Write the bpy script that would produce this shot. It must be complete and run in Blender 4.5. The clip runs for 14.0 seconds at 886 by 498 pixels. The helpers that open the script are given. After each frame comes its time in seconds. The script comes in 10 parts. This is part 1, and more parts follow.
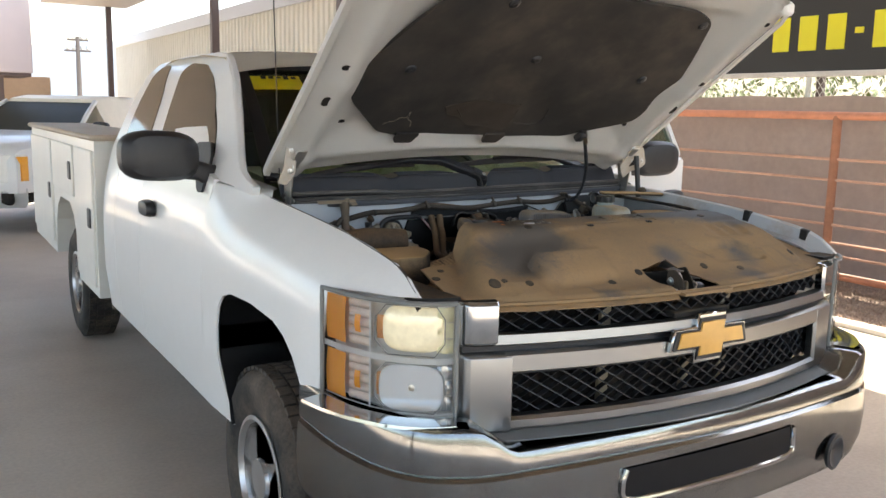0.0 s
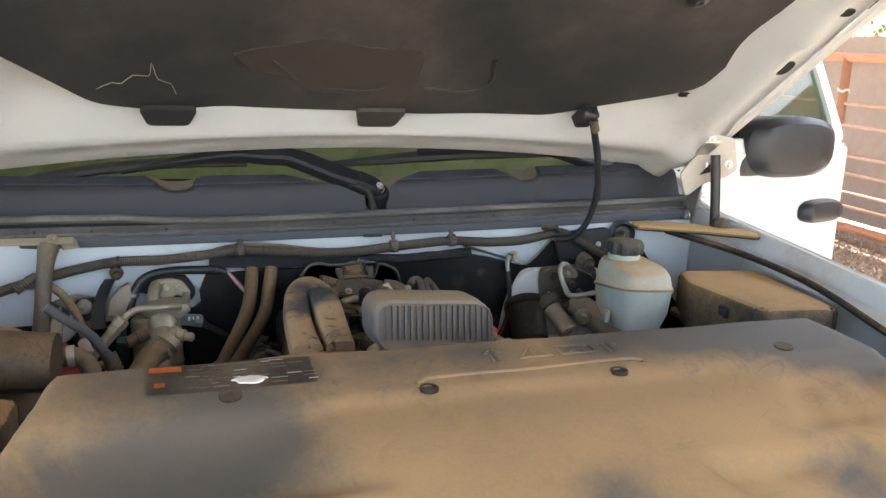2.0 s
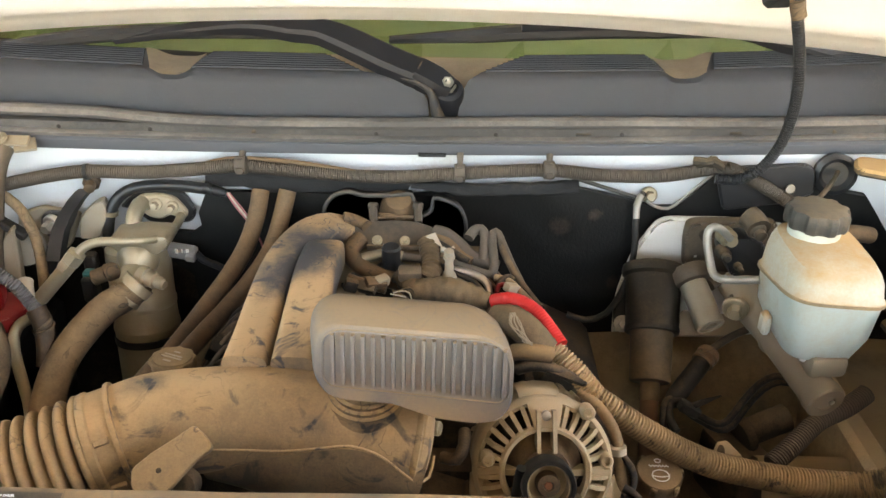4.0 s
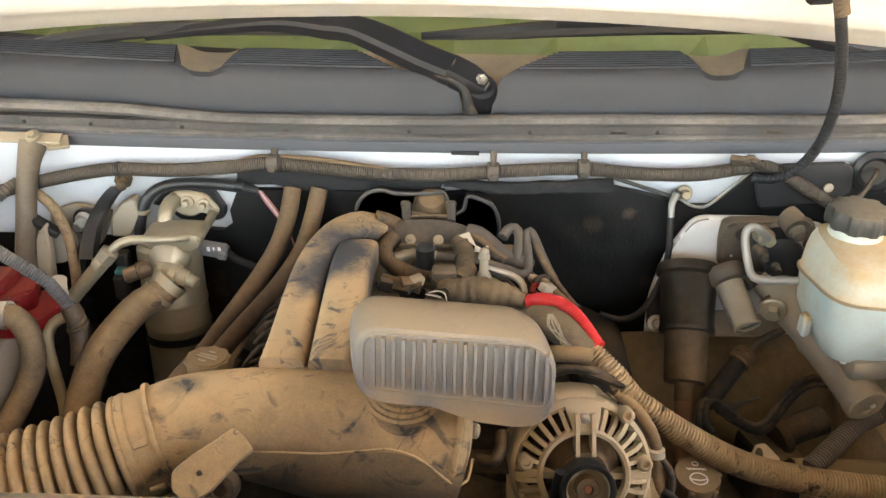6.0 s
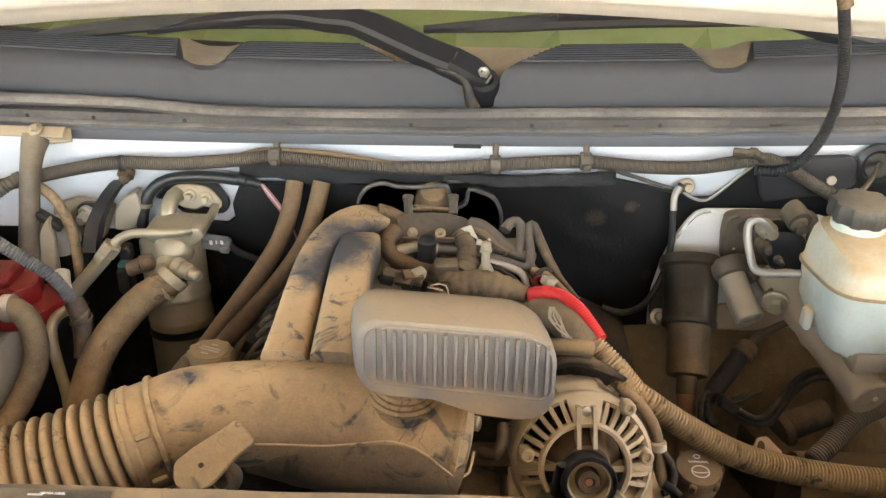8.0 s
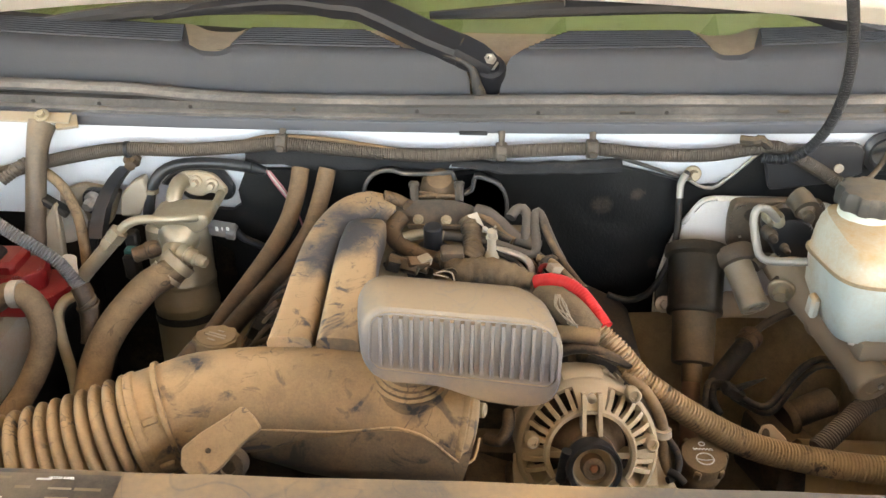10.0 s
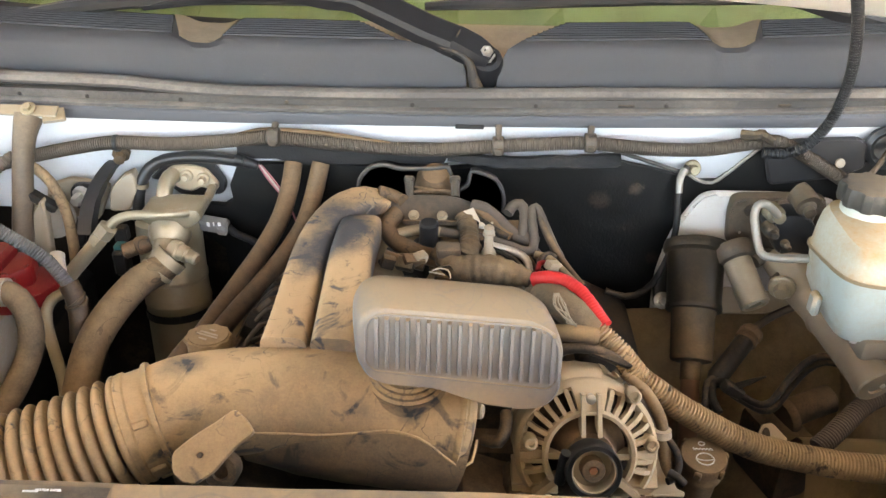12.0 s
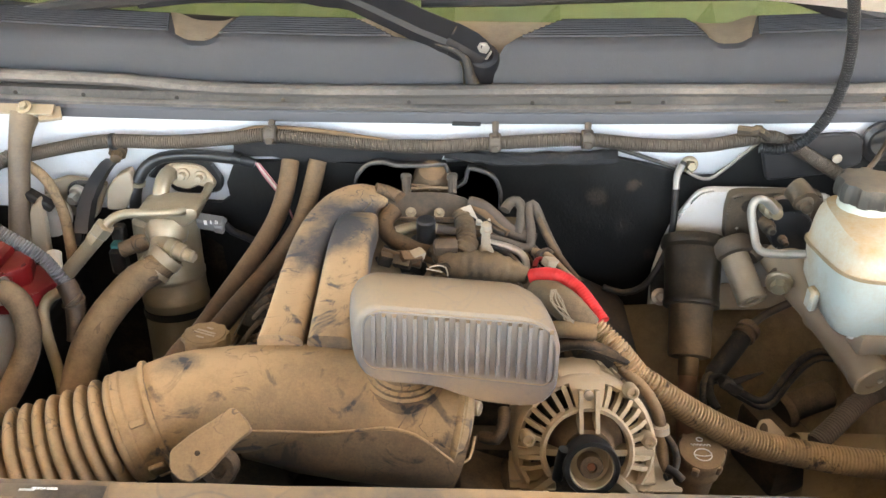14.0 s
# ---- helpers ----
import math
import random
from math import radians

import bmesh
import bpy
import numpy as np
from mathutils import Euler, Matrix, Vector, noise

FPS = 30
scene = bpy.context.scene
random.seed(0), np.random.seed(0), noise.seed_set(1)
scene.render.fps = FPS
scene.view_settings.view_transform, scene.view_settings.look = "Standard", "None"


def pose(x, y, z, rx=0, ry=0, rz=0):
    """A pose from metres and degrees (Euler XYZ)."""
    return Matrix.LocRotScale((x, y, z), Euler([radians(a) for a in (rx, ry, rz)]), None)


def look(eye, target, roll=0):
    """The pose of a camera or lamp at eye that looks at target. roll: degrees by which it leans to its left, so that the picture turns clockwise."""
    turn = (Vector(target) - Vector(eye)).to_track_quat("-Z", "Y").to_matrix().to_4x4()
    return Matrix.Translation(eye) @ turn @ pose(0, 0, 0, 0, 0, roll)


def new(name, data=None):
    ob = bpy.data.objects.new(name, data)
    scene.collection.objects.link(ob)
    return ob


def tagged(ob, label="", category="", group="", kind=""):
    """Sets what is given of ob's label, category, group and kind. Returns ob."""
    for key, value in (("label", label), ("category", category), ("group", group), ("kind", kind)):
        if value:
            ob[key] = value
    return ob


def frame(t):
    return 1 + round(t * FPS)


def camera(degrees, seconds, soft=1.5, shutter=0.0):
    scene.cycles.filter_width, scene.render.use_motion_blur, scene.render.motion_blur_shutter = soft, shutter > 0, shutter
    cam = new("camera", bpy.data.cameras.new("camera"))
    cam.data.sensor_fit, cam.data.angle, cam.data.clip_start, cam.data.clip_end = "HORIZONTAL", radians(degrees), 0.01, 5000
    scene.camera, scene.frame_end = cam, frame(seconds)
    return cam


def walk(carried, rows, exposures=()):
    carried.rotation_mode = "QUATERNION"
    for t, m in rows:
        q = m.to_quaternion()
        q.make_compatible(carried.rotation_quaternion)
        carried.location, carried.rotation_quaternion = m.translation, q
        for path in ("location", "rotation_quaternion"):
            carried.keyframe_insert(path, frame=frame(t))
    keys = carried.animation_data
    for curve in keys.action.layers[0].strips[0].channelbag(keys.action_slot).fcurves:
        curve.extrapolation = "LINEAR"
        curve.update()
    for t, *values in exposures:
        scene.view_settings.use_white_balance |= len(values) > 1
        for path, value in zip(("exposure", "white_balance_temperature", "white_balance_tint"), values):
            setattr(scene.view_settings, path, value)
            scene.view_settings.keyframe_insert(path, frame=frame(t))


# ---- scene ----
cam = camera(53.8, 14.0)
EXPOSE = [(0, 2.3, 7100, 8), (1, 2.4, 7000, 8), (1.5, 2.85, 7000, 8), (2, 3.3, 7200, 8), (2.5, 3.7, 7400, 8), (3, 4.05, 8600, 8), (3.5, 4.3, 8900, 8), (8.5, 4.55, 9000, 10), (11, 4.7, 8450, 10), (14, 4.75, 8250, 10)]
PATH = [
    (0, (-1.927, -1.719, 1.684), (-0.901, -0.031, 1.368), 1.2),
    (0.5, (-1.503, -1.452, 1.685), (-0.505, 0.251, 1.362), 1.8),
    (1, (-1.092, -1.122, 1.686), (-0.167, 0.616, 1.336), 2.1),
    (1.2, (-0.931, -0.995, 1.707), (-0.062, 0.766, 1.331), 2.3),
    (1.5, (-0.734, -0.815, 1.709), (0.079, 0.968, 1.308), 2.4),
    (1.6, (-0.663, -0.75, 1.699), (0.124, 1.042, 1.289), 2.5),
    (1.7, (-0.59, -0.71, 1.704), (0.154, 1.1, 1.292), 2.4),
    (2, (-0.399, -0.527, 1.732), (0.218, 1.316, 1.263), 2.2),
    (2.2, (-0.311, -0.388, 1.724), (0.227, 1.47, 1.216), 2.4),
    (2.5, (-0.201, -0.214, 1.746), (0.186, 1.645, 1.116), 2.8),
    (3, (-0.016, -0.048, 1.772), (0.145, 1.769, 0.953), 2.5),
    (3.5, (0.038, 0.004, 1.789), (0.072, 1.783, 0.876), 1.6),
    (6, (0.008, 0.029, 1.799), (-0.018, 1.789, 0.849), 1.0),
    (6.5, (0.007, 0.026, 1.798), (-0.022, 1.786, 0.85), 0.9),
    (7, (0.008, 0.025, 1.797), (-0.022, 1.784, 0.847), 0.8),
    (7.5, (0.007, 0.028, 1.795), (-0.023, 1.784, 0.838), 0.9),
    (8, (0.012, 0.028, 1.798), (-0.025, 1.782, 0.836), 0.8),
    (8.5, (0.007, 0.027, 1.799), (-0.033, 1.774, 0.827), 0.8),
    (11, (0.011, 0.031, 1.798), (-0.036, 1.764, 0.801), 0.8),
    (11.5, (0.008, 0.042, 1.799), (-0.031, 1.77, 0.794), 0.9),
    (12, (0.004, 0.051, 1.798), (-0.023, 1.776, 0.786), 1.1),
    (12.5, (0.004, 0.054, 1.799), (-0.022, 1.776, 0.782), 1.0),
    (13, (0.005, 0.052, 1.797), (-0.018, 1.774, 0.779), 1.1),
    (13.5, (0.008, 0.052, 1.798), (-0.016, 1.772, 0.778), 1.0),
    (14, (0.006, 0.051, 1.797), (-0.018, 1.773, 0.781), 0.9),
]
walk(cam, [(t, look(eye, target, roll)) for t, eye, target, roll in PATH], EXPOSE)

# ---- daylight: desert sky, high sun that the canopy keeps off the truck ----------
world = bpy.data.worlds.new("sky")
scene.world = world
world.use_nodes = True
wn = world.node_tree
sky = wn.nodes.new("ShaderNodeTexSky")
sky.sky_type, sky.sun_disc = "NISHITA", False
sky.sun_elevation, sky.sun_rotation = radians(66), radians(95)
sky.dust_density, sky.air_density = 3.0, 1.0
wn.links.new(sky.outputs["Color"], wn.nodes["Background"].inputs["Color"])
wn.nodes["Background"].inputs["Strength"].default_value = 0.15
sun = new("sun", bpy.data.lights.new("sun", "SUN"))
sun.data.energy, sun.data.angle, sun.data.color = 3.2, radians(0.6), (1.0, 0.95, 0.87)
sun.matrix_basis = look((2.6, 0.05, 6.0), (0, 0, 0))

# ---- small tools -------------------------------------------------------------
def part(name, bm, material, parent=None, label="", smooth=38):
    """One mesh object from a bmesh, under a thing or a part."""
    me = bpy.data.meshes.new(name)
    bmesh.ops.recalc_face_normals(bm, faces=bm.faces)
    bm.to_mesh(me)
    bm.free()
    if smooth:
        for p in me.polygons:
            p.use_smooth = True
        me.set_sharp_from_angle(angle=radians(smooth))
    me.materials.append(material)
    ob = new(name, me)
    ob.parent = parent
    if label:
        tagged(ob, label)
    return ob


def empty(name, x=0, y=0, z=0, rz=0):
    ob = new(name)
    ob.empty_display_size = 0.1
    ob.matrix_basis = pose(x, y, z, 0, 0, rz)
    return ob


def under(ob, parent):
    """Parent ob, built in world places, to a thing that stands away from the origin."""
    ob.parent = parent
    ob.matrix_parent_inverse = parent.matrix_basis.inverted()
    return ob


def box(bm, c, s, bevel=0.004, m=None, seg=1):
    r = bmesh.ops.create_cube(bm, size=1.0)
    vs = r["verts"]
    for v in vs:
        v.co = Vector((v.co.x * s[0], v.co.y * s[1], v.co.z * s[2]))
    if bevel:
        es = list({e for v in vs for e in v.link_edges})
        b = bmesh.ops.bevel(bm, geom=es, offset=bevel, segments=seg, affect="EDGES", profile=0.5)
        vs = list({v for f in b["faces"] for v in f.verts} | {v for v in vs if v.is_valid})
    mm = Matrix.Translation(c) @ (m if m else Matrix())
    bmesh.ops.transform(bm, matrix=mm, verts=vs)
    return vs


def rings(bm, loops, cap=True, closed=True):
    """Skin between rings of as many points each."""
    rows = [[bm.verts.new(p) for p in loop] for loop in loops]
    n = len(rows[0])
    for a, b in zip(rows, rows[1:]):
        for i in range(n if closed else n - 1):
            j = (i + 1) % n
            bm.faces.new((a[i], a[j], b[j], b[i]))
    if cap and closed:
        bm.faces.new(rows[0][::-1])
        bm.faces.new(rows[-1])
    return rows


def smooth_line(pts, step):
    """Catmull-Rom line through pts at about that step."""
    P = [Vector(p) for p in pts]
    P = [P[0] * 2 - P[1]] + P + [P[-1] * 2 - P[-2]]
    out = []
    for i in range(1, len(P) - 2):
        a, b, c, d = P[i - 1:i + 3]
        n = max(2, int((c - b).length / step))
        for k in range(n):
            t = k / n
            out.append(0.5 * ((2 * b) + (c - a) * t + (2 * a - 5 * b + 4 * c - d) * t * t + (3 * b - a - 3 * c + d) * t ** 3))
    out.append(P[-2])
    return out


def even_line(L, step):
    """The same line cut into even steps."""
    out, carry = [L[0].copy()], 0.0
    for a, b in zip(L, L[1:]):
        d = (b - a).length
        s = step - carry
        while s <= d and d > 0:
            out.append(a.lerp(b, s / d))
            s += step
        carry = d - (s - step)
    return out


def tube(bm, pts, r, seg=12, step=0.012, ridge=0.0, pitch=0.0, straight=False, flat=1.0):
    """A tube along pts; r is one radius or one a point. ridge and pitch: corrugation."""
    L = [Vector(p) for p in pts] if straight else smooth_line(pts, step)
    if pitch:
        L = even_line(L, pitch / 4.0)
    n = len(L)
    rad = r if isinstance(r, (list, tuple)) else None
    up = Vector((0.13, 0.21, 0.97))
    loops = []
    for i, p in enumerate(L):
        d = (L[min(i + 1, n - 1)] - L[max(i - 1, 0)]).normalized()
        if not i and abs(d.dot(up)) > 0.8:
            up = Vector((0.9, 0.35, 0.2))
        side = d.cross(up)
        if side.length < 1e-4:
            side = d.cross(Vector((1, 0, 0)))
        side.normalize()
        up = side.cross(d).normalized()
        if rad:
            f = i / (n - 1) * (len(rad) - 1)
            k = min(int(f), len(rad) - 2)
            rr = rad[k] + (rad[k + 1] - rad[k]) * (f - k)
        else:
            rr = r
        if ridge:
            rr += ridge * (1.0 if i % 4 < 2 else -1.0)
        loops.append([p + side * math.cos(a) * rr + up * math.sin(a) * rr * flat for a in (2 * math.pi * k / seg for k in range(seg))])
    rings(bm, loops)


def lathe(bm, profile, m, seg=24):
    """profile: (radius, height) along the local z axis of m."""
    loops = [[m @ Vector((max(r, 1e-4) * math.cos(2 * math.pi * k / seg), max(r, 1e-4) * math.sin(2 * math.pi * k / seg), h)) for k in range(seg)] for r, h in profile]
    rings(bm, loops)


def toward(at, d):
    """A pose at a place whose z axis points along d."""
    return Matrix.Translation(at) @ Vector(d).to_track_quat("Z", "Y").to_matrix().to_4x4()


def slab(bm, outline, depth, m, bevel=0.0, seg=1):
    """A plate: an outline in the local x and y of m, raised by depth along its z."""
    lo = [bm.verts.new(m @ Vector((x, y, 0))) for x, y in outline]
    f = bm.faces.new(lo)
    ex = bmesh.ops.extrude_face_region(bm, geom=[f])
    vs = [g for g in ex["geom"] if isinstance(g, bmesh.types.BMVert)]
    z = (m.to_3x3() @ Vector((0, 0, 1))).normalized()
    for v in vs:
        v.co += z * depth
    if bevel:
        es = list({e for v in lo + vs for e in v.link_edges})
        bmesh.ops.bevel(bm, geom=es, offset=bevel, segments=seg, affect="EDGES", profile=0.5)


def bolt(bm, at, d, r=0.006, h=0.006, washer=True):
    m = toward(at, d)
    if washer:
        lathe(bm, [(r * 1.7, 0), (r * 1.7, h * 0.3), (r * 1.5, h * 0.4)], m, 14)
    lathe(bm, [(r, h * 0.3), (r, h), (r * 0.85, h * 1.15)], m, 6)


def oval(w, h, n=24, k=4.0):
    """A rounded-rectangle outline (superellipse)."""
    o = []
    for i in range(n):
        a = 2 * math.pi * i / n
        c, s = math.cos(a), math.sin(a)
        o.append((math.copysign(abs(c) ** (2 / k), c) * w / 2, math.copysign(abs(s) ** (2 / k), s) * h / 2))
    return o


def rounded(points, r, n=4):
    """An outline with its corners rounded."""
    out = []
    N = len(points)
    for i in range(N):
        a, b, c = Vector(points[i - 1]), Vector(points[i]), Vector(points[(i + 1) % N])
        u, w = (a - b), (c - b)
        q = min(r, u.length * 0.45, w.length * 0.45)
        p0, p1 = b + u.normalized() * q, b + w.normalized() * q
        for k in range(n + 1):
            t = k / n
            out.append(tuple((1 - t) ** 2 * p0 + 2 * t * (1 - t) * b + t * t * p1))
    return out


def sheet(outline, cuts_a, cuts_b, shape, thick, push=None):
    """A curved panel: a flat outline (a, b) cut along lines of a and b, then laid by shape(a, b) and thickened."""
    bm = bmesh.new()
    bm.faces.new([bm.verts.new((a, b, 0)) for a, b in outline])
    for axis, cuts in ((0, cuts_a), (1, cuts_b)):
        no = Vector((1, 0, 0)) if axis == 0 else Vector((0, 1, 0))
        for c in cuts:
            g = bm.verts[:] + bm.edges[:] + bm.faces[:]
            bmesh.ops.bisect_plane(bm, geom=g, plane_co=no * c, plane_no=no, dist=1e-5)
    bmesh.ops.remove_doubles(bm, verts=bm.verts, dist=1e-5)
    for v in bm.verts:
        v.co = Vector(shape(v.co.x, v.co.y))
    bmesh.ops.recalc_face_normals(bm, faces=bm.faces)
    if push:
        ex = bmesh.ops.extrude_face_region(bm, geom=bm.faces[:])
        for g in ex["geom"]:
            if isinstance(g, bmesh.types.BMVert):
                g.co += Vector(push)
    elif thick:
        bmesh.ops.solidify(bm, geom=bm.faces[:], thickness=thick)
    return bm


def soft_table(table, t):
    """Smooth (Catmull-Rom) look-up in rows of (t, value)."""
    n = len(table)
    if t <= table[0][0]:
        return table[0][1]
    for i in range(n - 1):
        if t <= table[i + 1][0]:
            (a, p1), (b, p2) = table[i], table[i + 1]
            u = (t - a) / (b - a)
            m1 = (p2 - table[max(i - 1, 0)][1]) / (b - table[max(i - 1, 0)][0])
            m2 = (table[min(i + 2, n - 1)][1] - p1) / (table[min(i + 2, n - 1)][0] - a)
            h = b - a
            return (2 * u ** 3 - 3 * u * u + 1) * p1 + (u ** 3 - 2 * u * u + u) * h * m1 + (3 * u * u - 2 * u ** 3) * p2 + (u ** 3 - u * u) * h * m2
    return table[-1][1]


def steps(a, b, n):
    return [a + (b - a) * i / n for i in range(n + 1)]


def lerp_table(table, t):
    """Piecewise-linear look-up in rows of (t, value)."""
    if t <= table[0][0]:
        return table[0][1]
    for (a, u), (b, w) in zip(table, table[1:]):
        if t <= b:
            return u + (w - u) * (t - a) / (b - a)
    return table[-1][1]

# ---- materials -----------------------------------------------------------------
def material(name):
    m = bpy.data.materials.new(name)
    m.use_nodes = True
    nt = m.node_tree
    return m, nt, nt.nodes["Principled BSDF"]


def noise_node(nt, scale, detail=4.0, rough=0.6, coords="Object"):
    tc = nt.nodes.new("ShaderNodeTexCoord")
    n = nt.nodes.new("ShaderNodeTexNoise")
    n.inputs["Scale"].default_value, n.inputs["Detail"].default_value, n.inputs["Roughness"].default_value = scale, detail, rough
    nt.links.new(tc.outputs[coords], n.inputs["Vector"])
    return n


def ramp(nt, source, stops):
    r = nt.nodes.new("ShaderNodeValToRGB")
    while len(r.color_ramp.elements) < len(stops):
        r.color_ramp.elements.new(0.5)
    for e, (p, c) in zip(r.color_ramp.elements, stops):
        e.position, e.color = p, (*c, 1)
    nt.links.new(source, r.inputs["Fac"])
    return r


def bump(nt, bsdf, source, strength, distance):
    b = nt.nodes.new("ShaderNodeBump")
    b.inputs["Strength"].default_value, b.inputs["Distance"].default_value = strength, distance
    nt.links.new(source, b.inputs["Height"])
    nt.links.new(b.outputs["Normal"], bsdf.inputs["Normal"])


def plain(name, colour, rough=0.5, metal=0.0, vary=0.15, scale=30.0, relief=0.0, coat=0.0, grain=120.0):
    """A surface with mottling at two scales and a fine relief."""
    m, nt, b = material(name)
    big, fine = noise_node(nt, scale * 0.12), noise_node(nt, scale)
    mix = nt.nodes.new("ShaderNodeMath")
    mix.operation = "ADD"
    nt.links.new(big.outputs["Fac"], mix.inputs[0])
    nt.links.new(fine.outputs["Fac"], mix.inputs[1])
    lo, hi = [max(0, c * (1 - vary)) for c in colour], [min(1, c * (1 + vary)) for c in colour]
    half = nt.nodes.new("ShaderNodeMath")
    half.operation = "MULTIPLY"
    half.inputs[1].default_value = 0.5
    nt.links.new(mix.outputs[0], half.inputs[0])
    r = ramp(nt, half.outputs[0], [(0.32, lo), (0.68, hi)])
    nt.links.new(r.outputs["Color"], b.inputs["Base Color"])
    rr = nt.nodes.new("ShaderNodeMapRange")
    rr.inputs["To Min"].default_value, rr.inputs["To Max"].default_value = max(0.02, rough * 0.8), min(1, rough * 1.2)
    nt.links.new(fine.outputs["Fac"], rr.inputs["Value"])
    nt.links.new(rr.outputs["Result"], b.inputs["Roughness"])
    b.inputs["Metallic"].default_value = metal
    if coat:
        b.inputs["Coat Weight"].default_value, b.inputs["Coat Roughness"].default_value = coat, 0.06
    if relief:
        g = noise_node(nt, grain, 3.0)
        bump(nt, b, g.outputs["Fac"], 0.5, relief)
    return m


DUST = (0.33, 0.21, 0.105)


def dusty(name, colour, rough=0.5, metal=0.0, amount=0.5, top=0.6, scale=14.0, dust=DUST, relief=0.0004, smear=0.0, bare=(), mottle=1.0, scratch=0.0, rubbed=0.75):
    """Desert dust lying on a darker surface, thickest on what faces up, rubbed off in patches.
    smear: share of rubbed streaks; bare: rubbed or grimy places (x, y, z, radius) with a shape of their own."""
    m, nt, b = material(name)
    geo = nt.nodes.new("ShaderNodeNewGeometry")
    sep = nt.nodes.new("ShaderNodeSeparateXYZ")
    nt.links.new(geo.outputs["Normal"], sep.inputs[0])
    patch, fine = noise_node(nt, scale, 4.0, 0.55), noise_node(nt, scale * 8, 3.0, 0.6)
    broad = noise_node(nt, scale * 0.35, 2.0, 0.5)

    def maths(op, a, c):
        n = nt.nodes.new("ShaderNodeMath")
        n.operation = op
        for i, v in enumerate((a, c)):
            if isinstance(v, (int, float)):
                n.inputs[i].default_value = v
            else:
                nt.links.new(v, n.inputs[i])
        return n.outputs[0]

    f = maths("ADD", maths("MULTIPLY", sep.outputs["Z"], top), amount)
    f = maths("ADD", f, maths("MULTIPLY", maths("SUBTRACT", patch.outputs["Fac"], 0.5), 0.9 * mottle))
    f = maths("ADD", f, maths("MULTIPLY", maths("SUBTRACT", broad.outputs["Fac"], 0.5), 1.0 * mottle))
    f = maths("ADD", f, maths("MULTIPLY", maths("SUBTRACT", fine.outputs["Fac"], 0.5), 0.34))
    speck = noise_node(nt, scale * 34, 2.0, 0.7)
    f = maths("ADD", f, maths("MULTIPLY", maths("SUBTRACT", speck.outputs["Fac"], 0.5), 0.42))
    if smear:
        st = noise_node(nt, scale * 1.6, 5.0, 0.6)
        st.inputs["Distortion"].default_value = 1.6
        cut = nt.nodes.new("ShaderNodeMapRange")
        cut.inputs["From Min"].default_value, cut.inputs["From Max"].default_value = 0.58, 0.67
        cut.inputs["To Max"].default_value = smear
        nt.links.new(st.outputs["Fac"], cut.inputs["Value"])
        f = maths("SUBTRACT", f, cut.outputs["Result"])
    for x, y, z, rad in bare:
        tc = nt.nodes.new("ShaderNodeTexCoord")
        dist = nt.nodes.new("ShaderNodeVectorMath")
        dist.operation = "DISTANCE"
        dist.inputs[1].default_value = (x, y, z)
        nt.links.new(tc.outputs["Object"], dist.inputs[0])
        wob = maths("ADD", dist.outputs["Value"], maths("MULTIPLY", maths("SUBTRACT", patch.outputs["Fac"], 0.5), rad * 0.9))
        cut = nt.nodes.new("ShaderNodeMapRange")
        cut.interpolation_type = "SMOOTHSTEP"
        cut.inputs["From Min"].default_value, cut.inputs["From Max"].default_value = rad * 1.7, rad * 0.1
        nt.links.new(wob, cut.inputs["Value"])
        f = maths("SUBTRACT", f, maths("MULTIPLY", cut.outputs["Result"], rubbed))
    if scratch:
        sc = noise_node(nt, scale * 2.6, 2.0, 0.5)
        sc.inputs["Distortion"].default_value = 1.1
        near = maths("ABSOLUTE", maths("SUBTRACT", sc.outputs["Fac"], 0.5), 0.0)
        cut = nt.nodes.new("ShaderNodeMapRange")
        cut.inputs["From Min"].default_value, cut.inputs["From Max"].default_value = 0.018, 0.005
        nt.links.new(near, cut.inputs["Value"])
        where = nt.nodes.new("ShaderNodeMapRange")
        where.inputs["From Min"].default_value, where.inputs["From Max"].default_value = 0.50, 0.60
        nt.links.new(patch.outputs["Fac"], where.inputs["Value"])
        f = maths("SUBTRACT", f, maths("MULTIPLY", maths("MULTIPLY", cut.outputs["Result"], where.outputs["Result"]), scratch))
    r = ramp(nt, f, [(0.0, (0, 0, 0)), (1.0, (1, 1, 1))])
    tone = ramp(nt, broad.outputs["Fac"], [(0.3, [c * 0.86 for c in dust]), (0.7, [min(1, c * 1.1) for c in dust])])
    mix = nt.nodes.new("ShaderNodeMix")
    mix.data_type = "RGBA"
    mix.inputs["A"].default_value = (*colour, 1)
    nt.links.new(r.outputs["Color"], mix.inputs["Factor"])
    nt.links.new(tone.outputs["Color"], mix.inputs["B"])
    nt.links.new(mix.outputs["Result"], b.inputs["Base Color"])
    rr = nt.nodes.new("ShaderNodeMapRange")
    rr.inputs["To Min"].default_value, rr.inputs["To Max"].default_value = rough, 0.92
    nt.links.new(r.outputs["Color"], rr.inputs["Value"])
    nt.links.new(rr.outputs["Result"], b.inputs["Roughness"])
    if metal:
        mm = nt.nodes.new("ShaderNodeMapRange")
        mm.inputs["To Min"].default_value, mm.inputs["To Max"].default_value = metal, 0.0
        nt.links.new(r.outputs["Color"], mm.inputs["Value"])
        nt.links.new(mm.outputs["Result"], b.inputs["Metallic"])
    b.inputs["Specular IOR Level"].default_value = 0.28
    bump(nt, b, speck.outputs["Fac"], 0.45, relief)
    return m


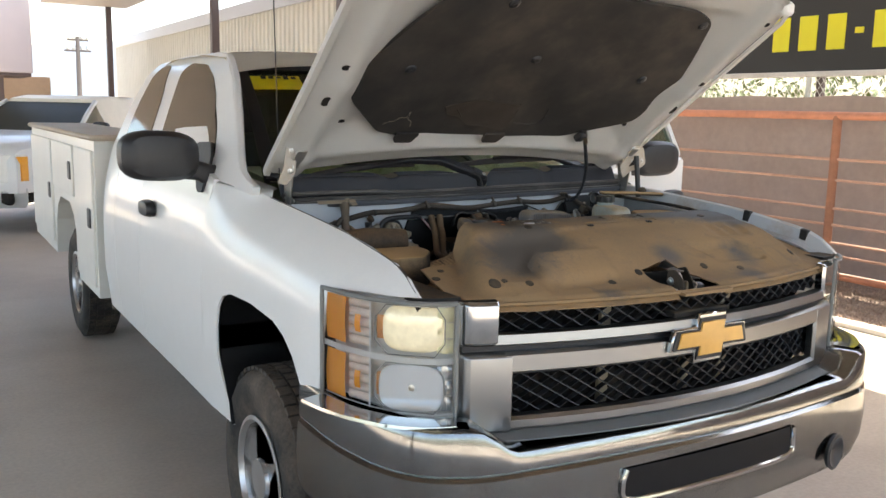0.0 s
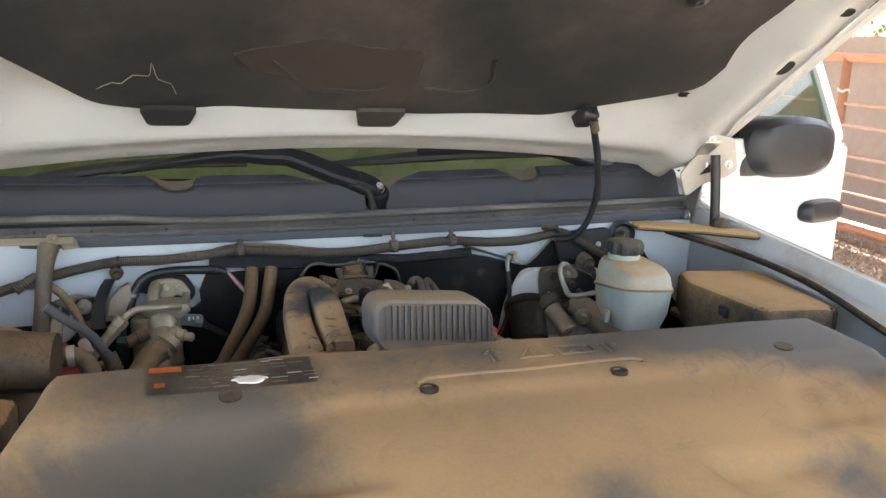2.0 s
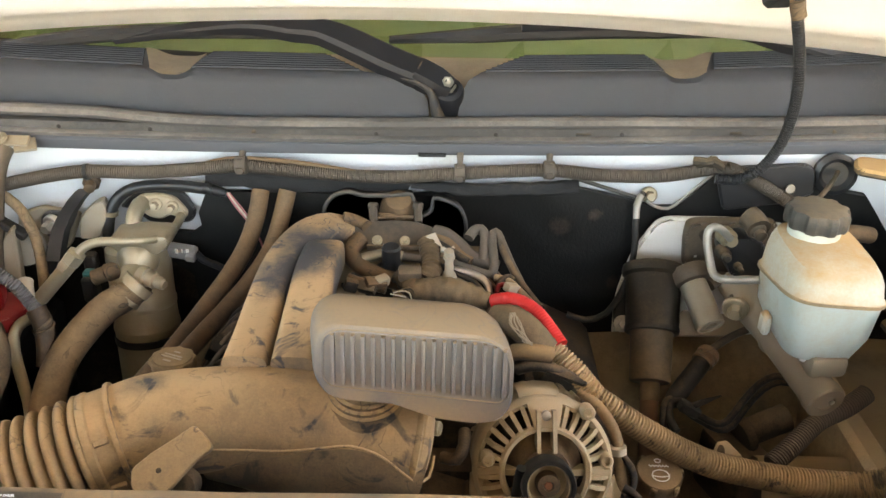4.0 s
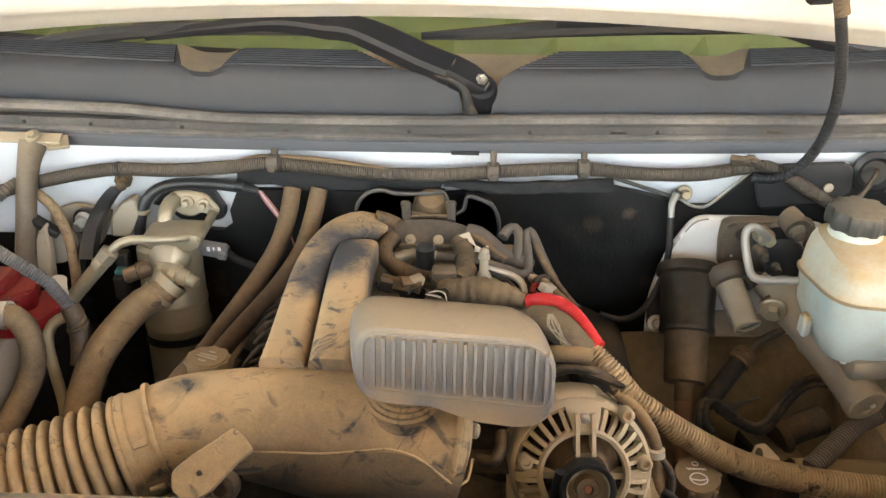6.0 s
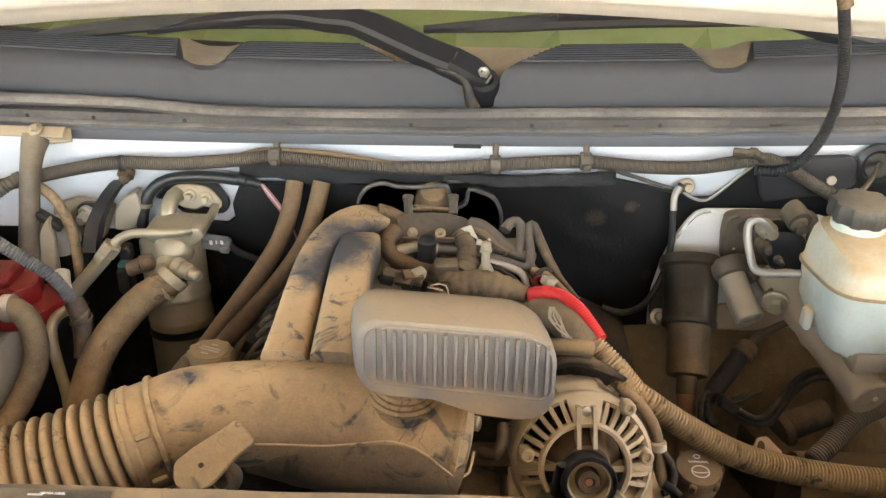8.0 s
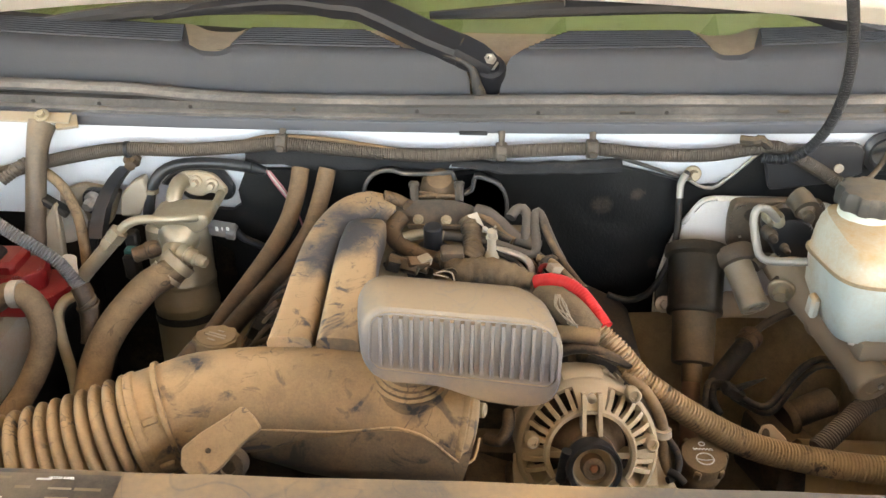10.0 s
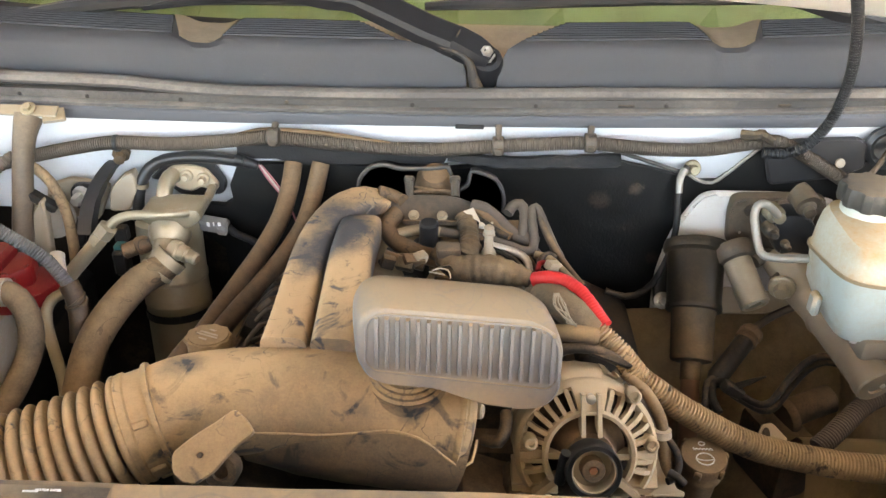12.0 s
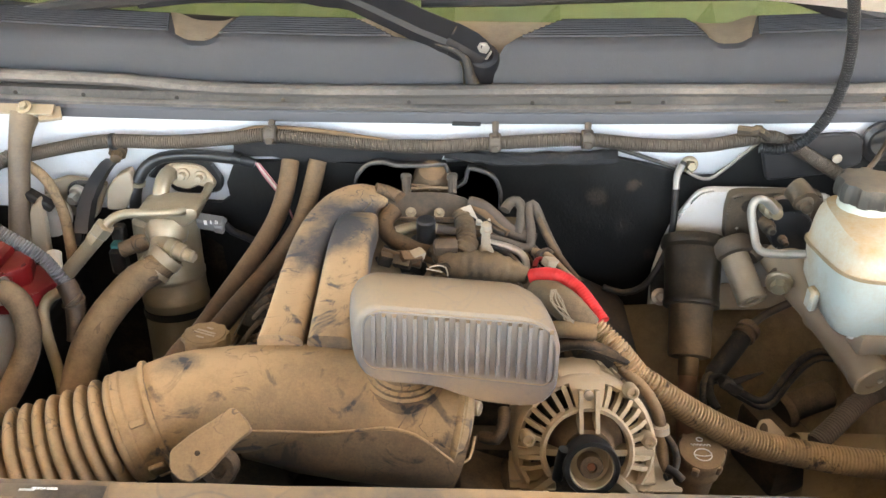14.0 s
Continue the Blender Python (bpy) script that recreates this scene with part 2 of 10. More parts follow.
def pane(name, tint, gloss=0.02):
    """Thin clear pane: light passes with a tint, the surface mirrors more at a slant."""
    m, nt, b = material(name)
    t, g, mx, lw, power, scale = (nt.nodes.new("ShaderNode" + k) for k in ("BsdfTransparent", "BsdfGlossy", "MixShader", "LayerWeight", "Math", "Math"))
    t.inputs["Color"].default_value = (*tint, 1)
    g.inputs["Roughness"].default_value = gloss
    power.operation, scale.operation = "POWER", "MULTIPLY_ADD"
    power.inputs[1].default_value = 5.0
    scale.inputs[1].default_value, scale.inputs[2].default_value = 0.96, 0.04
    lw.inputs["Blend"].default_value = 0.5
    nt.links.new(lw.outputs["Facing"], power.inputs[0])
    nt.links.new(power.outputs[0], scale.inputs[0])
    nt.links.new(scale.outputs[0], mx.inputs[0])
    nt.links.new(t.outputs[0], mx.inputs[1])
    nt.links.new(g.outputs[0], mx.inputs[2])
    nt.links.new(mx.outputs[0], nt.nodes["Material Output"].inputs["Surface"])
    return m


WHITE = plain("white_paint", (0.80, 0.80, 0.78), 0.32, 0, 0.02, 90, 0, 0.5)
BAY_WHITE = dusty("bay_white_paint", (0.58, 0.60, 0.62), 0.35, 0, -0.14, 0.15, 8, mottle=1.3)
HOOD_WHITE = dusty("hood_inner_white_paint", (0.82, 0.80, 0.76), 0.4, 0, -0.25, 0.05, 6)
CREAM = plain("service_body_paint", (0.74, 0.72, 0.66), 0.4, 0, 0.06, 8, 0, 0.2)
ROOF_PAINT = plain("faded_roof_paint", (0.86, 0.79, 0.66), 0.5, 0, 0.05, 8)
BLACK_PLASTIC = plain("black_plastic", (0.018, 0.018, 0.02), 0.42, 0, 0.25, 40, 0.0003)
COWL_PLASTIC = dusty("cowl_grey_plastic", (0.088, 0.091, 0.102), 0.58, 0, -0.24, 0.16, 7, (0.30, 0.26, 0.22), mottle=0.6)
COWL_SLAT = plain("cowl_slat_plastic", (0.042, 0.043, 0.048), 0.95, 0, 0.15, 20)
COWL_SLAT.node_tree.nodes["Principled BSDF"].inputs["Specular IOR Level"].default_value = 0.15
COWL_DUST = dusty("dusty_cowl_plastic", (0.16, 0.14, 0.12), 0.6, 0, 0.65, 0.2, 9, (0.46, 0.37, 0.27))
SEAL = dusty("rubber_seal", (0.075, 0.07, 0.068), 0.7, 0, 0.0, 0.40, 12, (0.27, 0.24, 0.21))
SEAL_DARK = dusty("dark_seal_channel", (0.05, 0.046, 0.044), 0.7, 0, 0.0, 0.25, 12, (0.17, 0.15, 0.13))
WIPER_BLACK = plain("satin_black_wiper_paint", (0.011, 0.0115, 0.014), 0.50, 0, 0.2, 60, 0.0002)
WIPER_BLACK.node_tree.nodes["Principled BSDF"].inputs["Specular IOR Level"].default_value = 0.22
DUST_PLASTIC = dusty("dusty_plastic", (0.03, 0.03, 0.032), 0.5, 0, 0.40, 0.45, 9)
DUST_DUCT = dusty("dusty_intake_plastic", (0.05, 0.05, 0.055), 0.5, 0, 0.72, 0.34, 11, (0.49, 0.335, 0.185), smear=0.55, mottle=0.7, scratch=0.6, rubbed=0.6, bare=((*(-0.281, 0.765, 1.241), 0.020), (*(-0.264, 0.765, 1.243), 0.014), (*(-0.181, 0.725, 1.228), 0.012), (*(-0.126, 0.735, 1.251), 0.010), (*(-0.106, 0.735, 1.245), 0.010), (-0.085, 0.72, 1.215, 0.016), (-0.060, 0.722, 1.222, 0.014), (-0.10, 0.722, 1.225, 0.012), (-0.035, 0.73, 1.205, 0.014)))
COVER_MAT = dusty("dusty_radiator_cover_plastic", (0.10, 0.086, 0.072), 0.6, 0, 0.90, 0.1, 5.0, (0.315, 0.203, 0.105), smear=0.25, mottle=0.6, scratch=0.2, rubbed=0.82, bare=((-0.49, 0.28, 1.25, 0.10), (-0.40, 0.29, 1.26, 0.10), (-0.30, 0.33, 1.29, 0.07), (-0.44, 0.45, 1.33, 0.085), (-0.30, 0.455, 1.335, 0.085), (-0.15, 0.46, 1.335, 0.075), (-0.02, 0.465, 1.335, 0.06), (0.14, 0.455, 1.335, 0.045), (0.45, 0.42, 1.33, 0.10), (0.55, 0.38, 1.30, 0.06), (0.30, 0.46, 1.33, 0.05), (0.38, 0.20, 1.24, 0.06), (0.34, 0.465, 1.335, 0.11), (0.22, 0.475, 1.335, 0.07), (0.46, 0.455, 1.33, 0.08), (0.06, 0.21, 1.25, 0.045), (0.30, 0.07, 1.20, 0.05), (-0.30, 0.06, 1.19, 0.04), (0.62, 0.30, 1.24, 0.06)))
GREY_RES = dusty("dusty_grey_plastic", (0.120, 0.116, 0.120), 0.42, 0, 0.08, 0.85, 7, (0.275, 0.20, 0.128), mottle=1.2, scratch=0.2, rubbed=-0.6, bare=((0.02, 0.722, 1.235, 0.03), (0.07, 0.722, 1.222, 0.035), (-0.05, 0.722, 1.256, 0.02)))
HOSE_TAN = dusty("dusty_rubber_hose", (0.05, 0.038, 0.027), 0.6, 0, 0.34, 0.34, 10, (0.33, 0.225, 0.128), mottle=1.2, scratch=0.35)
LOWER_SHELL = dusty("scuffed_lower_duct", (0.05, 0.045, 0.04), 0.5, 0, 0.46, 0.32, 10, (0.32, 0.22, 0.125), smear=0.4, scratch=0.3)
TAPE = dusty("cloth_harness_tape", (0.03, 0.025, 0.02), 0.55, 0, 0.12, 0.38, 16, (0.25, 0.17, 0.095), relief=0.002)
RUNNER = dusty("scuffed_runner_plastic", (0.065, 0.063, 0.066), 0.5, 0, 0.70, 0.30, 12, (0.44, 0.295, 0.165), smear=0.9, mottle=1.0, scratch=0.8, rubbed=0.85, bare=((*(-0.151, 1.02, 1.263), 0.033), (*(-0.119, 1.06, 1.243), 0.039), (*(-0.123, 0.97, 1.263), 0.033), (*(-0.106, 0.98, 1.25), 0.033), (*(-0.169, 0.95, 1.257), 0.030), (*(-0.1, 0.95, 1.243), 0.024), (*(-0.159, 0.93, 1.237), 0.021), (*(-0.177, 0.91, 1.241), 0.018)))
DRAIN = dusty("grey_brown_drain_rubber", (0.10, 0.075, 0.055), 0.42, 0, 0.22, 0.34, 9, (0.27, 0.195, 0.125), mottle=1.2, scratch=0.2)
HOSE_BROWN = dusty("brown_rubber_hose", (0.050, 0.034, 0.022), 0.5, 0, 0.20, 0.34, 10, (0.235, 0.145, 0.078), mottle=1.2, scratch=0.4)
LOOM = dusty("split_loom_plastic", (0.055, 0.045, 0.037), 0.5, 0, 0.20, 0.32, 8, (0.155, 0.122, 0.095))
LOOM_GREY = dusty("grey_loom_plastic", (0.10, 0.10, 0.105), 0.5, 0, -0.05, 0.25, 8, (0.20, 0.165, 0.13))
LOOM_BLACK = dusty("black_loom_plastic", (0.018, 0.019, 0.021), 0.36, 0, -0.40, 0.25, 10)
LOOM_TAN = dusty("tan_dusty_loom", (0.07, 0.055, 0.04), 0.6, 0, 0.42, 0.4, 10, (0.46, 0.325, 0.185), smear=0.7, mottle=1.3, scratch=0.5)
ALU = dusty("dusty_aluminium", (0.36, 0.31, 0.225), 0.33, 0.6, 0.12, 0.36, 9, (0.29, 0.215, 0.13), scratch=0.2)
ALU_CAST = dusty("cast_aluminium", (0.43, 0.365, 0.27), 0.55, 0.15, 0.30, 0.35, 14, (0.42, 0.31, 0.19))
STEEL = dusty("zinc_steel", (0.6, 0.58, 0.54), 0.3, 0.9, 0.0, 0.2, 20)
IRON = dusty("dusty_iron", (0.040, 0.033, 0.026), 0.6, 0.1, 0.05, 0.42, 12, (0.30, 0.205, 0.12))
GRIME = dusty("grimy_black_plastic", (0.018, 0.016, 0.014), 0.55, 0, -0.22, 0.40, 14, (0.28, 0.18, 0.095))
BRACKET = dusty("grimy_pressed_steel", (0.075, 0.062, 0.05), 0.5, 0.3, 0.0, 0.25, 14, (0.24, 0.165, 0.10))
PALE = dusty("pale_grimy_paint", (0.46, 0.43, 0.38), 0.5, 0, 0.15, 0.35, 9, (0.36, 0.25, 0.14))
# near-black for bay depths and hole discs, with their shade in the colour
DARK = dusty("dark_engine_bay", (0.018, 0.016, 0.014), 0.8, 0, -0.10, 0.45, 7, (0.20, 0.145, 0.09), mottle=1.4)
BLACK_FELT = dusty("black_firewall_insulation", (0.0032, 0.003, 0.0029), 0.6, 0, -0.75, 0.3, 7, (0.085, 0.062, 0.043), relief=0.0012, mottle=1.6, scratch=-0.5, rubbed=-1.25, bare=((0.212, 1.182, 1.222, 0.028), (0.262, 1.182, 1.242, 0.016), (0.165, 1.182, 1.165, 0.018), (0.30, 1.182, 1.13, 0.02)))
BLACK_FELT.node_tree.nodes["Principled BSDF"].inputs["Specular IOR Level"].default_value = 0.06
BLACK_FELT.node_tree.nodes["Principled BSDF"].inputs["Specular IOR Level"].default_value = 0.30
TRIM = dusty("grimy_trim_foam", (0.016, 0.016, 0.017), 0.8, 0, -0.2, 0.3, 9, (0.14, 0.115, 0.09), relief=0.002)
GLOSS_RUBBER = plain("clean_black_rubber", (0.014, 0.0145, 0.016), 0.38, 0, 0.3, 30, 0.0003)
BLACK_RUBBER = dusty("black_rubber", (0.02, 0.02, 0.021), 0.6, 0, 0.0, 0.3, 14)
CAP_TAN = dusty("dusty_tan_cap", (0.10, 0.075, 0.05), 0.5, 0, 0.45, 0.30, 12, (0.37, 0.27, 0.16))
COVER_EDGE = dusty("worn_black_moulding", (0.05, 0.048, 0.046), 0.55, 0, 0.0, 0.40, 14, (0.20, 0.165, 0.13))
BOOSTER_BROWN = dusty("grimy_brown_metal", (0.075, 0.058, 0.043), 0.5, 0.1, 0.08, 0.30, 9, (0.21, 0.155, 0.10))
MC_METAL = dusty("dull_cast_metal", (0.24, 0.205, 0.16), 0.5, 0.25, 0.34, 0.30, 10, (0.27, 0.20, 0.13))
CAN_METAL = dusty("brushed_canister_steel", (0.34, 0.30, 0.23), 0.35, 0.5, 0.10, 0.35, 10, (0.26, 0.19, 0.12))
RED = dusty("red_plastic", (0.20, 0.010, 0.012), 0.45, 0, -0.12, 0.3, 12, (0.26, 0.11, 0.07))
RED_LOOM = plain("red_convoluted_tube", (0.58, 0.024, 0.026), 0.45, 0, 0.15, 20)
CHROME = plain("chrome", (0.50, 0.50, 0.49), 0.10, 1.0, 0.03, 5)
CHROME_BRUSHED = plain("satin_chrome", (0.33, 0.33, 0.325), 0.32, 1.0, 0.05, 6)
FILLER_GREY = plain("grey_filler_plastic", (0.20, 0.20, 0.195), 0.45, 0, 0.1, 12)
GOLD = plain("gold_emblem", (0.62, 0.36, 0.09), 0.3, 0.35, 0.12, 25, 0, 0.6)
AMBER = plain("amber_lens", (1.0, 0.42, 0.06), 0.15, 0, 0.1, 30, 0.0008, 0.6, 300)
LENS_CHROME = plain("headlight_reflector", (0.84, 0.82, 0.78), 0.25, 0.15, 0.06, 20, 0.003, 0, 55)
LENS_HAZE = plain("yellowed_headlight_bowl", (0.94, 0.86, 0.66), 0.25, 0.1, 0.15, 30, 0.003, 0, 70)
BOWL = plain("bright_lamp_bowl", (0.86, 0.88, 0.90), 0.12, 0.65, 0.08, 20, 0.0012, 0, 60)
LENS_GLOW = plain("lit_lamp_bowl", (0.86, 0.78, 0.60), 0.2, 0.2, 0.2, 40, 0.002, 0, 60)
LENS_GLOW.node_tree.nodes["Principled BSDF"].inputs["Emission Color"].default_value = (1.0, 0.84, 0.52, 1)
LENS_GLOW.node_tree.nodes["Principled BSDF"].inputs["Emission Strength"].default_value = 0.06
LENS_PINK = plain("fluted_clear_reflector", (0.93, 0.78, 0.70), 0.25, 0.05, 0.15, 40, 0.003, 0, 90)
# reflected amber put into a patch's own colour
AMBER_PALE = plain("pale_amber_glint", (0.80, 0.42, 0.18), 0.25, 0.2, 0.2, 60, 0.002, 0, 90)
DIVIDER = plain("silver_lamp_divider", (0.78, 0.78, 0.78), 0.3, 0.1, 0.06, 20)
LID_TAN = plain("dusty_locker_lid_paint", (0.46, 0.38, 0.29), 0.6, 0, 0.12, 10)
SMOKED = plain("shaded_windshield_glass", (0.035, 0.04, 0.034), 0.3, 0, 0.2, 4)
SMOKED.node_tree.nodes["Principled BSDF"].inputs["Specular IOR Level"].default_value = 0.1
FOIL = dusty("torn_liner_patch", (0.055, 0.045, 0.037), 0.45, 0, 0.05, 0.0, 7, (0.10, 0.075, 0.055))
PANEL = dusty("dusty_black_wheelhouse", (0.06, 0.05, 0.041), 0.6, 0, 0.66, 0.34, 9, (0.50, 0.375, 0.235), mottle=1.5)
PLATE_WHITE = dusty("booster_plate_paint", (0.62, 0.61, 0.58), 0.4, 0, -0.12, 0.25, 9, (0.40, 0.28, 0.16), mottle=1.4, bare=())
BRIGHT_LINE = plain("bright_steel_line", (0.27, 0.25, 0.22), 0.4, 0.35, 0.12, 30)
BEIGE = dusty("beige_grimy_panel", (0.30, 0.26, 0.205), 0.55, 0, 0.15, 0.35, 10, (0.30, 0.21, 0.12))
LENS = pane("headlight_lens", (0.97, 0.97, 0.95))
GLASS = pane("tinted_window_glass", (0.62, 0.70, 0.62))
GLASS_DARK = plain("privacy_window_glass", (0.012, 0.014, 0.014), 0.04, 0, 0.1, 5, 0, 0.0)
WINDSHIELD = pane("green_windshield_glass", (0.74, 0.85, 0.66))
TYRE = dusty("tyre_rubber", (0.022, 0.021, 0.02), 0.75, 0, 0.16, 0.1, 10, (0.22, 0.17, 0.13))
RIM = plain("steel_rim", (0.55, 0.55, 0.55), 0.3, 0.9, 0.08, 20)
YELLOW = plain("yellow_sticker", (0.85, 0.70, 0.02), 0.5, 0, 0.06, 20)
INK = plain("black_ink", (0.02, 0.019, 0.018), 0.5, 0, 0.5, 90)
LABEL_GROUND = dusty("worn_label_ground", (0.055, 0.05, 0.046), 0.6, 0, 0.42, 0.1, 16, (0.26, 0.20, 0.14), mottle=2.2)
LABEL_WHITE = plain("worn_white_print", (0.72, 0.70, 0.66), 0.6, 0, 0.2, 60)
LABEL_ORANGE = plain("orange_warning_print", (0.75, 0.20, 0.04), 0.6, 0, 0.15, 60)
RESERVOIR = dusty("brake_reservoir_plastic", (0.43, 0.49, 0.46), 0.35, 0, 0.16, 0.66, 7, (0.40, 0.27, 0.14), mottle=1.5)
TAN_SKIN = dusty("dusty_air_box", (0.035, 0.03, 0.026), 0.6, 0, 0.15, 0.85, 6, (0.42, 0.27, 0.13))
INTERIOR = plain("cab_interior", (0.030, 0.029, 0.026), 0.8)
DASH = plain("dashboard", (0.40, 0.42, 0.30), 0.7)


def liner_material():
    m, nt, b = material("hood_liner_felt")
    big, fine = noise_node(nt, 3.5, 6.0, 0.6), noise_node(nt, 220, 2.0)
    r = ramp(nt, big.outputs["Fac"], [(0.35, (0.017, 0.0155, 0.0145)), (0.52, (0.034, 0.029, 0.025)), (0.72, (0.072, 0.058, 0.045))])
    nt.links.new(r.outputs["Color"], b.inputs["Base Color"])
    b.inputs["Roughness"].default_value = 0.9
    bump(nt, b, fine.outputs["Fac"], 0.5, 0.001)
    return m


LINER = liner_material()


def concrete_material():
    m, nt, b = material("dusty_concrete")
    big, fine = noise_node(nt, 0.45, 8.0, 0.62), noise_node(nt, 45, 4.0)
    r = ramp(nt, big.outputs["Fac"], [(0.3, (0.42, 0.345, 0.275)), (0.5, (0.55, 0.47, 0.385)), (0.7, (0.63, 0.55, 0.46))])
    mul = nt.nodes.new("ShaderNodeMix")
    mul.data_type, mul.blend_type = "RGBA", "MULTIPLY"
    mul.inputs["Factor"].default_value = 0.5
    r2 = ramp(nt, fine.outputs["Fac"], [(0.3, (0.7, 0.7, 0.7)), (0.7, (1, 1, 1))])
    nt.links.new(r.outputs["Color"], mul.inputs["A"])
    nt.links.new(r2.outputs["Color"], mul.inputs["B"])
    nt.links.new(mul.outputs["Result"], b.inputs["Base Color"])
    b.inputs["Roughness"].default_value = 0.6
    bump(nt, b, fine.outputs["Fac"], 0.3, 0.003)
    return m


CONCRETE = concrete_material()
GRAVEL = plain("gravel_stone", (0.30, 0.22, 0.17), 0.9, 0, 0.5, 60, 0.01, 0, 60)
SOIL = plain("gravel_bed", (0.24, 0.18, 0.14), 0.95, 0, 0.4, 40, 0.02, 0, 60)
CURB = plain("pale_kerb_concrete", (0.62, 0.60, 0.57), 0.8, 0, 0.1, 20, 0.002)
SCREEN = plain("brown_privacy_screen", (0.40, 0.325, 0.295), 0.9, 0, 0.12, 12, 0.003, 0, 90)
RUST_PIPE = plain("orange_painted_pipe", (0.60, 0.25, 0.15), 0.5, 0, 0.2, 14, 0.0006)
FADED_PIPE = plain("faded_orange_rod", (0.58, 0.36, 0.27), 0.6, 0, 0.2, 14, 0.0006)
POST_PIPE = plain("rusty_brown_pipe", (0.34, 0.15, 0.09), 0.6, 0, 0.25, 14, 0.0006)
WIRE = plain("galvanised_wire", (0.5, 0.5, 0.47), 0.4, 0.8)
SIGN_BLACK = plain("sign_black", (0.02, 0.02, 0.021), 0.5, 0, 0.1, 4)
SIGN_YELLOW = plain("sign_yellow", (0.75, 0.70, 0.03), 0.5, 0, 0.05, 4)
SIDING = plain("cream_metal_siding", (0.52, 0.50, 0.43), 0.5, 0, 0.06, 3)
FASCIA = plain("pale_fascia", (0.42, 0.43, 0.45), 0.5, 0, 0.05, 3)
BROWN_STEEL = plain("dark_brown_steel", (0.075, 0.05, 0.045), 0.5, 0, 0.15, 8)
CANOPY_MAT = plain("canopy_sheet", (0.24, 0.205, 0.17), 0.6, 0, 0.06, 3)
WOOD_POLE = plain("weathered_wood", (0.10, 0.09, 0.085), 0.9, 0, 0.2, 10)
TRAILER_SKIN = plain("pale_trailer_skin", (0.42, 0.37, 0.37), 0.6, 0, 0.04, 2)
WALL_TAN = plain("tan_block", (0.42, 0.30, 0.20), 0.9, 0, 0.1, 6, 0.003)
# distance haze is put into the hills' pale blue base colour
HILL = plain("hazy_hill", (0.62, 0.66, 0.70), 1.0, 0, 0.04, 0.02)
LEAF = plain("hedge_leaf", (0.11, 0.15, 0.05), 0.6, 0, 0.35, 40)
SEAL_GREY = plain("grey_headlight_rim", (0.20, 0.20, 0.19), 0.45, 0, 0.15, 20)

# ---- the lot: ground, gravel strip, fences, building, canopy ----------------------
bm = bmesh.new()
bmesh.ops.create_grid(bm, x_segments=40, y_segments=40, size=400)
ground = tagged(part("ground", bm, CONCRETE, smooth=0), "dusty pale concrete ground of the lot", "ground", kind="structure")

bm = bmesh.new()
box(bm, (4.52, 4, 0.02), (0.14, 60, 0.05), 0.01)
kerb = tagged(part("kerb", bm, CURB), "pale low concrete kerb beside the gravel", "kerb", kind="structure")
bm = bmesh.new()
box(bm, (6.6, 4, 0.012), (4.0, 60, 0.03), 0.005)
gravel_bed = tagged(part("gravel_bed", bm, SOIL), "brown gravel strip below the pipe fence", "gravel", kind="structure")


def make_gravel():
    rnd = random.Random(4)
    verts, faces = [], []
    for _ in range(9000):
        x, y, r = rnd.uniform(4.62, 6.3), rnd.uniform(1.0, 7.0), rnd.uniform(0.010, 0.028)
        b = len(verts)
        a0 = rnd.uniform(0, 6)
        for k in range(4):
            verts.append((x + r * math.cos(a0 + k * 1.57) * rnd.uniform(0.7, 1.2), y + r * math.sin(a0 + k * 1.57) * rnd.uniform(0.7, 1.2), 0.022 + rnd.uniform(0, 0.004)))
        verts.append((x, y, 0.03 + r * rnd.uniform(0.5, 1.0)))
        faces += [(b + k, b + (k + 1) % 4, b + 4) for k in range(4)]
    me = bpy.data.meshes.new("gravel")
    me.from_pydata(verts, [], faces)
    me.materials.append(GRAVEL)
    return tagged(new("gravel", me), "loose brown gravel stones", "gravel", kind="stuff")


make_gravel()

POST = [1.0, 3.58, 6.15, 8.7]
pipe_fence = tagged(empty("pipe_fence", 5.7, 4.8, 0), "rust-orange painted steel pipe fence with thin rails", "fence")


def fence_part(name, bm, mat, label=""):
    return under(part(name, bm, mat, None, label), pipe_fence)


for y in POST:
    bm = bmesh.new()
    tube(bm, [(5.7, y, 0.0), (5.7, y, 0.8), (5.7, y, 1.70)], 0.042, 16, 0.4)
    fence_part("post", bm, POST_PIPE)
for z, r in ((1.70, 0.040), (0.154, 0.032), (1.285, 0.015), (1.085, 0.013), (0.81, 0.013), (0.65, 0.013), (0.475, 0.013), (0.35, 0.013)):
    bm = bmesh.new()
    tube(bm, [(5.7, -1.0, z), (5.7, 4.0, z), (5.7, 9.5, z)], r, 12, 1.0)
    fence_part("rail", bm, RUST_PIPE if r > 0.02 else FADED_PIPE)
bm = bmesh.new()
tube(bm, [(5.7 + 0.05 * math.cos(a), 6.15 + 0.05 * math.sin(a), 1.40 + 0.012 * math.sin(3 * a)) for a in steps(0, 6.2, 10)], 0.010, 8)
fence_part("tie", bm, LABEL_WHITE, "white cloth tie knotted round the post")

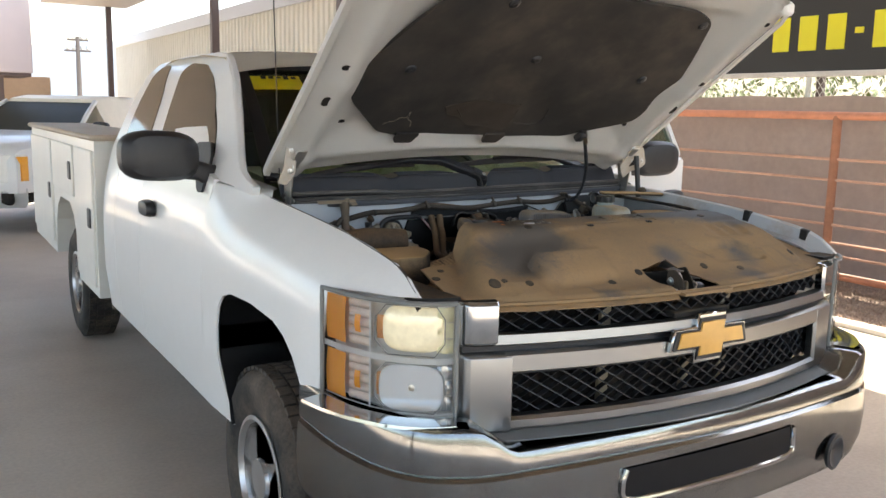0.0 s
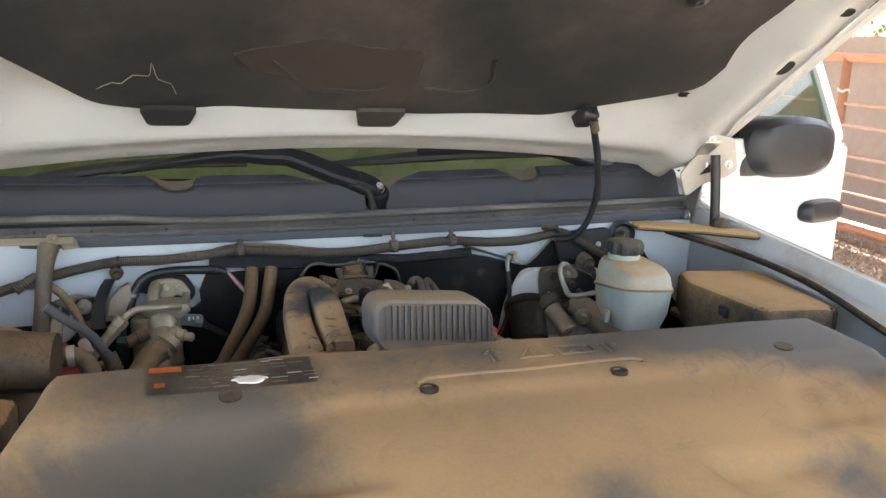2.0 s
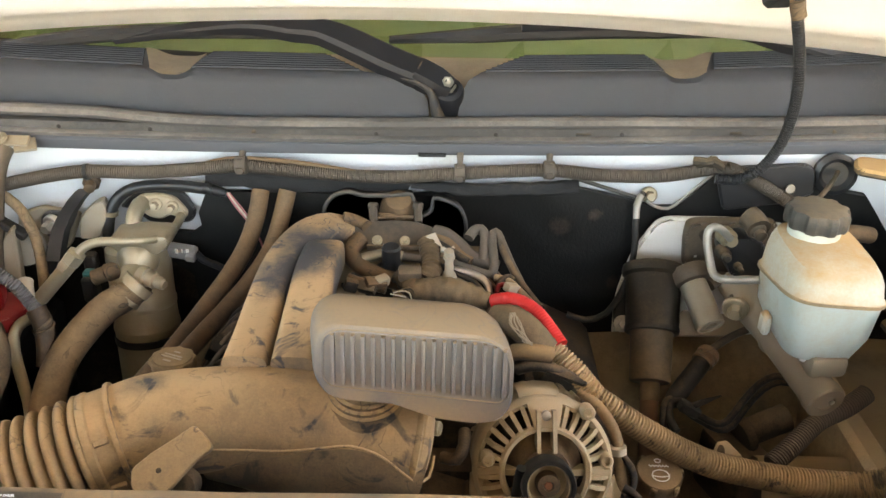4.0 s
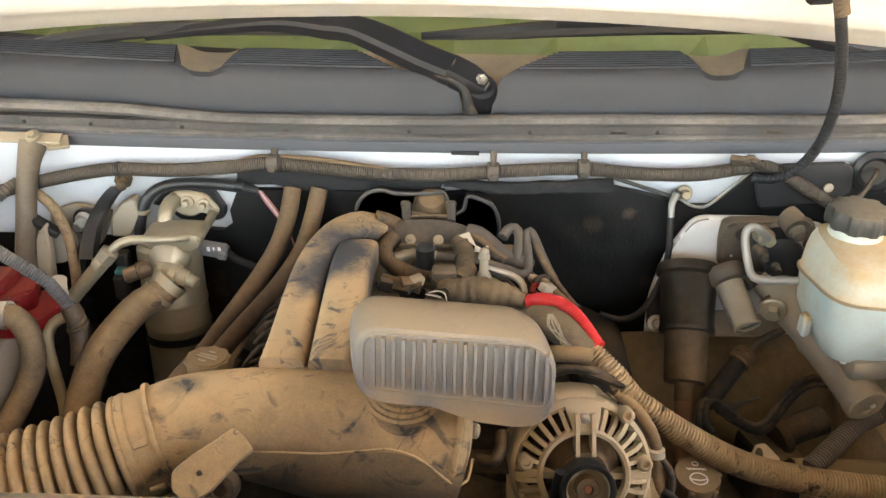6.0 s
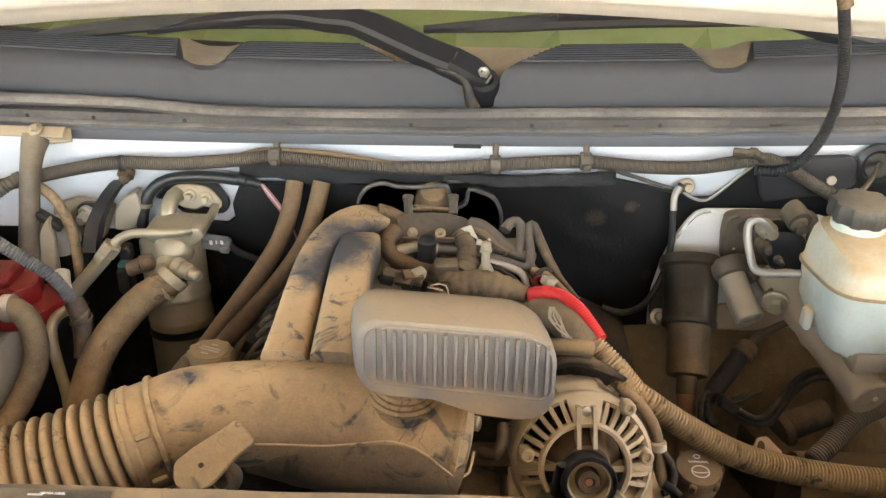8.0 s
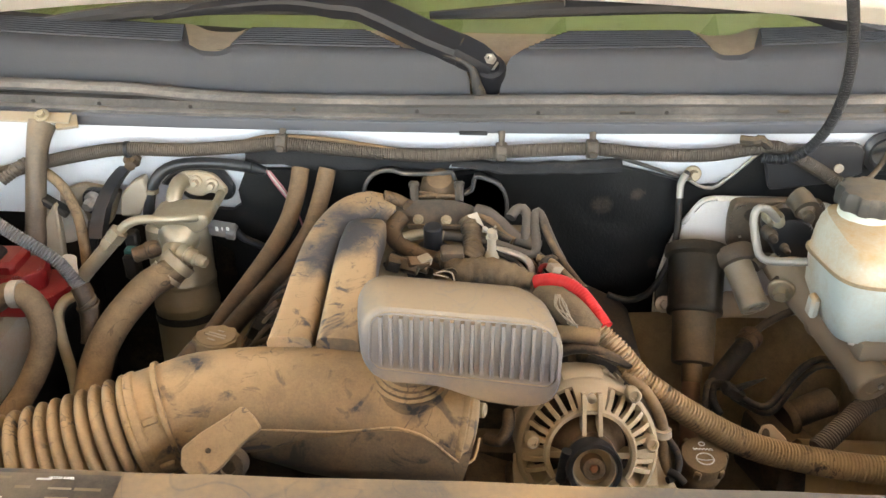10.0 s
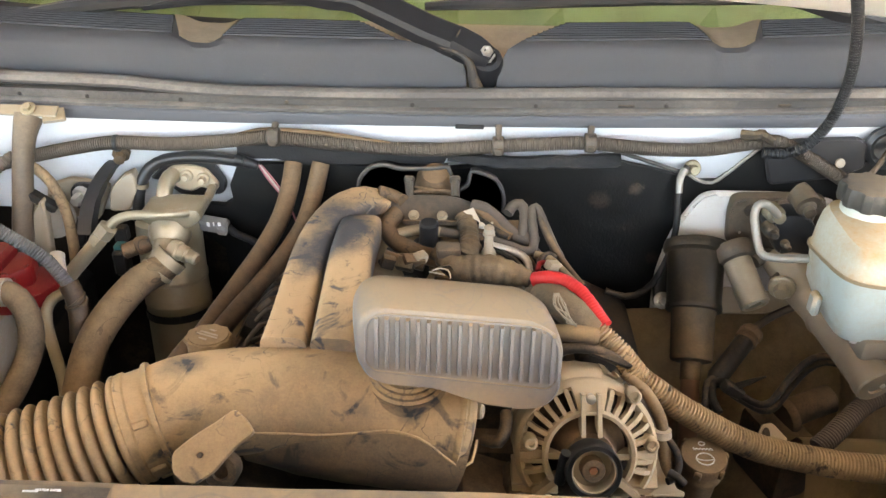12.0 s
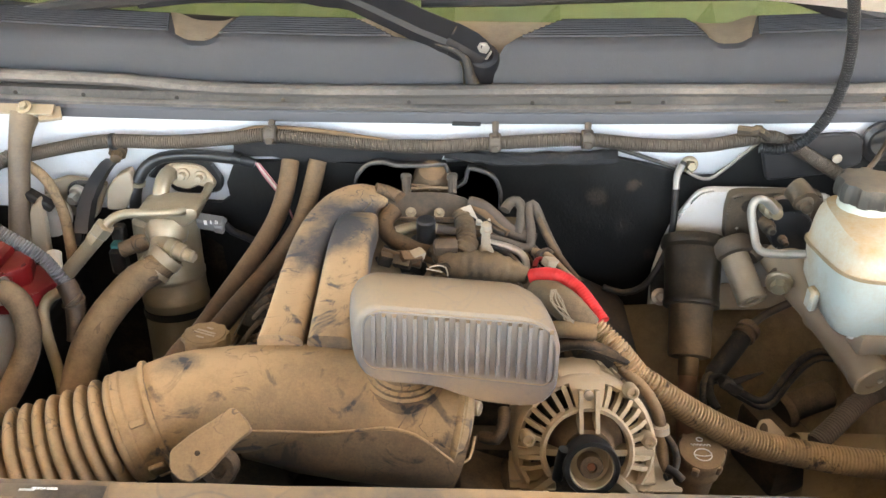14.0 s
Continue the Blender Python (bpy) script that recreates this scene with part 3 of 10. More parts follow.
screen_fence = tagged(empty("screen_fence", 6.4, 4, 0), "chain-link fence with brown privacy screen", "fence")
bm = sheet([(-8, 0.06), (12, 0.06), (12, 1.90), (-8, 1.90)], steps(-7.8, 11.8, 98), [0.5, 1.0, 1.5],
           lambda a, b: (6.4 + 0.012 * math.sin(a * 2.6) + 0.008 * math.sin(a * 7 + b * 2), a, b + 0.012 * math.sin(a * 5.1) * (1 if b > 1.6 else 0)), 0.004)
under(part("screen", bm, SCREEN, None, "sagging brown woven privacy screen"), screen_fence)
for y in steps(-8, 12, 8):
    bm = bmesh.new()
    tube(bm, [(6.46, y, 0), (6.46, y, 1.2), (6.46, y, 2.25)], 0.03, 12, 0.5)
    under(part("post", bm, WIRE), screen_fence)
bm = bmesh.new()
d = 0.075
for i in range(int(20 / d)):
    y0 = -8 + i * d
    for s in (-1, 1):
        tube(bm, [(6.44 + 0.004 * s, y0, 1.86), (6.44 + 0.004 * s, y0 + s * 0.19, 2.12)], 0.0035, 4, straight=True)
under(part("chain_link", bm, WIRE, None, "galvanised diamond wire mesh above the screen"), screen_fence)
bm = bmesh.new()
tube(bm, [(6.44, -8, 2.13), (6.44, 2, 2.13), (6.44, 12, 2.13)], 0.022, 10, 1.0)
under(part("top_rail", bm, WIRE), screen_fence)

sign = tagged(empty("sign_board", 6.33, 2, 0), "black sign board with yellow painted lettering", "sign")
bm = bmesh.new()
box(bm, (6.33, 2.0, 2.97), (0.04, 15, 1.66), 0.008)
under(part("panel", bm, SIGN_BLACK), sign)
bm = bmesh.new()
box(bm, (6.325, 2.0, 2.135), (0.05, 15, 0.055), 0.006)
under(part("lower_trim", bm, LABEL_WHITE, None, "pale trim strip"), sign)
for y0, y1 in ((4.86, 4.60), (4.53, 4.26), (4.19, 3.93), (3.86, 3.74), (3.67, 3.40), (3.33, 3.06), (2.99, 2.72)):
    bm = bmesh.new()
    hgt = 0.06 if abs(y1 - y0) < 0.15 else 0.36
    box(bm, (6.305, (y0 + y1) / 2 + 0.05, 2.56), (0.012, abs(y1 - y0) * 0.82, hgt), 0.004)
    under(part("lettering_bar", bm, SIGN_YELLOW), sign)


for y in (-4.5, 0.0, 4.4, 8.5):
    bm = bmesh.new()
    box(bm, (6.53, y, 1.85), (0.06, 0.08, 3.7), 0.006)
    under(part("sign_post", bm, BROWN_STEEL), sign)


def make_hedge():
    rnd = random.Random(8)
    verts, faces = [], []
    for _ in range(15000):
        c = Vector((rnd.uniform(7.6, 9.0), rnd.uniform(-6, 11), rnd.uniform(0.2, 2.3) + 0.25 * math.sin(rnd.uniform(0, 9))))
        a, b = Vector((rnd.gauss(0, 1), rnd.gauss(0, 1), rnd.gauss(0, 1))).normalized(), Vector((rnd.gauss(0, 1), rnd.gauss(0, 1), rnd.gauss(0, 1))).normalized()
        r = rnd.uniform(0.04, 0.09)
        k = len(verts)
        verts += [c - a * r, c + b * r * 0.4, c + a * r, c - b * r * 0.4]
        faces.append((k, k + 1, k + 2, k + 3))
    me = bpy.data.meshes.new("hedge")
    me.from_pydata(verts, [], faces)
    me.materials.append(LEAF)
    return tagged(new("hedge", me), "sunlit green hedge behind the fence", "hedge", kind="stuff")


make_hedge()

# cream corrugated building
building = tagged(empty("metal_building", 6.3, 26, 0), "cream corrugated metal building with pale fascia", "building")
bm = bmesh.new()
pts = []
y = 12.0
while y < 40:
    pts += [(6.2, y), (6.2, y + 0.17), (6.155, y + 0.20), (6.155, y + 0.27), (6.2, y + 0.30)]
    y += 0.30
rows = [[(x, yy, z) for x, yy in pts] for z in (0.0, 4.12)]
rings(bm, rows, cap=False, closed=False)
under(part("siding", bm, SIDING, None, "cream ribbed metal siding", smooth=0), building)
bm = bmesh.new()
box(bm, (6.17, 26.1, 4.28), (0.14, 28.3, 0.36), 0.01)
under(part("fascia", bm, FASCIA), building)
bm = bmesh.new()
box(bm, (9.5, 26.1, 4.40), (6.6, 28.3, 0.12), 0.01)
under(part("roof", bm, FASCIA), building)
bm = bmesh.new()
box(bm, (6.6, 11.95, 2.2), (0.8, 0.06, 4.4), 0.01)
under(part("end_wall", bm, SIDING), building)

# canopy over the parking row
canopy = tagged(empty("canopy", -1, 12, 0), "beige metal canopy on dark brown steel columns", "canopy")
bm = bmesh.new()
box(bm, (-1.8, 3.25, 5.26), (14.4, 21.5, 0.08), 0.01)
under(part("roof_sheet", bm, CANOPY_MAT), canopy)
bm = bmesh.new()
box(bm, (-5.3, 20.6, 5.26), (7.4, 13.0, 0.08), 0.01)
under(part("roof_sheet", bm, CANOPY_MAT), canopy)
bm = bmesh.new()
box(bm, (3.9, 24, 5.26), (3.0, 20.0, 0.08), 0.01)
under(part("roof_sheet", bm, CANOPY_MAT), canopy)
for y in steps(-7.3, 13.5, 10):
    bm = bmesh.new()
    box(bm, (-5.3, y, 5.13), (21.2, 0.07, 0.18), 0.01)
    under(part("purlin", bm, BROWN_STEEL), canopy)
for x in (-14.0, -6.0, 5.1):
    bm = bmesh.new()
    box(bm, (x, 5.8, 4.95), (0.14, 16.2, 0.24), 0.01)
    under(part("beam", bm, BROWN_STEEL), canopy)
for x, y in ((-6.0, -1.5), (-6.0, 13), (-14.0, -1.5), (-14.0, 13), (5.1, 13.6), (5.2, 22.0), (4.71, 33.8)):
    bm = bmesh.new()
    box(bm, (x, y, 2.6), (0.2, 0.2, 5.24), 0.012)
    under(part("column", bm, BROWN_STEEL), canopy)

# far left: white trailer, low wall, utility pole, hazy hill
trailer = tagged(empty("box_trailer", -1.6, 30, 0), "white box trailer parked far off", "trailer")
bm = bmesh.new()
box(bm, (-1.60, 31, 4.2), (6.3, 3.0, 3.3), 0.03)
under(part("box_body", bm, TRAILER_SKIN), trailer)
bm = bmesh.new()
box(bm, (-1.60, 31, 2.5), (6.2, 2.9, 0.12), 0.02)
under(part("chassis", bm, BROWN_STEEL), trailer)
for x in (-3.6, 0.6):
    bm = bmesh.new()
    lathe(bm, [(0.2, 0), (0.5, 0.02), (0.5, 0.24), (0.2, 0.26)], toward((x, 29.8, 0.5), (0, 1, 0)), 20)
    under(part("wheel", bm, TYRE), trailer)
    bm = bmesh.new()
    box(bm, (x, 30.5, 1.5), (0.2, 1.6, 2.1), 0.02)
    under(part("leg", bm, BROWN_STEEL), trailer)
bm = bmesh.new()
box(bm, (-1.4, 34, 1.28), (8.0, 0.3, 2.55), 0.03)
tagged(part("block_wall", bm, WALL_TAN), "tan block wall behind the trailer", "wall", kind="structure")

utility_pole = tagged(empty("utility_pole", 9.2, 70, 0), "weathered wooden utility pole with crossarms", "utility pole")
bm = bmesh.new()
tube(bm, [(9.2, 70, 0), (9.2, 70, 3.5), (9.2, 70, 6.5)], [0.2, 0.18, 0.14], 10, 2)
under(part("pole", bm, WOOD_POLE), utility_pole)
for z in (6.25, 5.45):
    bm = bmesh.new()
    box(bm, (9.2, 70, z), (1.5 if z > 6 else 1.9, 0.14, 0.14), 0.02)
    under(part("crossarm", bm, WOOD_POLE), utility_pole)
    for x in (-0.7, -0.3, 0.3, 0.7):
        bm = bmesh.new()
        lathe(bm, [(0.08, 0), (0.16, 0.1), (0.1, 0.3), (0.05, 0.36)], Matrix.Translation((9.2 + x, 70, z + 0.08)), 8)
        under(part("insulator", bm, WIRE), utility_pole)

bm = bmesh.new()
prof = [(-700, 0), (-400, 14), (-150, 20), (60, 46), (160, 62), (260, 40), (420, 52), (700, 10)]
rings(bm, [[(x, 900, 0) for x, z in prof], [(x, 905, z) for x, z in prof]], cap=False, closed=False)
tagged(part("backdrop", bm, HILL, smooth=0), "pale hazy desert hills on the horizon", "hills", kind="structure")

# ---- white pickup truck: body -------------------------------------------------------
truck = tagged(empty("pickup_truck"), "white pickup truck with service body, hood and driver door open", "pickup truck")


def zt(y):
    """Height of the fender's top edge."""
    return soft_table([(0.10, 1.18), (0.16, 1.207), (0.22, 1.248), (0.29, 1.277), (0.45, 1.302), (0.64, 1.325), (1.2, 1.362), (1.7, 1.39)], y)


def edge_x(y):
    """Half width at the fender's top edge, wider towards the door."""
    t = min(1, max(0, (y - 1.2) / 0.4))
    return 0.85 + 0.085 * t * t * (3 - 2 * t)


def fender_shape(side):
    def f(y, z):
        s = min(1, max(0, (z - 1.05) / (zt(y) - 1.05)))
        x = 1.0 - (1.0 - edge_x(y)) * s ** 2.6 - 0.03 * max(0, (0.60 - y) / 0.2) ** 1.5 * (1 - s) - 0.025 * max(0, (0.75 - z) / 0.25)
        return (side * x, y, z)
    return f


def door_shape(side):
    def f(y, z):
        s = max(0, (z - 1.0) / 0.45)
        return (side * (1.0 - 0.075 * s * s - 0.03 * max(0, (0.75 - z) / 0.25)), y, z)
    return f


ARCH = [(0.575, 0.865), (0.60, 0.885), (0.66, 0.95), (0.73, 0.995), (0.82, 1.022), (1.03, 1.035), (1.25, 1.025), (1.34, 1.0), (1.395, 0.95), (1.42, 0.87), (1.42, 0.78), (1.39, 0.69), (1.33, 0.60), (1.31, 0.52)]
FENDER = ARCH + [(1.60, 0.505), (1.60, 1.387), (1.40, 1.376), (1.2, 1.362), (0.9, 1.343), (0.64, 1.325), (0.45, 1.302), (0.29, 1.277), (0.22, 1.248), (0.165, 1.21), (0.30, 1.206), (0.435, 1.193), (0.47, 1.05), (0.487, 0.895)]
for side, word in ((-1, "passenger"), (1, "driver")):
    bm = sheet(FENDER, steps(0.2, 1.55, 36), steps(0.6, 1.36, 30), fender_shape(side), 0, (-side * 0.008, 0, -0.002))
    part("fender", bm, WHITE, truck, "glossy white front fender with a squared wheel arch")
    # top flange towards the bay, darker on the passenger side
    bm = bmesh.new()
    ys = steps(0.18, 1.5, 26)
    rings(bm, [[(side * 0.853, y, zt(y) + 0.001), (side * 0.840, y, zt(y) - 0.006), (side * 0.834, y, zt(y) - 0.045), (side * 0.80, y, zt(y) - 0.052), (side * 0.80, y, zt(y) - 0.058), (side * 0.846, y, zt(y) - 0.05)] for y in ys])
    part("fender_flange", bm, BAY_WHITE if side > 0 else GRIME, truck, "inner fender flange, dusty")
    # inner apron, darker on the passenger side
    bm = bmesh.new()
    rings(bm, [[(side * (0.80 + o), y, z) for z, o in ((zt(y) - 0.052, 0), (1.15, 0.01), (0.95, 0.0), (0.6, -0.06))] for y in steps(0.42, 1.3, 8)], cap=False, closed=False)
    bmesh.ops.solidify(bm, geom=bm.faces[:], thickness=0.006)
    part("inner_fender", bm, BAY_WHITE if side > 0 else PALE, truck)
    # wheel well, lighter on the driver side
    bm = bmesh.new()
    rings(bm, [[(side * (0.985 if k == 0 else 0.62), y, z) for k in (0, 1)] for y, z in [(0.57, 0.45)] + ARCH], cap=False, closed=False)
    bmesh.ops.solidify(bm, geom=bm.faces[:], thickness=0.01)
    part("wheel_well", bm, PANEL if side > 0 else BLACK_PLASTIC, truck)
    bm = bmesh.new()
    box(bm, (side * 0.6, 1.0, 0.75), (0.04, 0.95, 0.6), 0.01)
    part("wheel_well_wall", bm, PANEL if side > 0 else BLACK_PLASTIC, truck)

# passenger side of the cab
bm = sheet([(1.605, 0.50), (2.70, 0.50), (2.70, 1.46), (1.85, 1.45), (1.605, 1.40)], steps(1.7, 2.6, 6), steps(0.6, 1.4, 12), door_shape(-1), 0, (0.02, 0, 0))
front_door = part("front_door", bm, WHITE, truck, "closed white front door")
bm = sheet([(2.706, 0.50), (3.30, 0.50), (3.30, 1.475), (2.706, 1.46)], steps(2.8, 3.2, 3), steps(0.6, 1.4, 12), door_shape(-1), 0, (0.02, 0, 0))
rear_door = part("rear_door", bm, WHITE, truck, "closed white half door behind the front door")
bm = sheet([(3.306, 0.50), (3.62, 0.50), (3.62, 1.48), (3.306, 1.475)], [3.45], steps(0.6, 1.4, 12), door_shape(-1), 0, (0.02, 0, 0))
part("cab_corner", bm, WHITE, truck)
bm = sheet([(2.45, 0.50), (3.62, 0.50), (3.62, 1.48), (2.45, 1.46)], [3.0], steps(0.6, 1.4, 12), door_shape(1), 0, (-0.02, 0, 0))
part("cab_side", bm, WHITE, truck)


def upper_shape(side, off=0.0):
    return lambda y, z: (side * (0.92 + off - 0.055 * max(0, (1.9 - y) / 0.5) - (z - 1.46) * 0.47 - 0.02 * max(0, (z - 1.8) / 0.1) ** 2), y, z)


UPPER = [(1.30, 1.366), (1.60, 1.388), (1.85, 1.44), (3.62, 1.475), (3.63, 1.66), (3.55, 1.83), (3.44, 1.90), (3.0, 1.925), (2.4, 1.927), (2.25, 1.908), (2.10, 1.868), (1.92, 1.795), (1.75, 1.66), (1.62, 1.545), (1.55, 1.484), (1.48, 1.437), (1.40, 1.408), (1.32, 1.392)]
WIN_F = rounded([(1.735, 1.465), (2.62, 1.485), (2.72, 1.67), (2.80, 1.85), (2.70, 1.885), (2.41, 1.868), (2.20, 1.808), (2.05, 1.73), (1.85, 1.59)], 0.05, 4)
WIN_R = rounded([(2.84, 1.49), (3.40, 1.505), (3.43, 1.68), (3.38, 1.84), (3.28, 1.885), (3.12, 1.888), (2.97, 1.73)], 0.05, 4)
for side in (-1, 1):
    if side < 0:
        bm = sheet(UPPER, steps(1.6, 3.5, 10), steps(1.5, 1.9, 8), upper_shape(side), 0, (-side * 0.03, 0, 0))
    else:
        # the driver door stands open: pillars and roof rail round the empty doorway
        bm = bmesh.new()
        hole = [(2.45 + (y - 2.45) * 0.86, 1.655 + (z - 1.655) * (0.80 if z > 1.6 else 1.0)) for y, z in UPPER]
        up = upper_shape(side)
        rings(bm, [[up(y, z) for y, z in o] for o in (UPPER, hole)], cap=False)
        bmesh.ops.solidify(bm, geom=bm.faces[:], thickness=0.03)
    part("cab_upper_side", bm, WHITE, truck, "white cab pillars and roof rail")
    # rounded return of the pillar towards the windshield
    bm = bmesh.new()
    up = upper_shape(side)
    rings(bm, [[Vector(up(y, z)) + Vector((-side * a, b, c)) for a, b, c in ((-0.001, 0.004, -0.003), (0.004, -0.006, 0.004), (0.014, -0.011, 0.006), (0.028, -0.010, 0.004), (0.036, 0.0, -0.008))] for y, z in UPPER[9:]], cap=False, closed=False)
    part("pillar_edge", bm, WHITE, truck)
    for w in (WIN_F, WIN_R) if side < 0 else ():
        bm = sheet([(y + (y - 2.3) * 0.0, z) for y, z in w], [], [1.6, 1.7, 1.8], upper_shape(side, 0.004), 0, (-side * 0.008, 0, 0))
        part("side_window", bm, GLASS_DARK, truck, "dark side window that mirrors the canopy")
# white cowl sides between fender and windshield
for side in (-1, 1):
    bm = bmesh.new()
    rings(bm, [[(side * (edge_x(y) + 0.003), y, zt(y) - 0.006), (side * (edge_x(y) - 0.002), y, zt(y) + 0.006), (side * 0.835, y + 0.03, zt(y) + 0.022), (side * 0.80, y + 0.07, zt(y) + 0.024)] for y in steps(1.22, 1.80, 14)], cap=False, closed=False)
    bmesh.ops.solidify(bm, geom=bm.faces[:], thickness=0.004)
    part("cowl_side", bm, WHITE, truck)
# roof
bm = bmesh.new()
secs = []
for y, zc, hw in ((2.03, 1.87, 0.70), (2.08, 1.90, 0.71), (2.2, 1.935, 0.715), (2.6, 1.96, 0.715), (3.1, 1.955, 0.71), (3.4, 1.925, 0.70), (3.52, 1.86, 0.69), (3.60, 1.70, 0.75), (3.63, 1.45, 0.9)):
    secs.append([(hw * u, y, zc - 0.045 * abs(u) ** 3) for u in steps(-1, 1, 16)])
rings(bm, secs, cap=False, closed=False)
bmesh.ops.solidify(bm, geom=bm.faces[:], thickness=0.015)
part("roof", bm, ROOF_PAINT, truck, "pale dusty cab roof")
# headliner added in a dark colour so that the cab stays dim
bm = bmesh.new()
rings(bm, [[(hw * u * 0.97, y, zc - 0.04 - 0.045 * abs(u) ** 3) for u in steps(-1, 1, 10)] for y, zc, hw in ((2.07, 1.88, 0.70), (2.2, 1.925, 0.715), (2.6, 1.95, 0.715), (3.1, 1.945, 0.71), (3.4, 1.915, 0.70), (3.50, 1.85, 0.69), (3.57, 1.70, 0.74), (3.59, 1.45, 0.86))], cap=False, closed=False)
bmesh.ops.solidify(bm, geom=bm.faces[:], thickness=0.006)
part("headliner", bm, INTERIOR, truck, "dark headliner")
bm = bmesh.new()
box(bm, (0, 3.62, 0.98), (1.84, 0.03, 0.96), 0.01)
part("cab_back", bm, WHITE, truck)
bm = bmesh.new()
box(bm, (0, 2.5, 0.52), (1.84, 2.2, 0.04), 0.01)
part("cab_floor", bm, INTERIOR, truck)
bm = bmesh.new()
tube(bm, [(-0.80, 1.28, 1.40), (-0.80, 1.30, 1.7), (-0.80, 1.33, 2.15)], 0.0022, 6, 0.2)
part("antenna", bm, BLACK_RUBBER, truck, "thin whip antenna")

# windshield, its black border, sticker, dashboard
def ws(u, t, off=0.0):
    """A place on the windshield: u across, -1 to 1; t up, 0 to 1."""
    hw = 0.80 + (0.685 - 0.80) * t
    y = 1.30 + (2.06 - 1.30) * t + 0.14 * u * u * (1 - 0.4 * t)
    z = 1.395 + (1.865 - 1.395) * t + 0.03 * math.sin(math.pi * t) - 0.01 * u * u
    return (hw * u, y - off * 0.5, z + off * 0.85)


bm = bmesh.new()
rings(bm, [[ws(u, t) for u in steps(-1, 1, 20)] for t in steps(0, 1, 10)], cap=False, closed=False)
bmesh.ops.solidify(bm, geom=bm.faces[:], thickness=0.005)
windshield = part("windshield", bm, WINDSHIELD, truck, "green-tinted laminated windshield")
windshield.visible_shadow = False
for u0, u1, t0, t1 in ((-1, -0.93, 0, 1), (0.93, 1, 0, 1), (-1, 1, 0.93, 1), (-0.93, 0.93, 0.0, 0.045)):
    bm = bmesh.new()
    rings(bm, [[ws(u, t, 0.009) for u in steps(u0, u1, 12)] for t in steps(t0, t1, 8)], cap=False, closed=False)
    bmesh.ops.solidify(bm, geom=bm.faces[:], thickness=0.003)
    part("windshield_border", bm, BLACK_PLASTIC, truck)
bm = bmesh.new()
rings(bm, [[ws(u, t, 0.006) for u in steps(-0.93, -0.63, 6)] for t in steps(0.715, 0.865, 3)], cap=False, closed=False)
bmesh.ops.solidify(bm, geom=bm.faces[:], thickness=0.002)
sticker = part("price_sticker", bm, YELLOW, truck, "yellow marker-written sticker inside the windshield")
rnd = random.Random(3)
for i in range(5):
    bm = bmesh.new()
    u = -0.87 + i * 0.045
    rings(bm, [[ws(u + q, t, 0.012) for q in (0, 0.03)] for t in (0.822 + rnd.uniform(-.01, .01), 0.848 + rnd.uniform(-.008, .008))], cap=False, closed=False)
    bmesh.ops.solidify(bm, geom=bm.faces[:], thickness=0.001)
    part("writing_bar", bm, INK, sticker)
bm = bmesh.new()
rings(bm, [[(-0.78, y, z), (-0.3, y - 0.03, z), (0.3, y - 0.03, z), (0.78, y, z)] for y, z in ((1.42, 1.40), (1.60, 1.42), (1.85, 1.43), (1.95, 1.38), (1.97, 1.1))], cap=False, closed=False)
bmesh.ops.solidify(bm, geom=bm.faces[:], thickness=0.02)
part("dashboard", bm, DASH, truck, "dull olive-grey dashboard top")
for x in (-0.42, 0.42):
    bm = bmesh.new()
    box(bm, (x, 2.75, 1.15), (0.52, 0.18, 0.8), 0.06, pose(0, 0, 0, -12), 3)
    box(bm, (x, 2.80, 1.64), (0.26, 0.12, 0.2), 0.05, None, 3)
    box(bm, (x, 2.45, 0.78), (0.52, 0.55, 0.18), 0.06, None, 3)
    part("seat", bm, INTERIOR, truck)
bm = bmesh.new()
lathe(bm, [(0.17, -0.012), (0.19, -0.012), (0.195, 0), (0.19, 0.012), (0.17, 0.012), (0.165, 0)], toward((0.42, 2.08, 1.33), (0, -0.9, 0.5)), 28)
part("steering_wheel", bm, BLACK_PLASTIC, truck)


def mirror(m, word):
    """A big black door mirror: shell, arm and triangular foot, in local places (x outward, y rearward)."""
    bm = bmesh.new()
    loops = []
    for t, s in ((-0.045, 0.55), (-0.04, 0.8), (-0.015, 0.97), (0.03, 1.0), (0.07, 0.97), (0.08, 0.9)):
        loops.append([m @ Vector((0.175 + x * s, t, 0.105 + z * s + 0.02 * x)) for x, z in oval(0.30, 0.185, 28, 3.0)])
    rings(bm, loops)
    shell = part("mirror", bm, BLACK_PLASTIC, truck, "black plastic door mirror")
    bm = bmesh.new()
    rings(bm, [[m @ Vector((x, y + c[0], z + c[1])) for c in oval(0.05, h, 16, 3)] for x, y, z, h in ((-0.07, 0.02, 0.0, 0.15), (-0.03, 0.01, 0.02, 0.10), (0.03, 0.01, 0.05, 0.075), (0.10, 0.015, 0.06, 0.08))])
    part("mirror_arm", bm, BLACK_PLASTIC, shell)
    return shell


mirror(Matrix.Translation((-0.945, 1.70, 1.375)) @ Matrix.Diagonal((-1.0, 1.05, 1.05, 1)), "passenger")
bm = sheet(rounded([(1.68, 1.34), (1.73, 1.345), (1.82, 1.41), (2.0, 1.455), (1.93, 1.53), (1.80, 1.535), (1.73, 1.475)], 0.02, 3), [], [1.40, 1.45, 1.50], upper_shape(-1, 0.022), 0, (0.012, 0, 0))
part("mirror_triangle", bm, BLACK_PLASTIC, truck)
bm = bmesh.new()
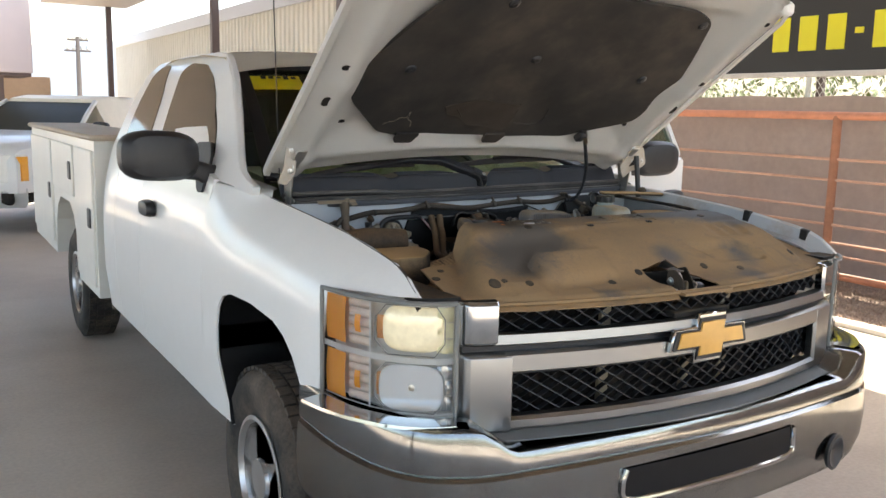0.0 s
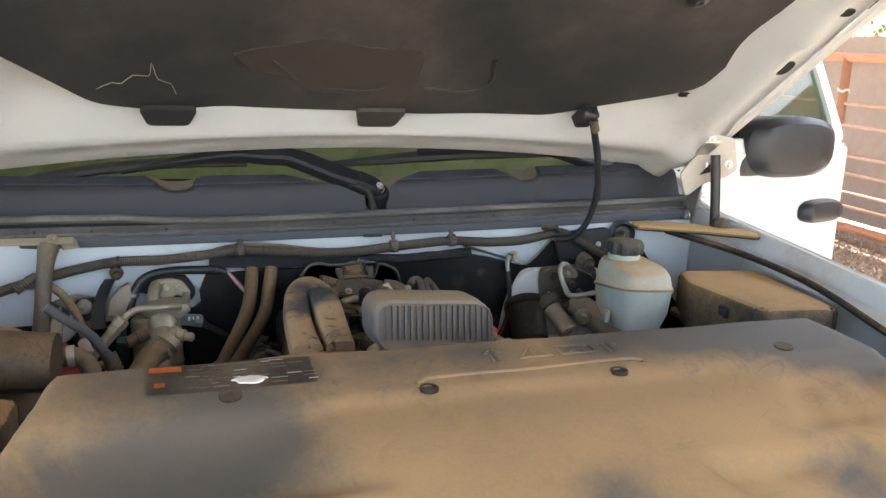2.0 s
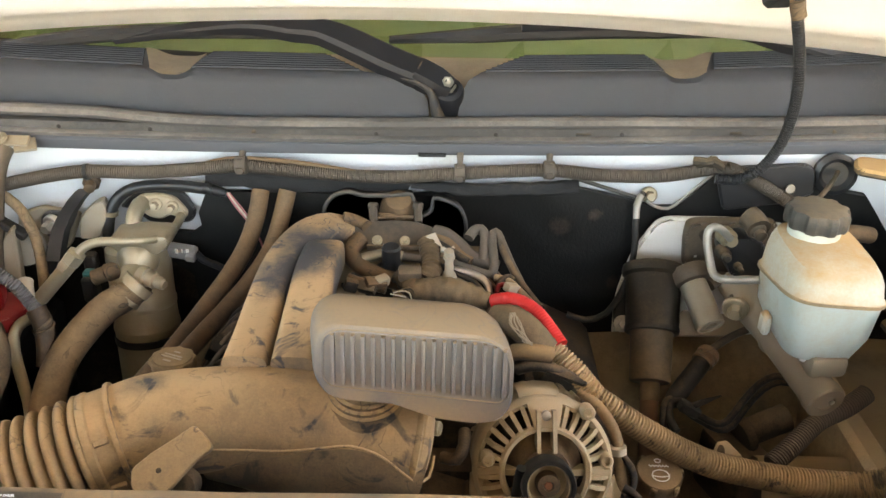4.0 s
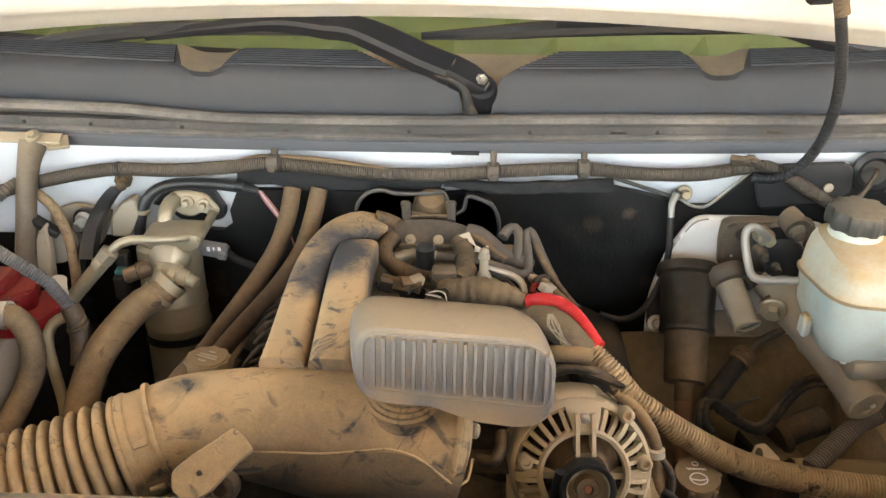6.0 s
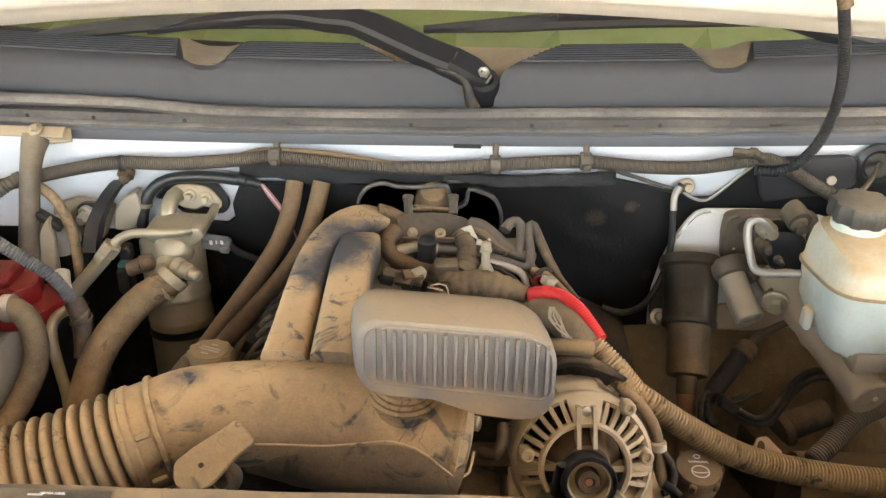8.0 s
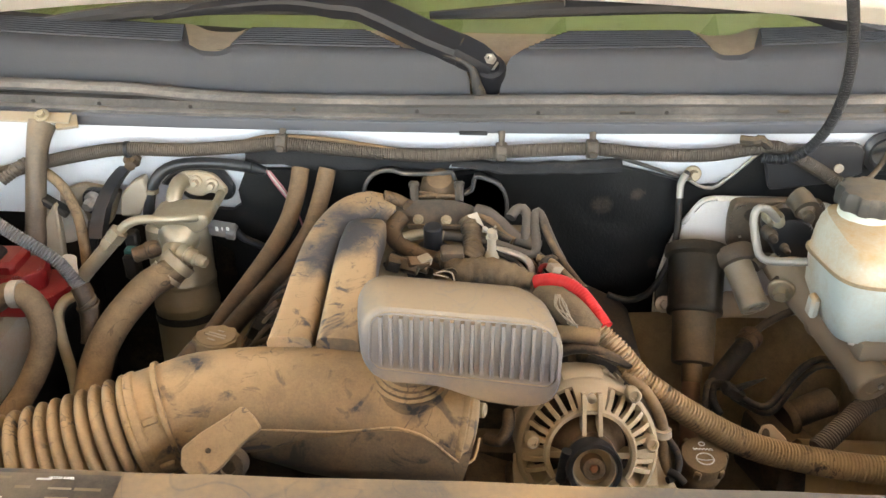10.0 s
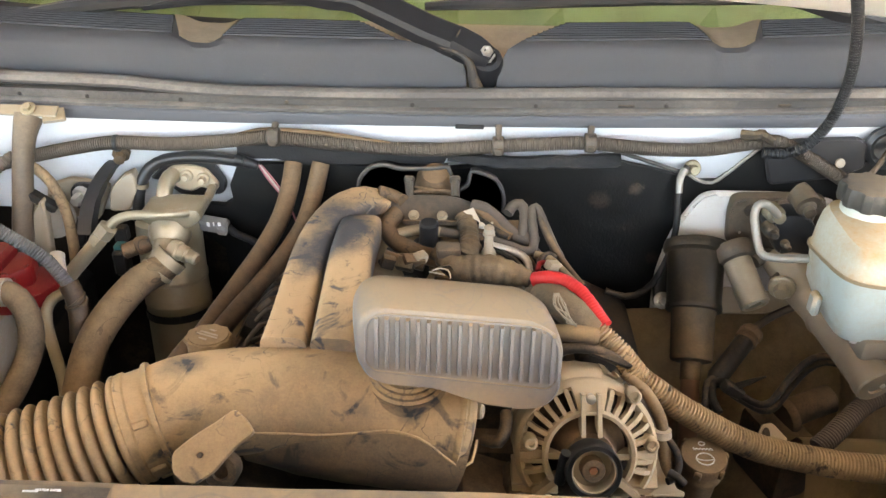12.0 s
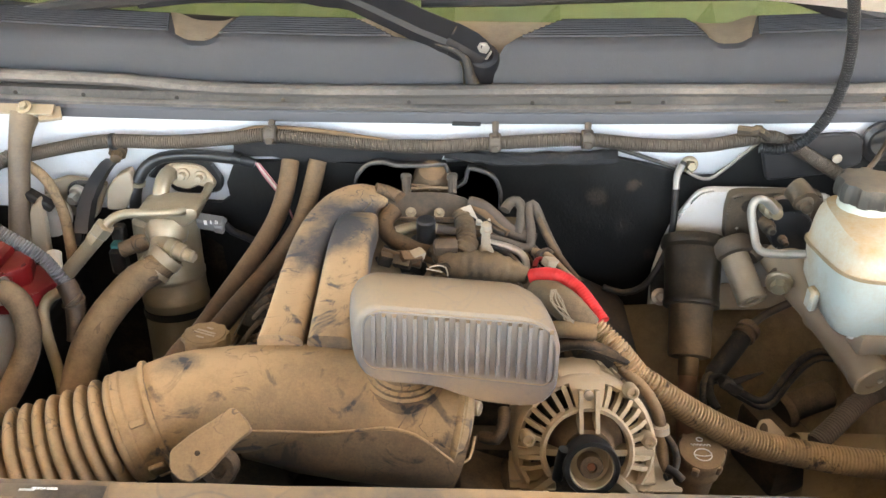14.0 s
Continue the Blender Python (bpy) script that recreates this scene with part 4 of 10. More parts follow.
rings(bm, [[(-1.0 - d, 2.46 + a * s, 1.20 + b * s) for a, b in oval(0.20, 0.075, 20, 3)] for d, s in ((-0.01, 1.0), (0.012, 1.0), (0.03, 0.85), (0.034, 0.6))])
part("door_handle", bm, BLACK_PLASTIC, front_door, "black pull handle")

# driver door, standing wide open
door_m = pose(0.985, 1.58, 0, 0, 0, -76)
bm = bmesh.new()
slab(bm, rounded([(0, 0.50), (0.80, 0.50), (0.80, 1.45), (0.20, 1.44), (0, 1.39)], 0.03), 0.05, door_m @ Matrix(((0, 0, -1, 0), (1, 0, 0, 0), (0, 1, 0, 0), (0, 0, 0, 1))), 0.012)
driver_door = part("driver_door", bm, WHITE, truck, "white driver door swung wide open")
bm = bmesh.new()
frame_o = rounded([(0.16, 1.43), (0.79, 1.45), (0.76, 1.86), (0.40, 1.85), (0.18, 1.66)], 0.05)
frame_i = [((x - 0.48) * 0.84 + 0.485, (z - 1.66) * 0.82 + 1.66) for x, z in frame_o]
mm = door_m @ Matrix(((0, 0, -1, 0), (1, 0, 0, 0), (0, 1, 0, 0), (0, 0, 0, 1)))
rings(bm, [[mm @ Vector((a, b, 0.01 + (b - 1.45) * 0.45)) for a, b in o] for o in (frame_o, frame_i)] + [[mm @ Vector((a, b, 0.045 + (b - 1.45) * 0.45)) for a, b in o] for o in (frame_i, frame_o)], cap=False)
part("window_frame", bm, WHITE, driver_door)
bm = bmesh.new()
rings(bm, [[mm @ Vector((a, b, q + (b - 1.45) * 0.45)) for a, b in frame_i] for q in (0.025, 0.030)])
part("side_window", bm, GLASS, driver_door, "clear tinted door glass")
bm = bmesh.new()
rings(bm, [[mm @ Vector((0.67 + a * s, 1.235 + b * s, d)) for a, b in oval(0.20, 0.075, 20, 3)] for d, s in ((0.004, 1.0), (-0.018, 1.0), (-0.035, 0.85), (-0.04, 0.6))])
part("door_handle", bm, BLACK_PLASTIC, driver_door, "black pull handle")
mirror(Matrix.Translation((1.235, 1.66, 1.345)) @ Matrix.Diagonal((1.08, 1, 1.0, 1)), "driver")

# ---- front end: grille, emblem, headlights, bumper, wheels, service body ---------------
def gy(x):
    """Plan curve of the grille."""
    return 0.01 + 0.125 * (x / 0.75) ** 2


def bar(outline_z, x0, x1, depth, off, n=24):
    """A strip that follows the grille's curve; outline_z: (z, forward) section."""
    bm = bmesh.new()
    rings(bm, [[(x, gy(x) + off - f, z) for z, f in outline_z] for x in steps(x0, x1, n)])
    return bm


grille = part("grille", bar([(1.112, 0.0), (1.114, 0.018), (1.110, 0.030), (1.086, 0.034), (1.080, 0.024), (1.079, 0.0)], -0.67, 0.67, 0, 0.0), CHROME_BRUSHED, truck, "chrome grille with two crossbars and dark mesh")
part("crossbar", bar([(1.060, 0.0), (1.061, 0.022), (1.054, 0.032), (1.012, 0.034), (1.004, 0.026), (1.002, 0.0)], -0.64, 0.64, 0, 0.0), CHROME_BRUSHED, grille)
part("slot", bar([(1.083, -0.02), (1.083, 0.004), (1.058, 0.004), (1.058, -0.02)], -0.74, 0.74, 0, 0.0), BLACK_PLASTIC, grille)
part("lower_frame", bar([(0.888, 0.0), (0.887, 0.024), (0.878, 0.034), (0.858, 0.034), (0.848, 0.022), (0.842, 0.0)], -0.64, 0.64, 0, 0.0), CHROME_BRUSHED, grille)
part("top_frame", bar([(1.190, 0.0), (1.190, 0.010), (1.184, 0.014), (1.176, 0.0)], -0.70, 0.70, 0, 0.0), COVER_MAT, grille)
for side in (-1, 1):
    for name, x0, x1, z0, z1, mat in (("upper_end", 0.655, 0.752, 1.080, 1.200, CHROME), ("lower_end", 0.615, 0.752, 0.842, 1.061, CHROME_BRUSHED)):
        bm = bmesh.new()
        loops = []
        for x, f in ((x0, 0.0), (x0 + 0.002, 0.024), (x0 + 0.010, 0.034), (x0 + 0.013, 0.0345), (x0 + 0.05, 0.0355), (x1 - 0.021, 0.0345), (x1 - 0.018, 0.034), (x1 - 0.006, 0.024), (x1, 0.0)):
            loops.append([(side * x, gy(x) - f * w, z) for z, w in ((z1, 0.0), (z1 - 0.002, 0.7), (z1 - 0.010, 0.98), (z1 - 0.013, 1.0), ((z0 + z1) / 2, 1.01), (z0 + 0.013, 1.0), (z0 + 0.010, 0.98), (z0 + 0.002, 0.7), (z0, 0.0))])
        rings(bm, loops, cap=False, closed=False)
        part(name, bm, mat, grille)


def mesh_panel(z0, z1, hw):
    """Crossed slats of the mesh, clipped to the opening."""
    bm = bmesh.new()
    p, slope = 0.058, 0.62
    n = int(2 * hw / p) + 6
    for s in (-1, 1):
        for i in range(-6, n + 6):
            xa = -hw + i * p
            pts = []
            for k in range(7):
                z = z0 + (z1 - z0) * k / 6
                x = xa + s * (z - z0) / slope
                if -hw <= x <= hw:
                    pts.append((x, gy(x) + 0.014 + 0.001 * s, z))
            if len(pts) > 1:
                rings(bm, [[(x - 0.0022, y - 0.004, z), (x + 0.0022, y - 0.004, z), (x + 0.0028, y + 0.014, z), (x - 0.0028, y + 0.014, z)] for x, y, z in pts])
    return bm


part("mesh", mesh_panel(1.112, 1.178, 0.69), BLACK_PLASTIC, grille, "black diamond mesh")
part("mesh", mesh_panel(0.886, 1.012, 0.69), BLACK_PLASTIC, grille, "black diamond mesh")
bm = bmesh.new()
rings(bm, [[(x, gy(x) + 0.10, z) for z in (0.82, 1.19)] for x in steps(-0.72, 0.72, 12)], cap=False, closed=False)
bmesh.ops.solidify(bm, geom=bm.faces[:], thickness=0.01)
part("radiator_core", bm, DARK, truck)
for x in (-0.28, 0.03, 0.20):
    bm = bmesh.new()
    box(bm, (x, gy(x) + 0.075, 1.03), (0.035, 0.02, 0.33), 0.004)
    part("core_bracket", bm, ALU, truck)

# emblem: a plain cross-shaped badge
def bow(s, y):
    o = [(-0.165, -0.026), (-0.058, -0.026), (-0.064, -0.062), (0.052, -0.062), (0.058, -0.026), (0.165, -0.026), (0.150, 0.030), (0.058, 0.030), (0.064, 0.062), (-0.052, 0.062), (-0.058, 0.030), (-0.150, 0.030)]
    return [(x * s[0], z * s[1]) for x, z in o]


em = Matrix(((0.86, 0, 0, 0.001), (0, 0, -1, -0.018), (0, 0.88, 0, 1.055), (0, 0, 0, 1)))
bm = bmesh.new()
slab(bm, bow((1.11, 1.32), 0), 0.018, em, 0.004)
emblem = part("emblem", bm, CHROME, grille, "chrome-rimmed gold emblem shape")
bm = bmesh.new()
slab(bm, bow((1.045, 1.10), 0), 0.004, em @ Matrix.Translation((0, 0, 0.0175)))
part("emblem_border", bm, BLACK_PLASTIC, emblem)
bm = bmesh.new()
slab(bm, bow((0.95, 0.90), 0), 0.006, em @ Matrix.Translation((0, 0, 0.020)), 0.002)
part("emblem_face", bm, GOLD, emblem, "gold textured emblem face")


# headlights
def lens_plan(u, off=0.0):
    """Plan of a headlight's lens, u 0 inside to 1 outside (passenger side)."""
    P = [(0.765, 0.115), (0.83, 0.135), (0.89, 0.185), (0.940, 0.27), (0.972, 0.36), (0.989, 0.455)]
    f = u * (len(P) - 1)
    k = min(int(f), len(P) - 2)
    a, b = Vector(P[k]), Vector(P[k + 1])
    p = a.lerp(b, f - k)
    d = Vector((P[min(k + 2, 5)][0] - P[max(k - 1, 0)][0], P[min(k + 2, 5)][1] - P[max(k - 1, 0)][1])).normalized()
    return p + Vector((-d.y, d.x)) * off


def headlight(side):
    thing = empty("headlight")
    thing.parent = truck
    tagged(thing, "stacked headlight with amber turn lamp and hazy clear lens")

    def at(u, z, off):
        p = lens_plan(u, off)
        return Vector((side * p.x, p.y, z))

    def grid(u0, u1, z0, z1, off, nu=14, nz=8, curve=0.0):
        bm = bmesh.new()
        rings(bm, [[at(u, z, off + curve * (2 * (z - z0) / (z1 - z0) - 1) ** 2) for z in steps(z0, z1, nz)] for u in steps(u0, u1, nu)], cap=False, closed=False)
        return bm

    def cell(u0, u1, z0, z1, name, mat, label="", off=0.014, dome=0.0, n=10):
        bm = grid(u0, u1, z0, z1, off, n, 6, dome)
        bmesh.ops.solidify(bm, geom=bm.faces[:], thickness=0.004)
        return part(name, bm, mat, thing, label)

    lens = grid(0.0, 1.0, 0.893, 1.195, 0.0)
    bmesh.ops.solidify(lens, geom=lens.faces[:], thickness=0.003)
    lens = part("lens", lens, LENS, thing, "clear outer lens")
    lens.visible_shadow = False
    cell(0.0, 1.0, 0.89, 1.20, "housing", LENS_CHROME, "", 0.046, 0.0, 14)
    for z0, z1 in ((1.058, 1.184), (0.904, 1.030)):
        cell(0.80, 0.985, z0, z1, "turn_lamp", AMBER, "amber turn reflector", 0.008, 0.004)
        # fluted side chamber; its amber glow and the glint are coloured patches
        for k in range(5):
            h = (z1 - z0) / 5
            cell(0.625, 0.795, z0 + k * h + 0.001, z0 + (k + 1) * h - 0.001, "reflector_facet", LENS_PINK, "", 0.020, 0.006, 8)
        cell(0.690, 0.735, (z0 + z1) / 2 - 0.026, (z0 + z1) / 2 + 0.022, "amber_glow", AMBER, "amber patch coloured as a glow in the clear chamber", 0.012, 0.004, 4)
        cell(0.535, 0.578, (z0 + z1) / 2 - 0.034, (z0 + z1) / 2 + 0.030, "amber_glint", AMBER_PALE, "", 0.024, 0.004, 4)
        # faceted reflector between bowl and grille
        for k, (a, b) in enumerate(((z0 + 0.002, z0 + 0.040), (z0 + 0.042, z0 + 0.082), (z0 + 0.084, z1 - 0.002))):
            for j, (p, q) in enumerate(((0.025, 0.065), (0.067, 0.11), (0.112, 0.15))):
                cell(p, q, a, b, "reflector_facet", LENS_HAZE if z0 > 1 else BOWL, "", 0.016 + 0.004 * ((k + j) % 3), 0.006 - 0.004 * (j % 2), 4)
    # silver dividers
    for u0, u1, z0, z1, off in ((0, 1, 1.036, 1.052, 0.006), (0, 1, 1.185, 1.193, 0.012), (0, 1, 0.896, 0.903, 0.012), (0.600, 0.615, 0.90, 1.19, 0.010), (0.0, 0.02, 0.9, 1.19, 0.012)):
        bm = grid(u0, u1, z0, z1, off, 12, 3)
        bmesh.ops.solidify(bm, geom=bm.faces[:], thickness=0.02)
        part("divider", bm, DIVIDER, thing)
    for z0, z1, hazy in ((1.056, 1.186, True), (0.904, 1.032, False)):
        zc = (z0 + z1) / 2
        c = at(0.335, zc, 0.042)
        d = at(0.335, zc, 0.0) - c
        mm = toward(c, d)
        if abs((mm.to_3x3() @ Vector((1, 0, 0))).z) > 0.5:
            mm = mm @ Matrix.Rotation(math.pi / 2, 4, "Z")
        bm = bmesh.new()
        h = z1 - z0 - 0.004
        prof = ((0.25, 0.024), (0.60, 0.022), (0.85, 0.014), (0.97, 0.004), (1.0, 0.0)) if hazy else ((0.16, 0.0), (0.40, 0.002), (0.72, 0.009), (0.92, 0.019), (1.0, 0.024), (1.04, 0.024))
        rings(bm, [[mm @ Vector((p * s, q * s, t)) for p, q in oval(0.168, h, 36, 3.2)] for s, t in prof])
        part("bowl", bm, LENS_GLOW if hazy else BOWL, thing, "lit yellowed lamp bowl" if hazy else "polished lamp bowl")
        bm = bmesh.new()
        o = [mm @ Vector((p, q, 0.026)) for p, q in ((-0.098, -0.030), (-0.098, 0.030), (-0.070, h / 2 + 0.003), (0.064, h / 2 + 0.003), (0.086, 0.034), (0.086, -0.030), (0.060, -h / 2 - 0.003), (-0.064, -h / 2 - 0.003))]
        tube(bm, o + [o[0]], 0.0017, 6, straight=True)
        part("cell_rim", bm, SEAL_GREY, thing)
        if not hazy:
            bm = bmesh.new()
            lathe(bm, [(0.001, 0.002), (0.014, 0.006), (0.014, 0.014), (0.009, 0.024), (0.001, 0.026)], mm, 18)
            part("bulb", bm, STEEL, thing)
            for q in (-0.032, 0.0, 0.032):
                bm = bmesh.new()
                box(bm, mm @ Vector((-0.034, q, 0.012)), (0.058, 0.012, 0.006), 0.002, mm.to_3x3().to_4x4() @ Matrix.Rotation(q * 9, 4, "Z"))
                part("reflector_facet", bm, BOWL, thing)
    # chrome step between lens and bumper
    bm = bmesh.new()
    rings(bm, [[at(u, z, off) for off, z in ((0.03, 0.892), (0.0, 0.898), (-0.03, 0.9025), (-0.085, 0.9022), (-0.087, 0.894))] for u in steps(0.0, 0.96, 14)], cap=False, closed=False)
    part("lower_step", bm, CHROME, thing, "chrome step under the lens")
    # grey gasket round the lens
    bm = bmesh.new()
    path = [at(u, 1.197, -0.002) for u in steps(0, 1, 12)] + [at(1.0, z, -0.002) for z in steps(1.17, 0.91, 6)] + [at(u, 0.892, -0.002) for u in steps(1, 0, 12)] + [at(0.0, z, -0.002) for z in steps(0.91, 1.18, 6)]
    tube(bm, path + [path[0]], 0.0065, 8, straight=True)
    part("gasket", bm, SEAL_GREY, thing)


headlight(-1)
headlight(1)
for side in (-1, 1):
    bm = bmesh.new()
    rings(bm, [[(side * x, y, z) for x, y in ((0.74, 0.14), (0.80, 0.15), (0.86, 0.18), (0.86, 0.45), (0.74, 0.45))] for z in (1.196, 1.206)])
    part("headlight_shelf", bm, GRIME, truck)


# chrome bumper
BP = [(1.0, 0.60), (1.0, 0.42), (0.985, 0.27), (0.955, 0.15), (0.90, 0.06), (0.82, 0.005), (0.72, -0.028), (0.5, -0.055), (0.25, -0.074), (0.0, -0.08)]
BP = BP + [(-x, y) for x, y in BP[-2::-1]]


def bumper_top(x):
    a = abs(x)
    t = min(1, max(0, (a - 0.66) / 0.12))
    return 0.836 + 0.064 * t * t * (3 - 2 * t)


bm = bmesh.new()
line = smooth_line([(x, y, 0) for x, y in BP], 0.03)
secs = []
for i, p in enumerate(line):
    d = (line[min(i + 1, len(line) - 1)] - line[max(i - 1, 0)]).normalized()
    out = Vector((d.y, -d.x, 0))
    if out.y > 0.2 and abs(p.x) < 0.9:
        out = -out
    if abs(p.x) >= 0.9 and out.x * p.x < 0:
        out = -out
    t = bumper_top(p.x)
    pro = [(-0.17 if abs(p.x) > 0.6 and p.y < 0.3 else -0.10, t - 0.012), (-0.075, t), (-0.02, t), (-0.006, t - 0.006), (0.0, t - 0.02), (0.002, 0.786), (-0.004, 0.778), (0.006, 0.768), (0.012, 0.68), (0.006, 0.60), (-0.012, 0.545), (-0.03, 0.515), (-0.06, 0.505)]
    secs.append([p + out * o + Vector((0, 0, z)) for o, z in pro])
rings(bm, secs, cap=False, closed=False)
bmesh.ops.solidify(bm, geom=bm.faces[:], thickness=-0.004)
bumper = part("front_bumper", bm, CHROME, truck, "polished chrome front bumper with small dents")
bm = bmesh.new()
rings(bm, [[(x, -0.096 + 0.04 * (x / 0.55) ** 2, z) for z in (0.742, 0.655)] for x in steps(-0.34, 0.34, 10)], cap=False, closed=False)
bmesh.ops.solidify(bm, geom=bm.faces[:], thickness=0.006)
part("air_opening", bm, BLACK_PLASTIC, bumper, "black lower air opening")
bm = bmesh.new()
tube(bm, [(x, -0.099 + 0.04 * (x / 0.55) ** 2, z) for x, z in ((-0.34, 0.74), (-0.352, 0.70), (-0.33, 0.655), (-0.15, 0.648), (0.15, 0.648), (0.33, 0.655), (0.352, 0.70), (0.34, 0.74))], 0.008, 8)
part("opening_lip", bm, CHROME, bumper)
for side in (-1, 1):
    bm = bmesh.new()
    lathe(bm, [(0.055, 0), (0.06, 0.012), (0.05, 0.016), (0.03, 0.004), (0.001, 0.0)], toward((side * 0.60, -0.052, 0.60), (side * 0.2, -1, 0)), 20)
    part("fog_lamp_recess", bm, BLACK_PLASTIC, bumper)
bm = bmesh.new()
rings(bm, [[(x, y, z) for y, z in ((gy(x) - 0.075, 0.8395), (gy(x) - 0.04, 0.842), (gy(x) + 0.02, 0.853), (gy(x) + 0.06, 0.856), (gy(x) + 0.06, 0.845), (gy(x) - 0.075, 0.830))] for x in steps(-0.70, 0.70, 16)])
part("bumper_filler", bm, FILLER_GREY, truck, "grey filler panel between bumper and grille")
bm = bmesh.new()
box(bm, (0, 0.25, 0.55), (1.5, 0.4, 0.06), 0.01)
part("underbody_shield", bm, DARK, truck)


# wheels
def make_wheel(x, y, side):
    wheel = empty("wheel")
    wheel.parent = truck
    tagged(wheel, "dusty tyre on a steel wheel")
    m = toward((x, y, 0.392), (side, 0, 0))
    R, W = 0.392, 0.24
    bm = bmesh.new()
    lathe(bm, [(0.215, -W / 2 + 0.02), (0.26, -W / 2), (0.34, -W / 2 - 0.004), (R - 0.025, -W / 2 + 0.012), (R - 0.008, -W / 2 + 0.035), (R - 0.008, W / 2 - 0.035), (R - 0.025, W / 2 - 0.012), (0.34, W / 2 + 0.004), (0.26, W / 2), (0.215, W / 2 - 0.02)], m, 64)
    tyre = part("tyre", bm, TYRE, wheel, "dusty black tyre")
    bm = bmesh.new()
    for k in range(56):
        a = 2 * math.pi * k / 56
        for lane in (-0.075, -0.025, 0.025, 0.075):
            c = m @ Vector(((R - 0.004) * math.cos(a + lane * 0.6), (R - 0.004) * math.sin(a + lane * 0.6), lane))
            mm = (m.to_3x3() @ Matrix.Rotation(a + lane * 0.6, 3, "Z")).to_4x4()
            box(bm, c, (0.014, 0.034, 0.042), 0.0, mm)
    part("tread", bm, TYRE, tyre, smooth=0)
    bm = bmesh.new()
    lathe(bm, [(0.22, W / 2 - 0.02), (0.225, W / 2 - 0.005), (0.21, W / 2 - 0.002), (0.195, W / 2 - 0.03), (0.185, W / 2 - 0.09), (0.12, W / 2 - 0.075), (0.085, W / 2 - 0.05), (0.075, W / 2 - 0.035), (0.07, W / 2 - 0.005), (0.001, W / 2 - 0.002)], m, 40)
    rim = part("rim", bm, RIM, wheel, "silver steel rim")
    for k in range(8):
        a = 2 * math.pi * k / 8
        bm = bmesh.new()
        lathe(bm, [(0.011, 0), (0.011, 0.02), (0.006, 0.026)], m @ Matrix.Translation((0.098 * math.cos(a), 0.098 * math.sin(a), W / 2 - 0.058)), 6)
        part("lug_nut", bm, STEEL, rim)
    for k in range(8):
        a = 2 * math.pi * (k + 0.5) / 8
        bm = bmesh.new()
        mm = m @ Matrix.Translation((0.152 * math.cos(a), 0.152 * math.sin(a), W / 2 - 0.082)) @ Matrix.Rotation(a, 4, "Z") @ Matrix.Rotation(0.22, 4, "Y")
        lathe(bm, [(0.020, 0.0), (0.020, 0.006), (0.016, 0.007)], mm @ Matrix.Diagonal((0.8, 1.3, 1, 1)), 14)
        part("vent_hole", bm, DARK, rim)


for y in (1.075, 4.96):
    for side in (-1, 1):
        make_wheel(side * 0.85, y, side)
for y in (1.075, 4.96):
    bm = bmesh.new()
    tube(bm, [(-0.75, y, 0.39), (0, y, 0.39), (0.75, y, 0.39)], 0.05, 12, 0.3)
    part("axle", bm, IRON, truck)
for x in (-0.42, 0.42):
    bm = bmesh.new()
    box(bm, (x, 3.4, 0.56), (0.09, 6.2, 0.16), 0.01)
    part("frame_rail", bm, IRON, truck)

# service body
SB = [(3.72, 0.52), (4.44, 0.52), (4.45, 0.62), (4.50, 0.80), (4.60, 0.93), (4.76, 1.0), (5.16, 1.0), (5.32, 0.93), (5.42, 0.80), (5.47, 0.62), (5.48, 0.54), (6.75, 0.54), (6.75, 1.46), (3.72, 1.46)]
service = empty("service_body")
service.parent = truck
tagged(service, "cream steel service body with locker doors")
for side in (-1, 1):
    bm = sheet(SB, [], [], lambda y, z, side=side: (side * 1.02, y, z), 0.0)
    ex = bmesh.ops.extrude_face_region(bm, geom=bm.faces[:])
    for g in ex["geom"]:
        if isinstance(g, bmesh.types.BMVert):
            g.co.x -= side * 0.42
    part("locker", bm, CREAM, service, smooth=0)
    for y0, y1, z0, z1 in ((3.76, 4.40, 0.58, 1.40), (4.48, 5.44, 1.06, 1.40), (5.52, 6.70, 0.62, 1.40)):
        bm = bmesh.new()
        box(bm, (side * 1.026, (y0 + y1) / 2, (z0 + z1) / 2), (0.022, y1 - y0, z1 - z0), 0.006)
        door = part("locker_door", bm, CREAM, service)
        bm = bmesh.new()
        box(bm, (side * 1.04, y0 + 0.1, (z0 + z1) / 2), (0.012, 0.10, 0.12), 0.008)
        part("latch", bm, BLACK_PLASTIC, door)
    bm = bmesh.new()
    box(bm, (side * 0.81, 5.23, 1.478), (0.48, 3.1, 0.035), 0.012)
    part("locker_lid", bm, LID_TAN, service, "dusty tan locker lid")
bm = bmesh.new()
box(bm, (0, 3.74, 1.05), (1.2, 0.04, 0.9), 0.01)
part("bulkhead", bm, CREAM, service)
bm = bmesh.new()
box(bm, (0, 5.2, 0.72), (1.25, 3.0, 0.05), 0.01)
part("bed_floor", bm, IRON, service)
bm = bmesh.new()
box(bm, (-0.93, 3.60, 0.60), (0.08, 0.12, 0.28), 0.02)
part("mud_flap", bm, IRON, truck)

# ---- open hood -------------------------------------------------------------------------
HT = radians(35.5)
HO = Vector((0, 1.24, 1.45))
HV, HN = Vector((0, -math.cos(HT), math.sin(HT))), Vector((0, math.sin(HT), math.cos(HT)))


def hood_at(x, v, n=0.0):
    """A place on the open hood: x across, v from its rear edge to its nose, n outwards."""
    return HO + Vector((x, 0, 0)) + HV * v + HN * n


def hood_half(v):
    return lerp_table([(-0.07, 0.845), (0.0, 0.85), (0.5, 0.86), (0.95, 0.875), (1.03, 0.84), (1.10, 0.70)], v)


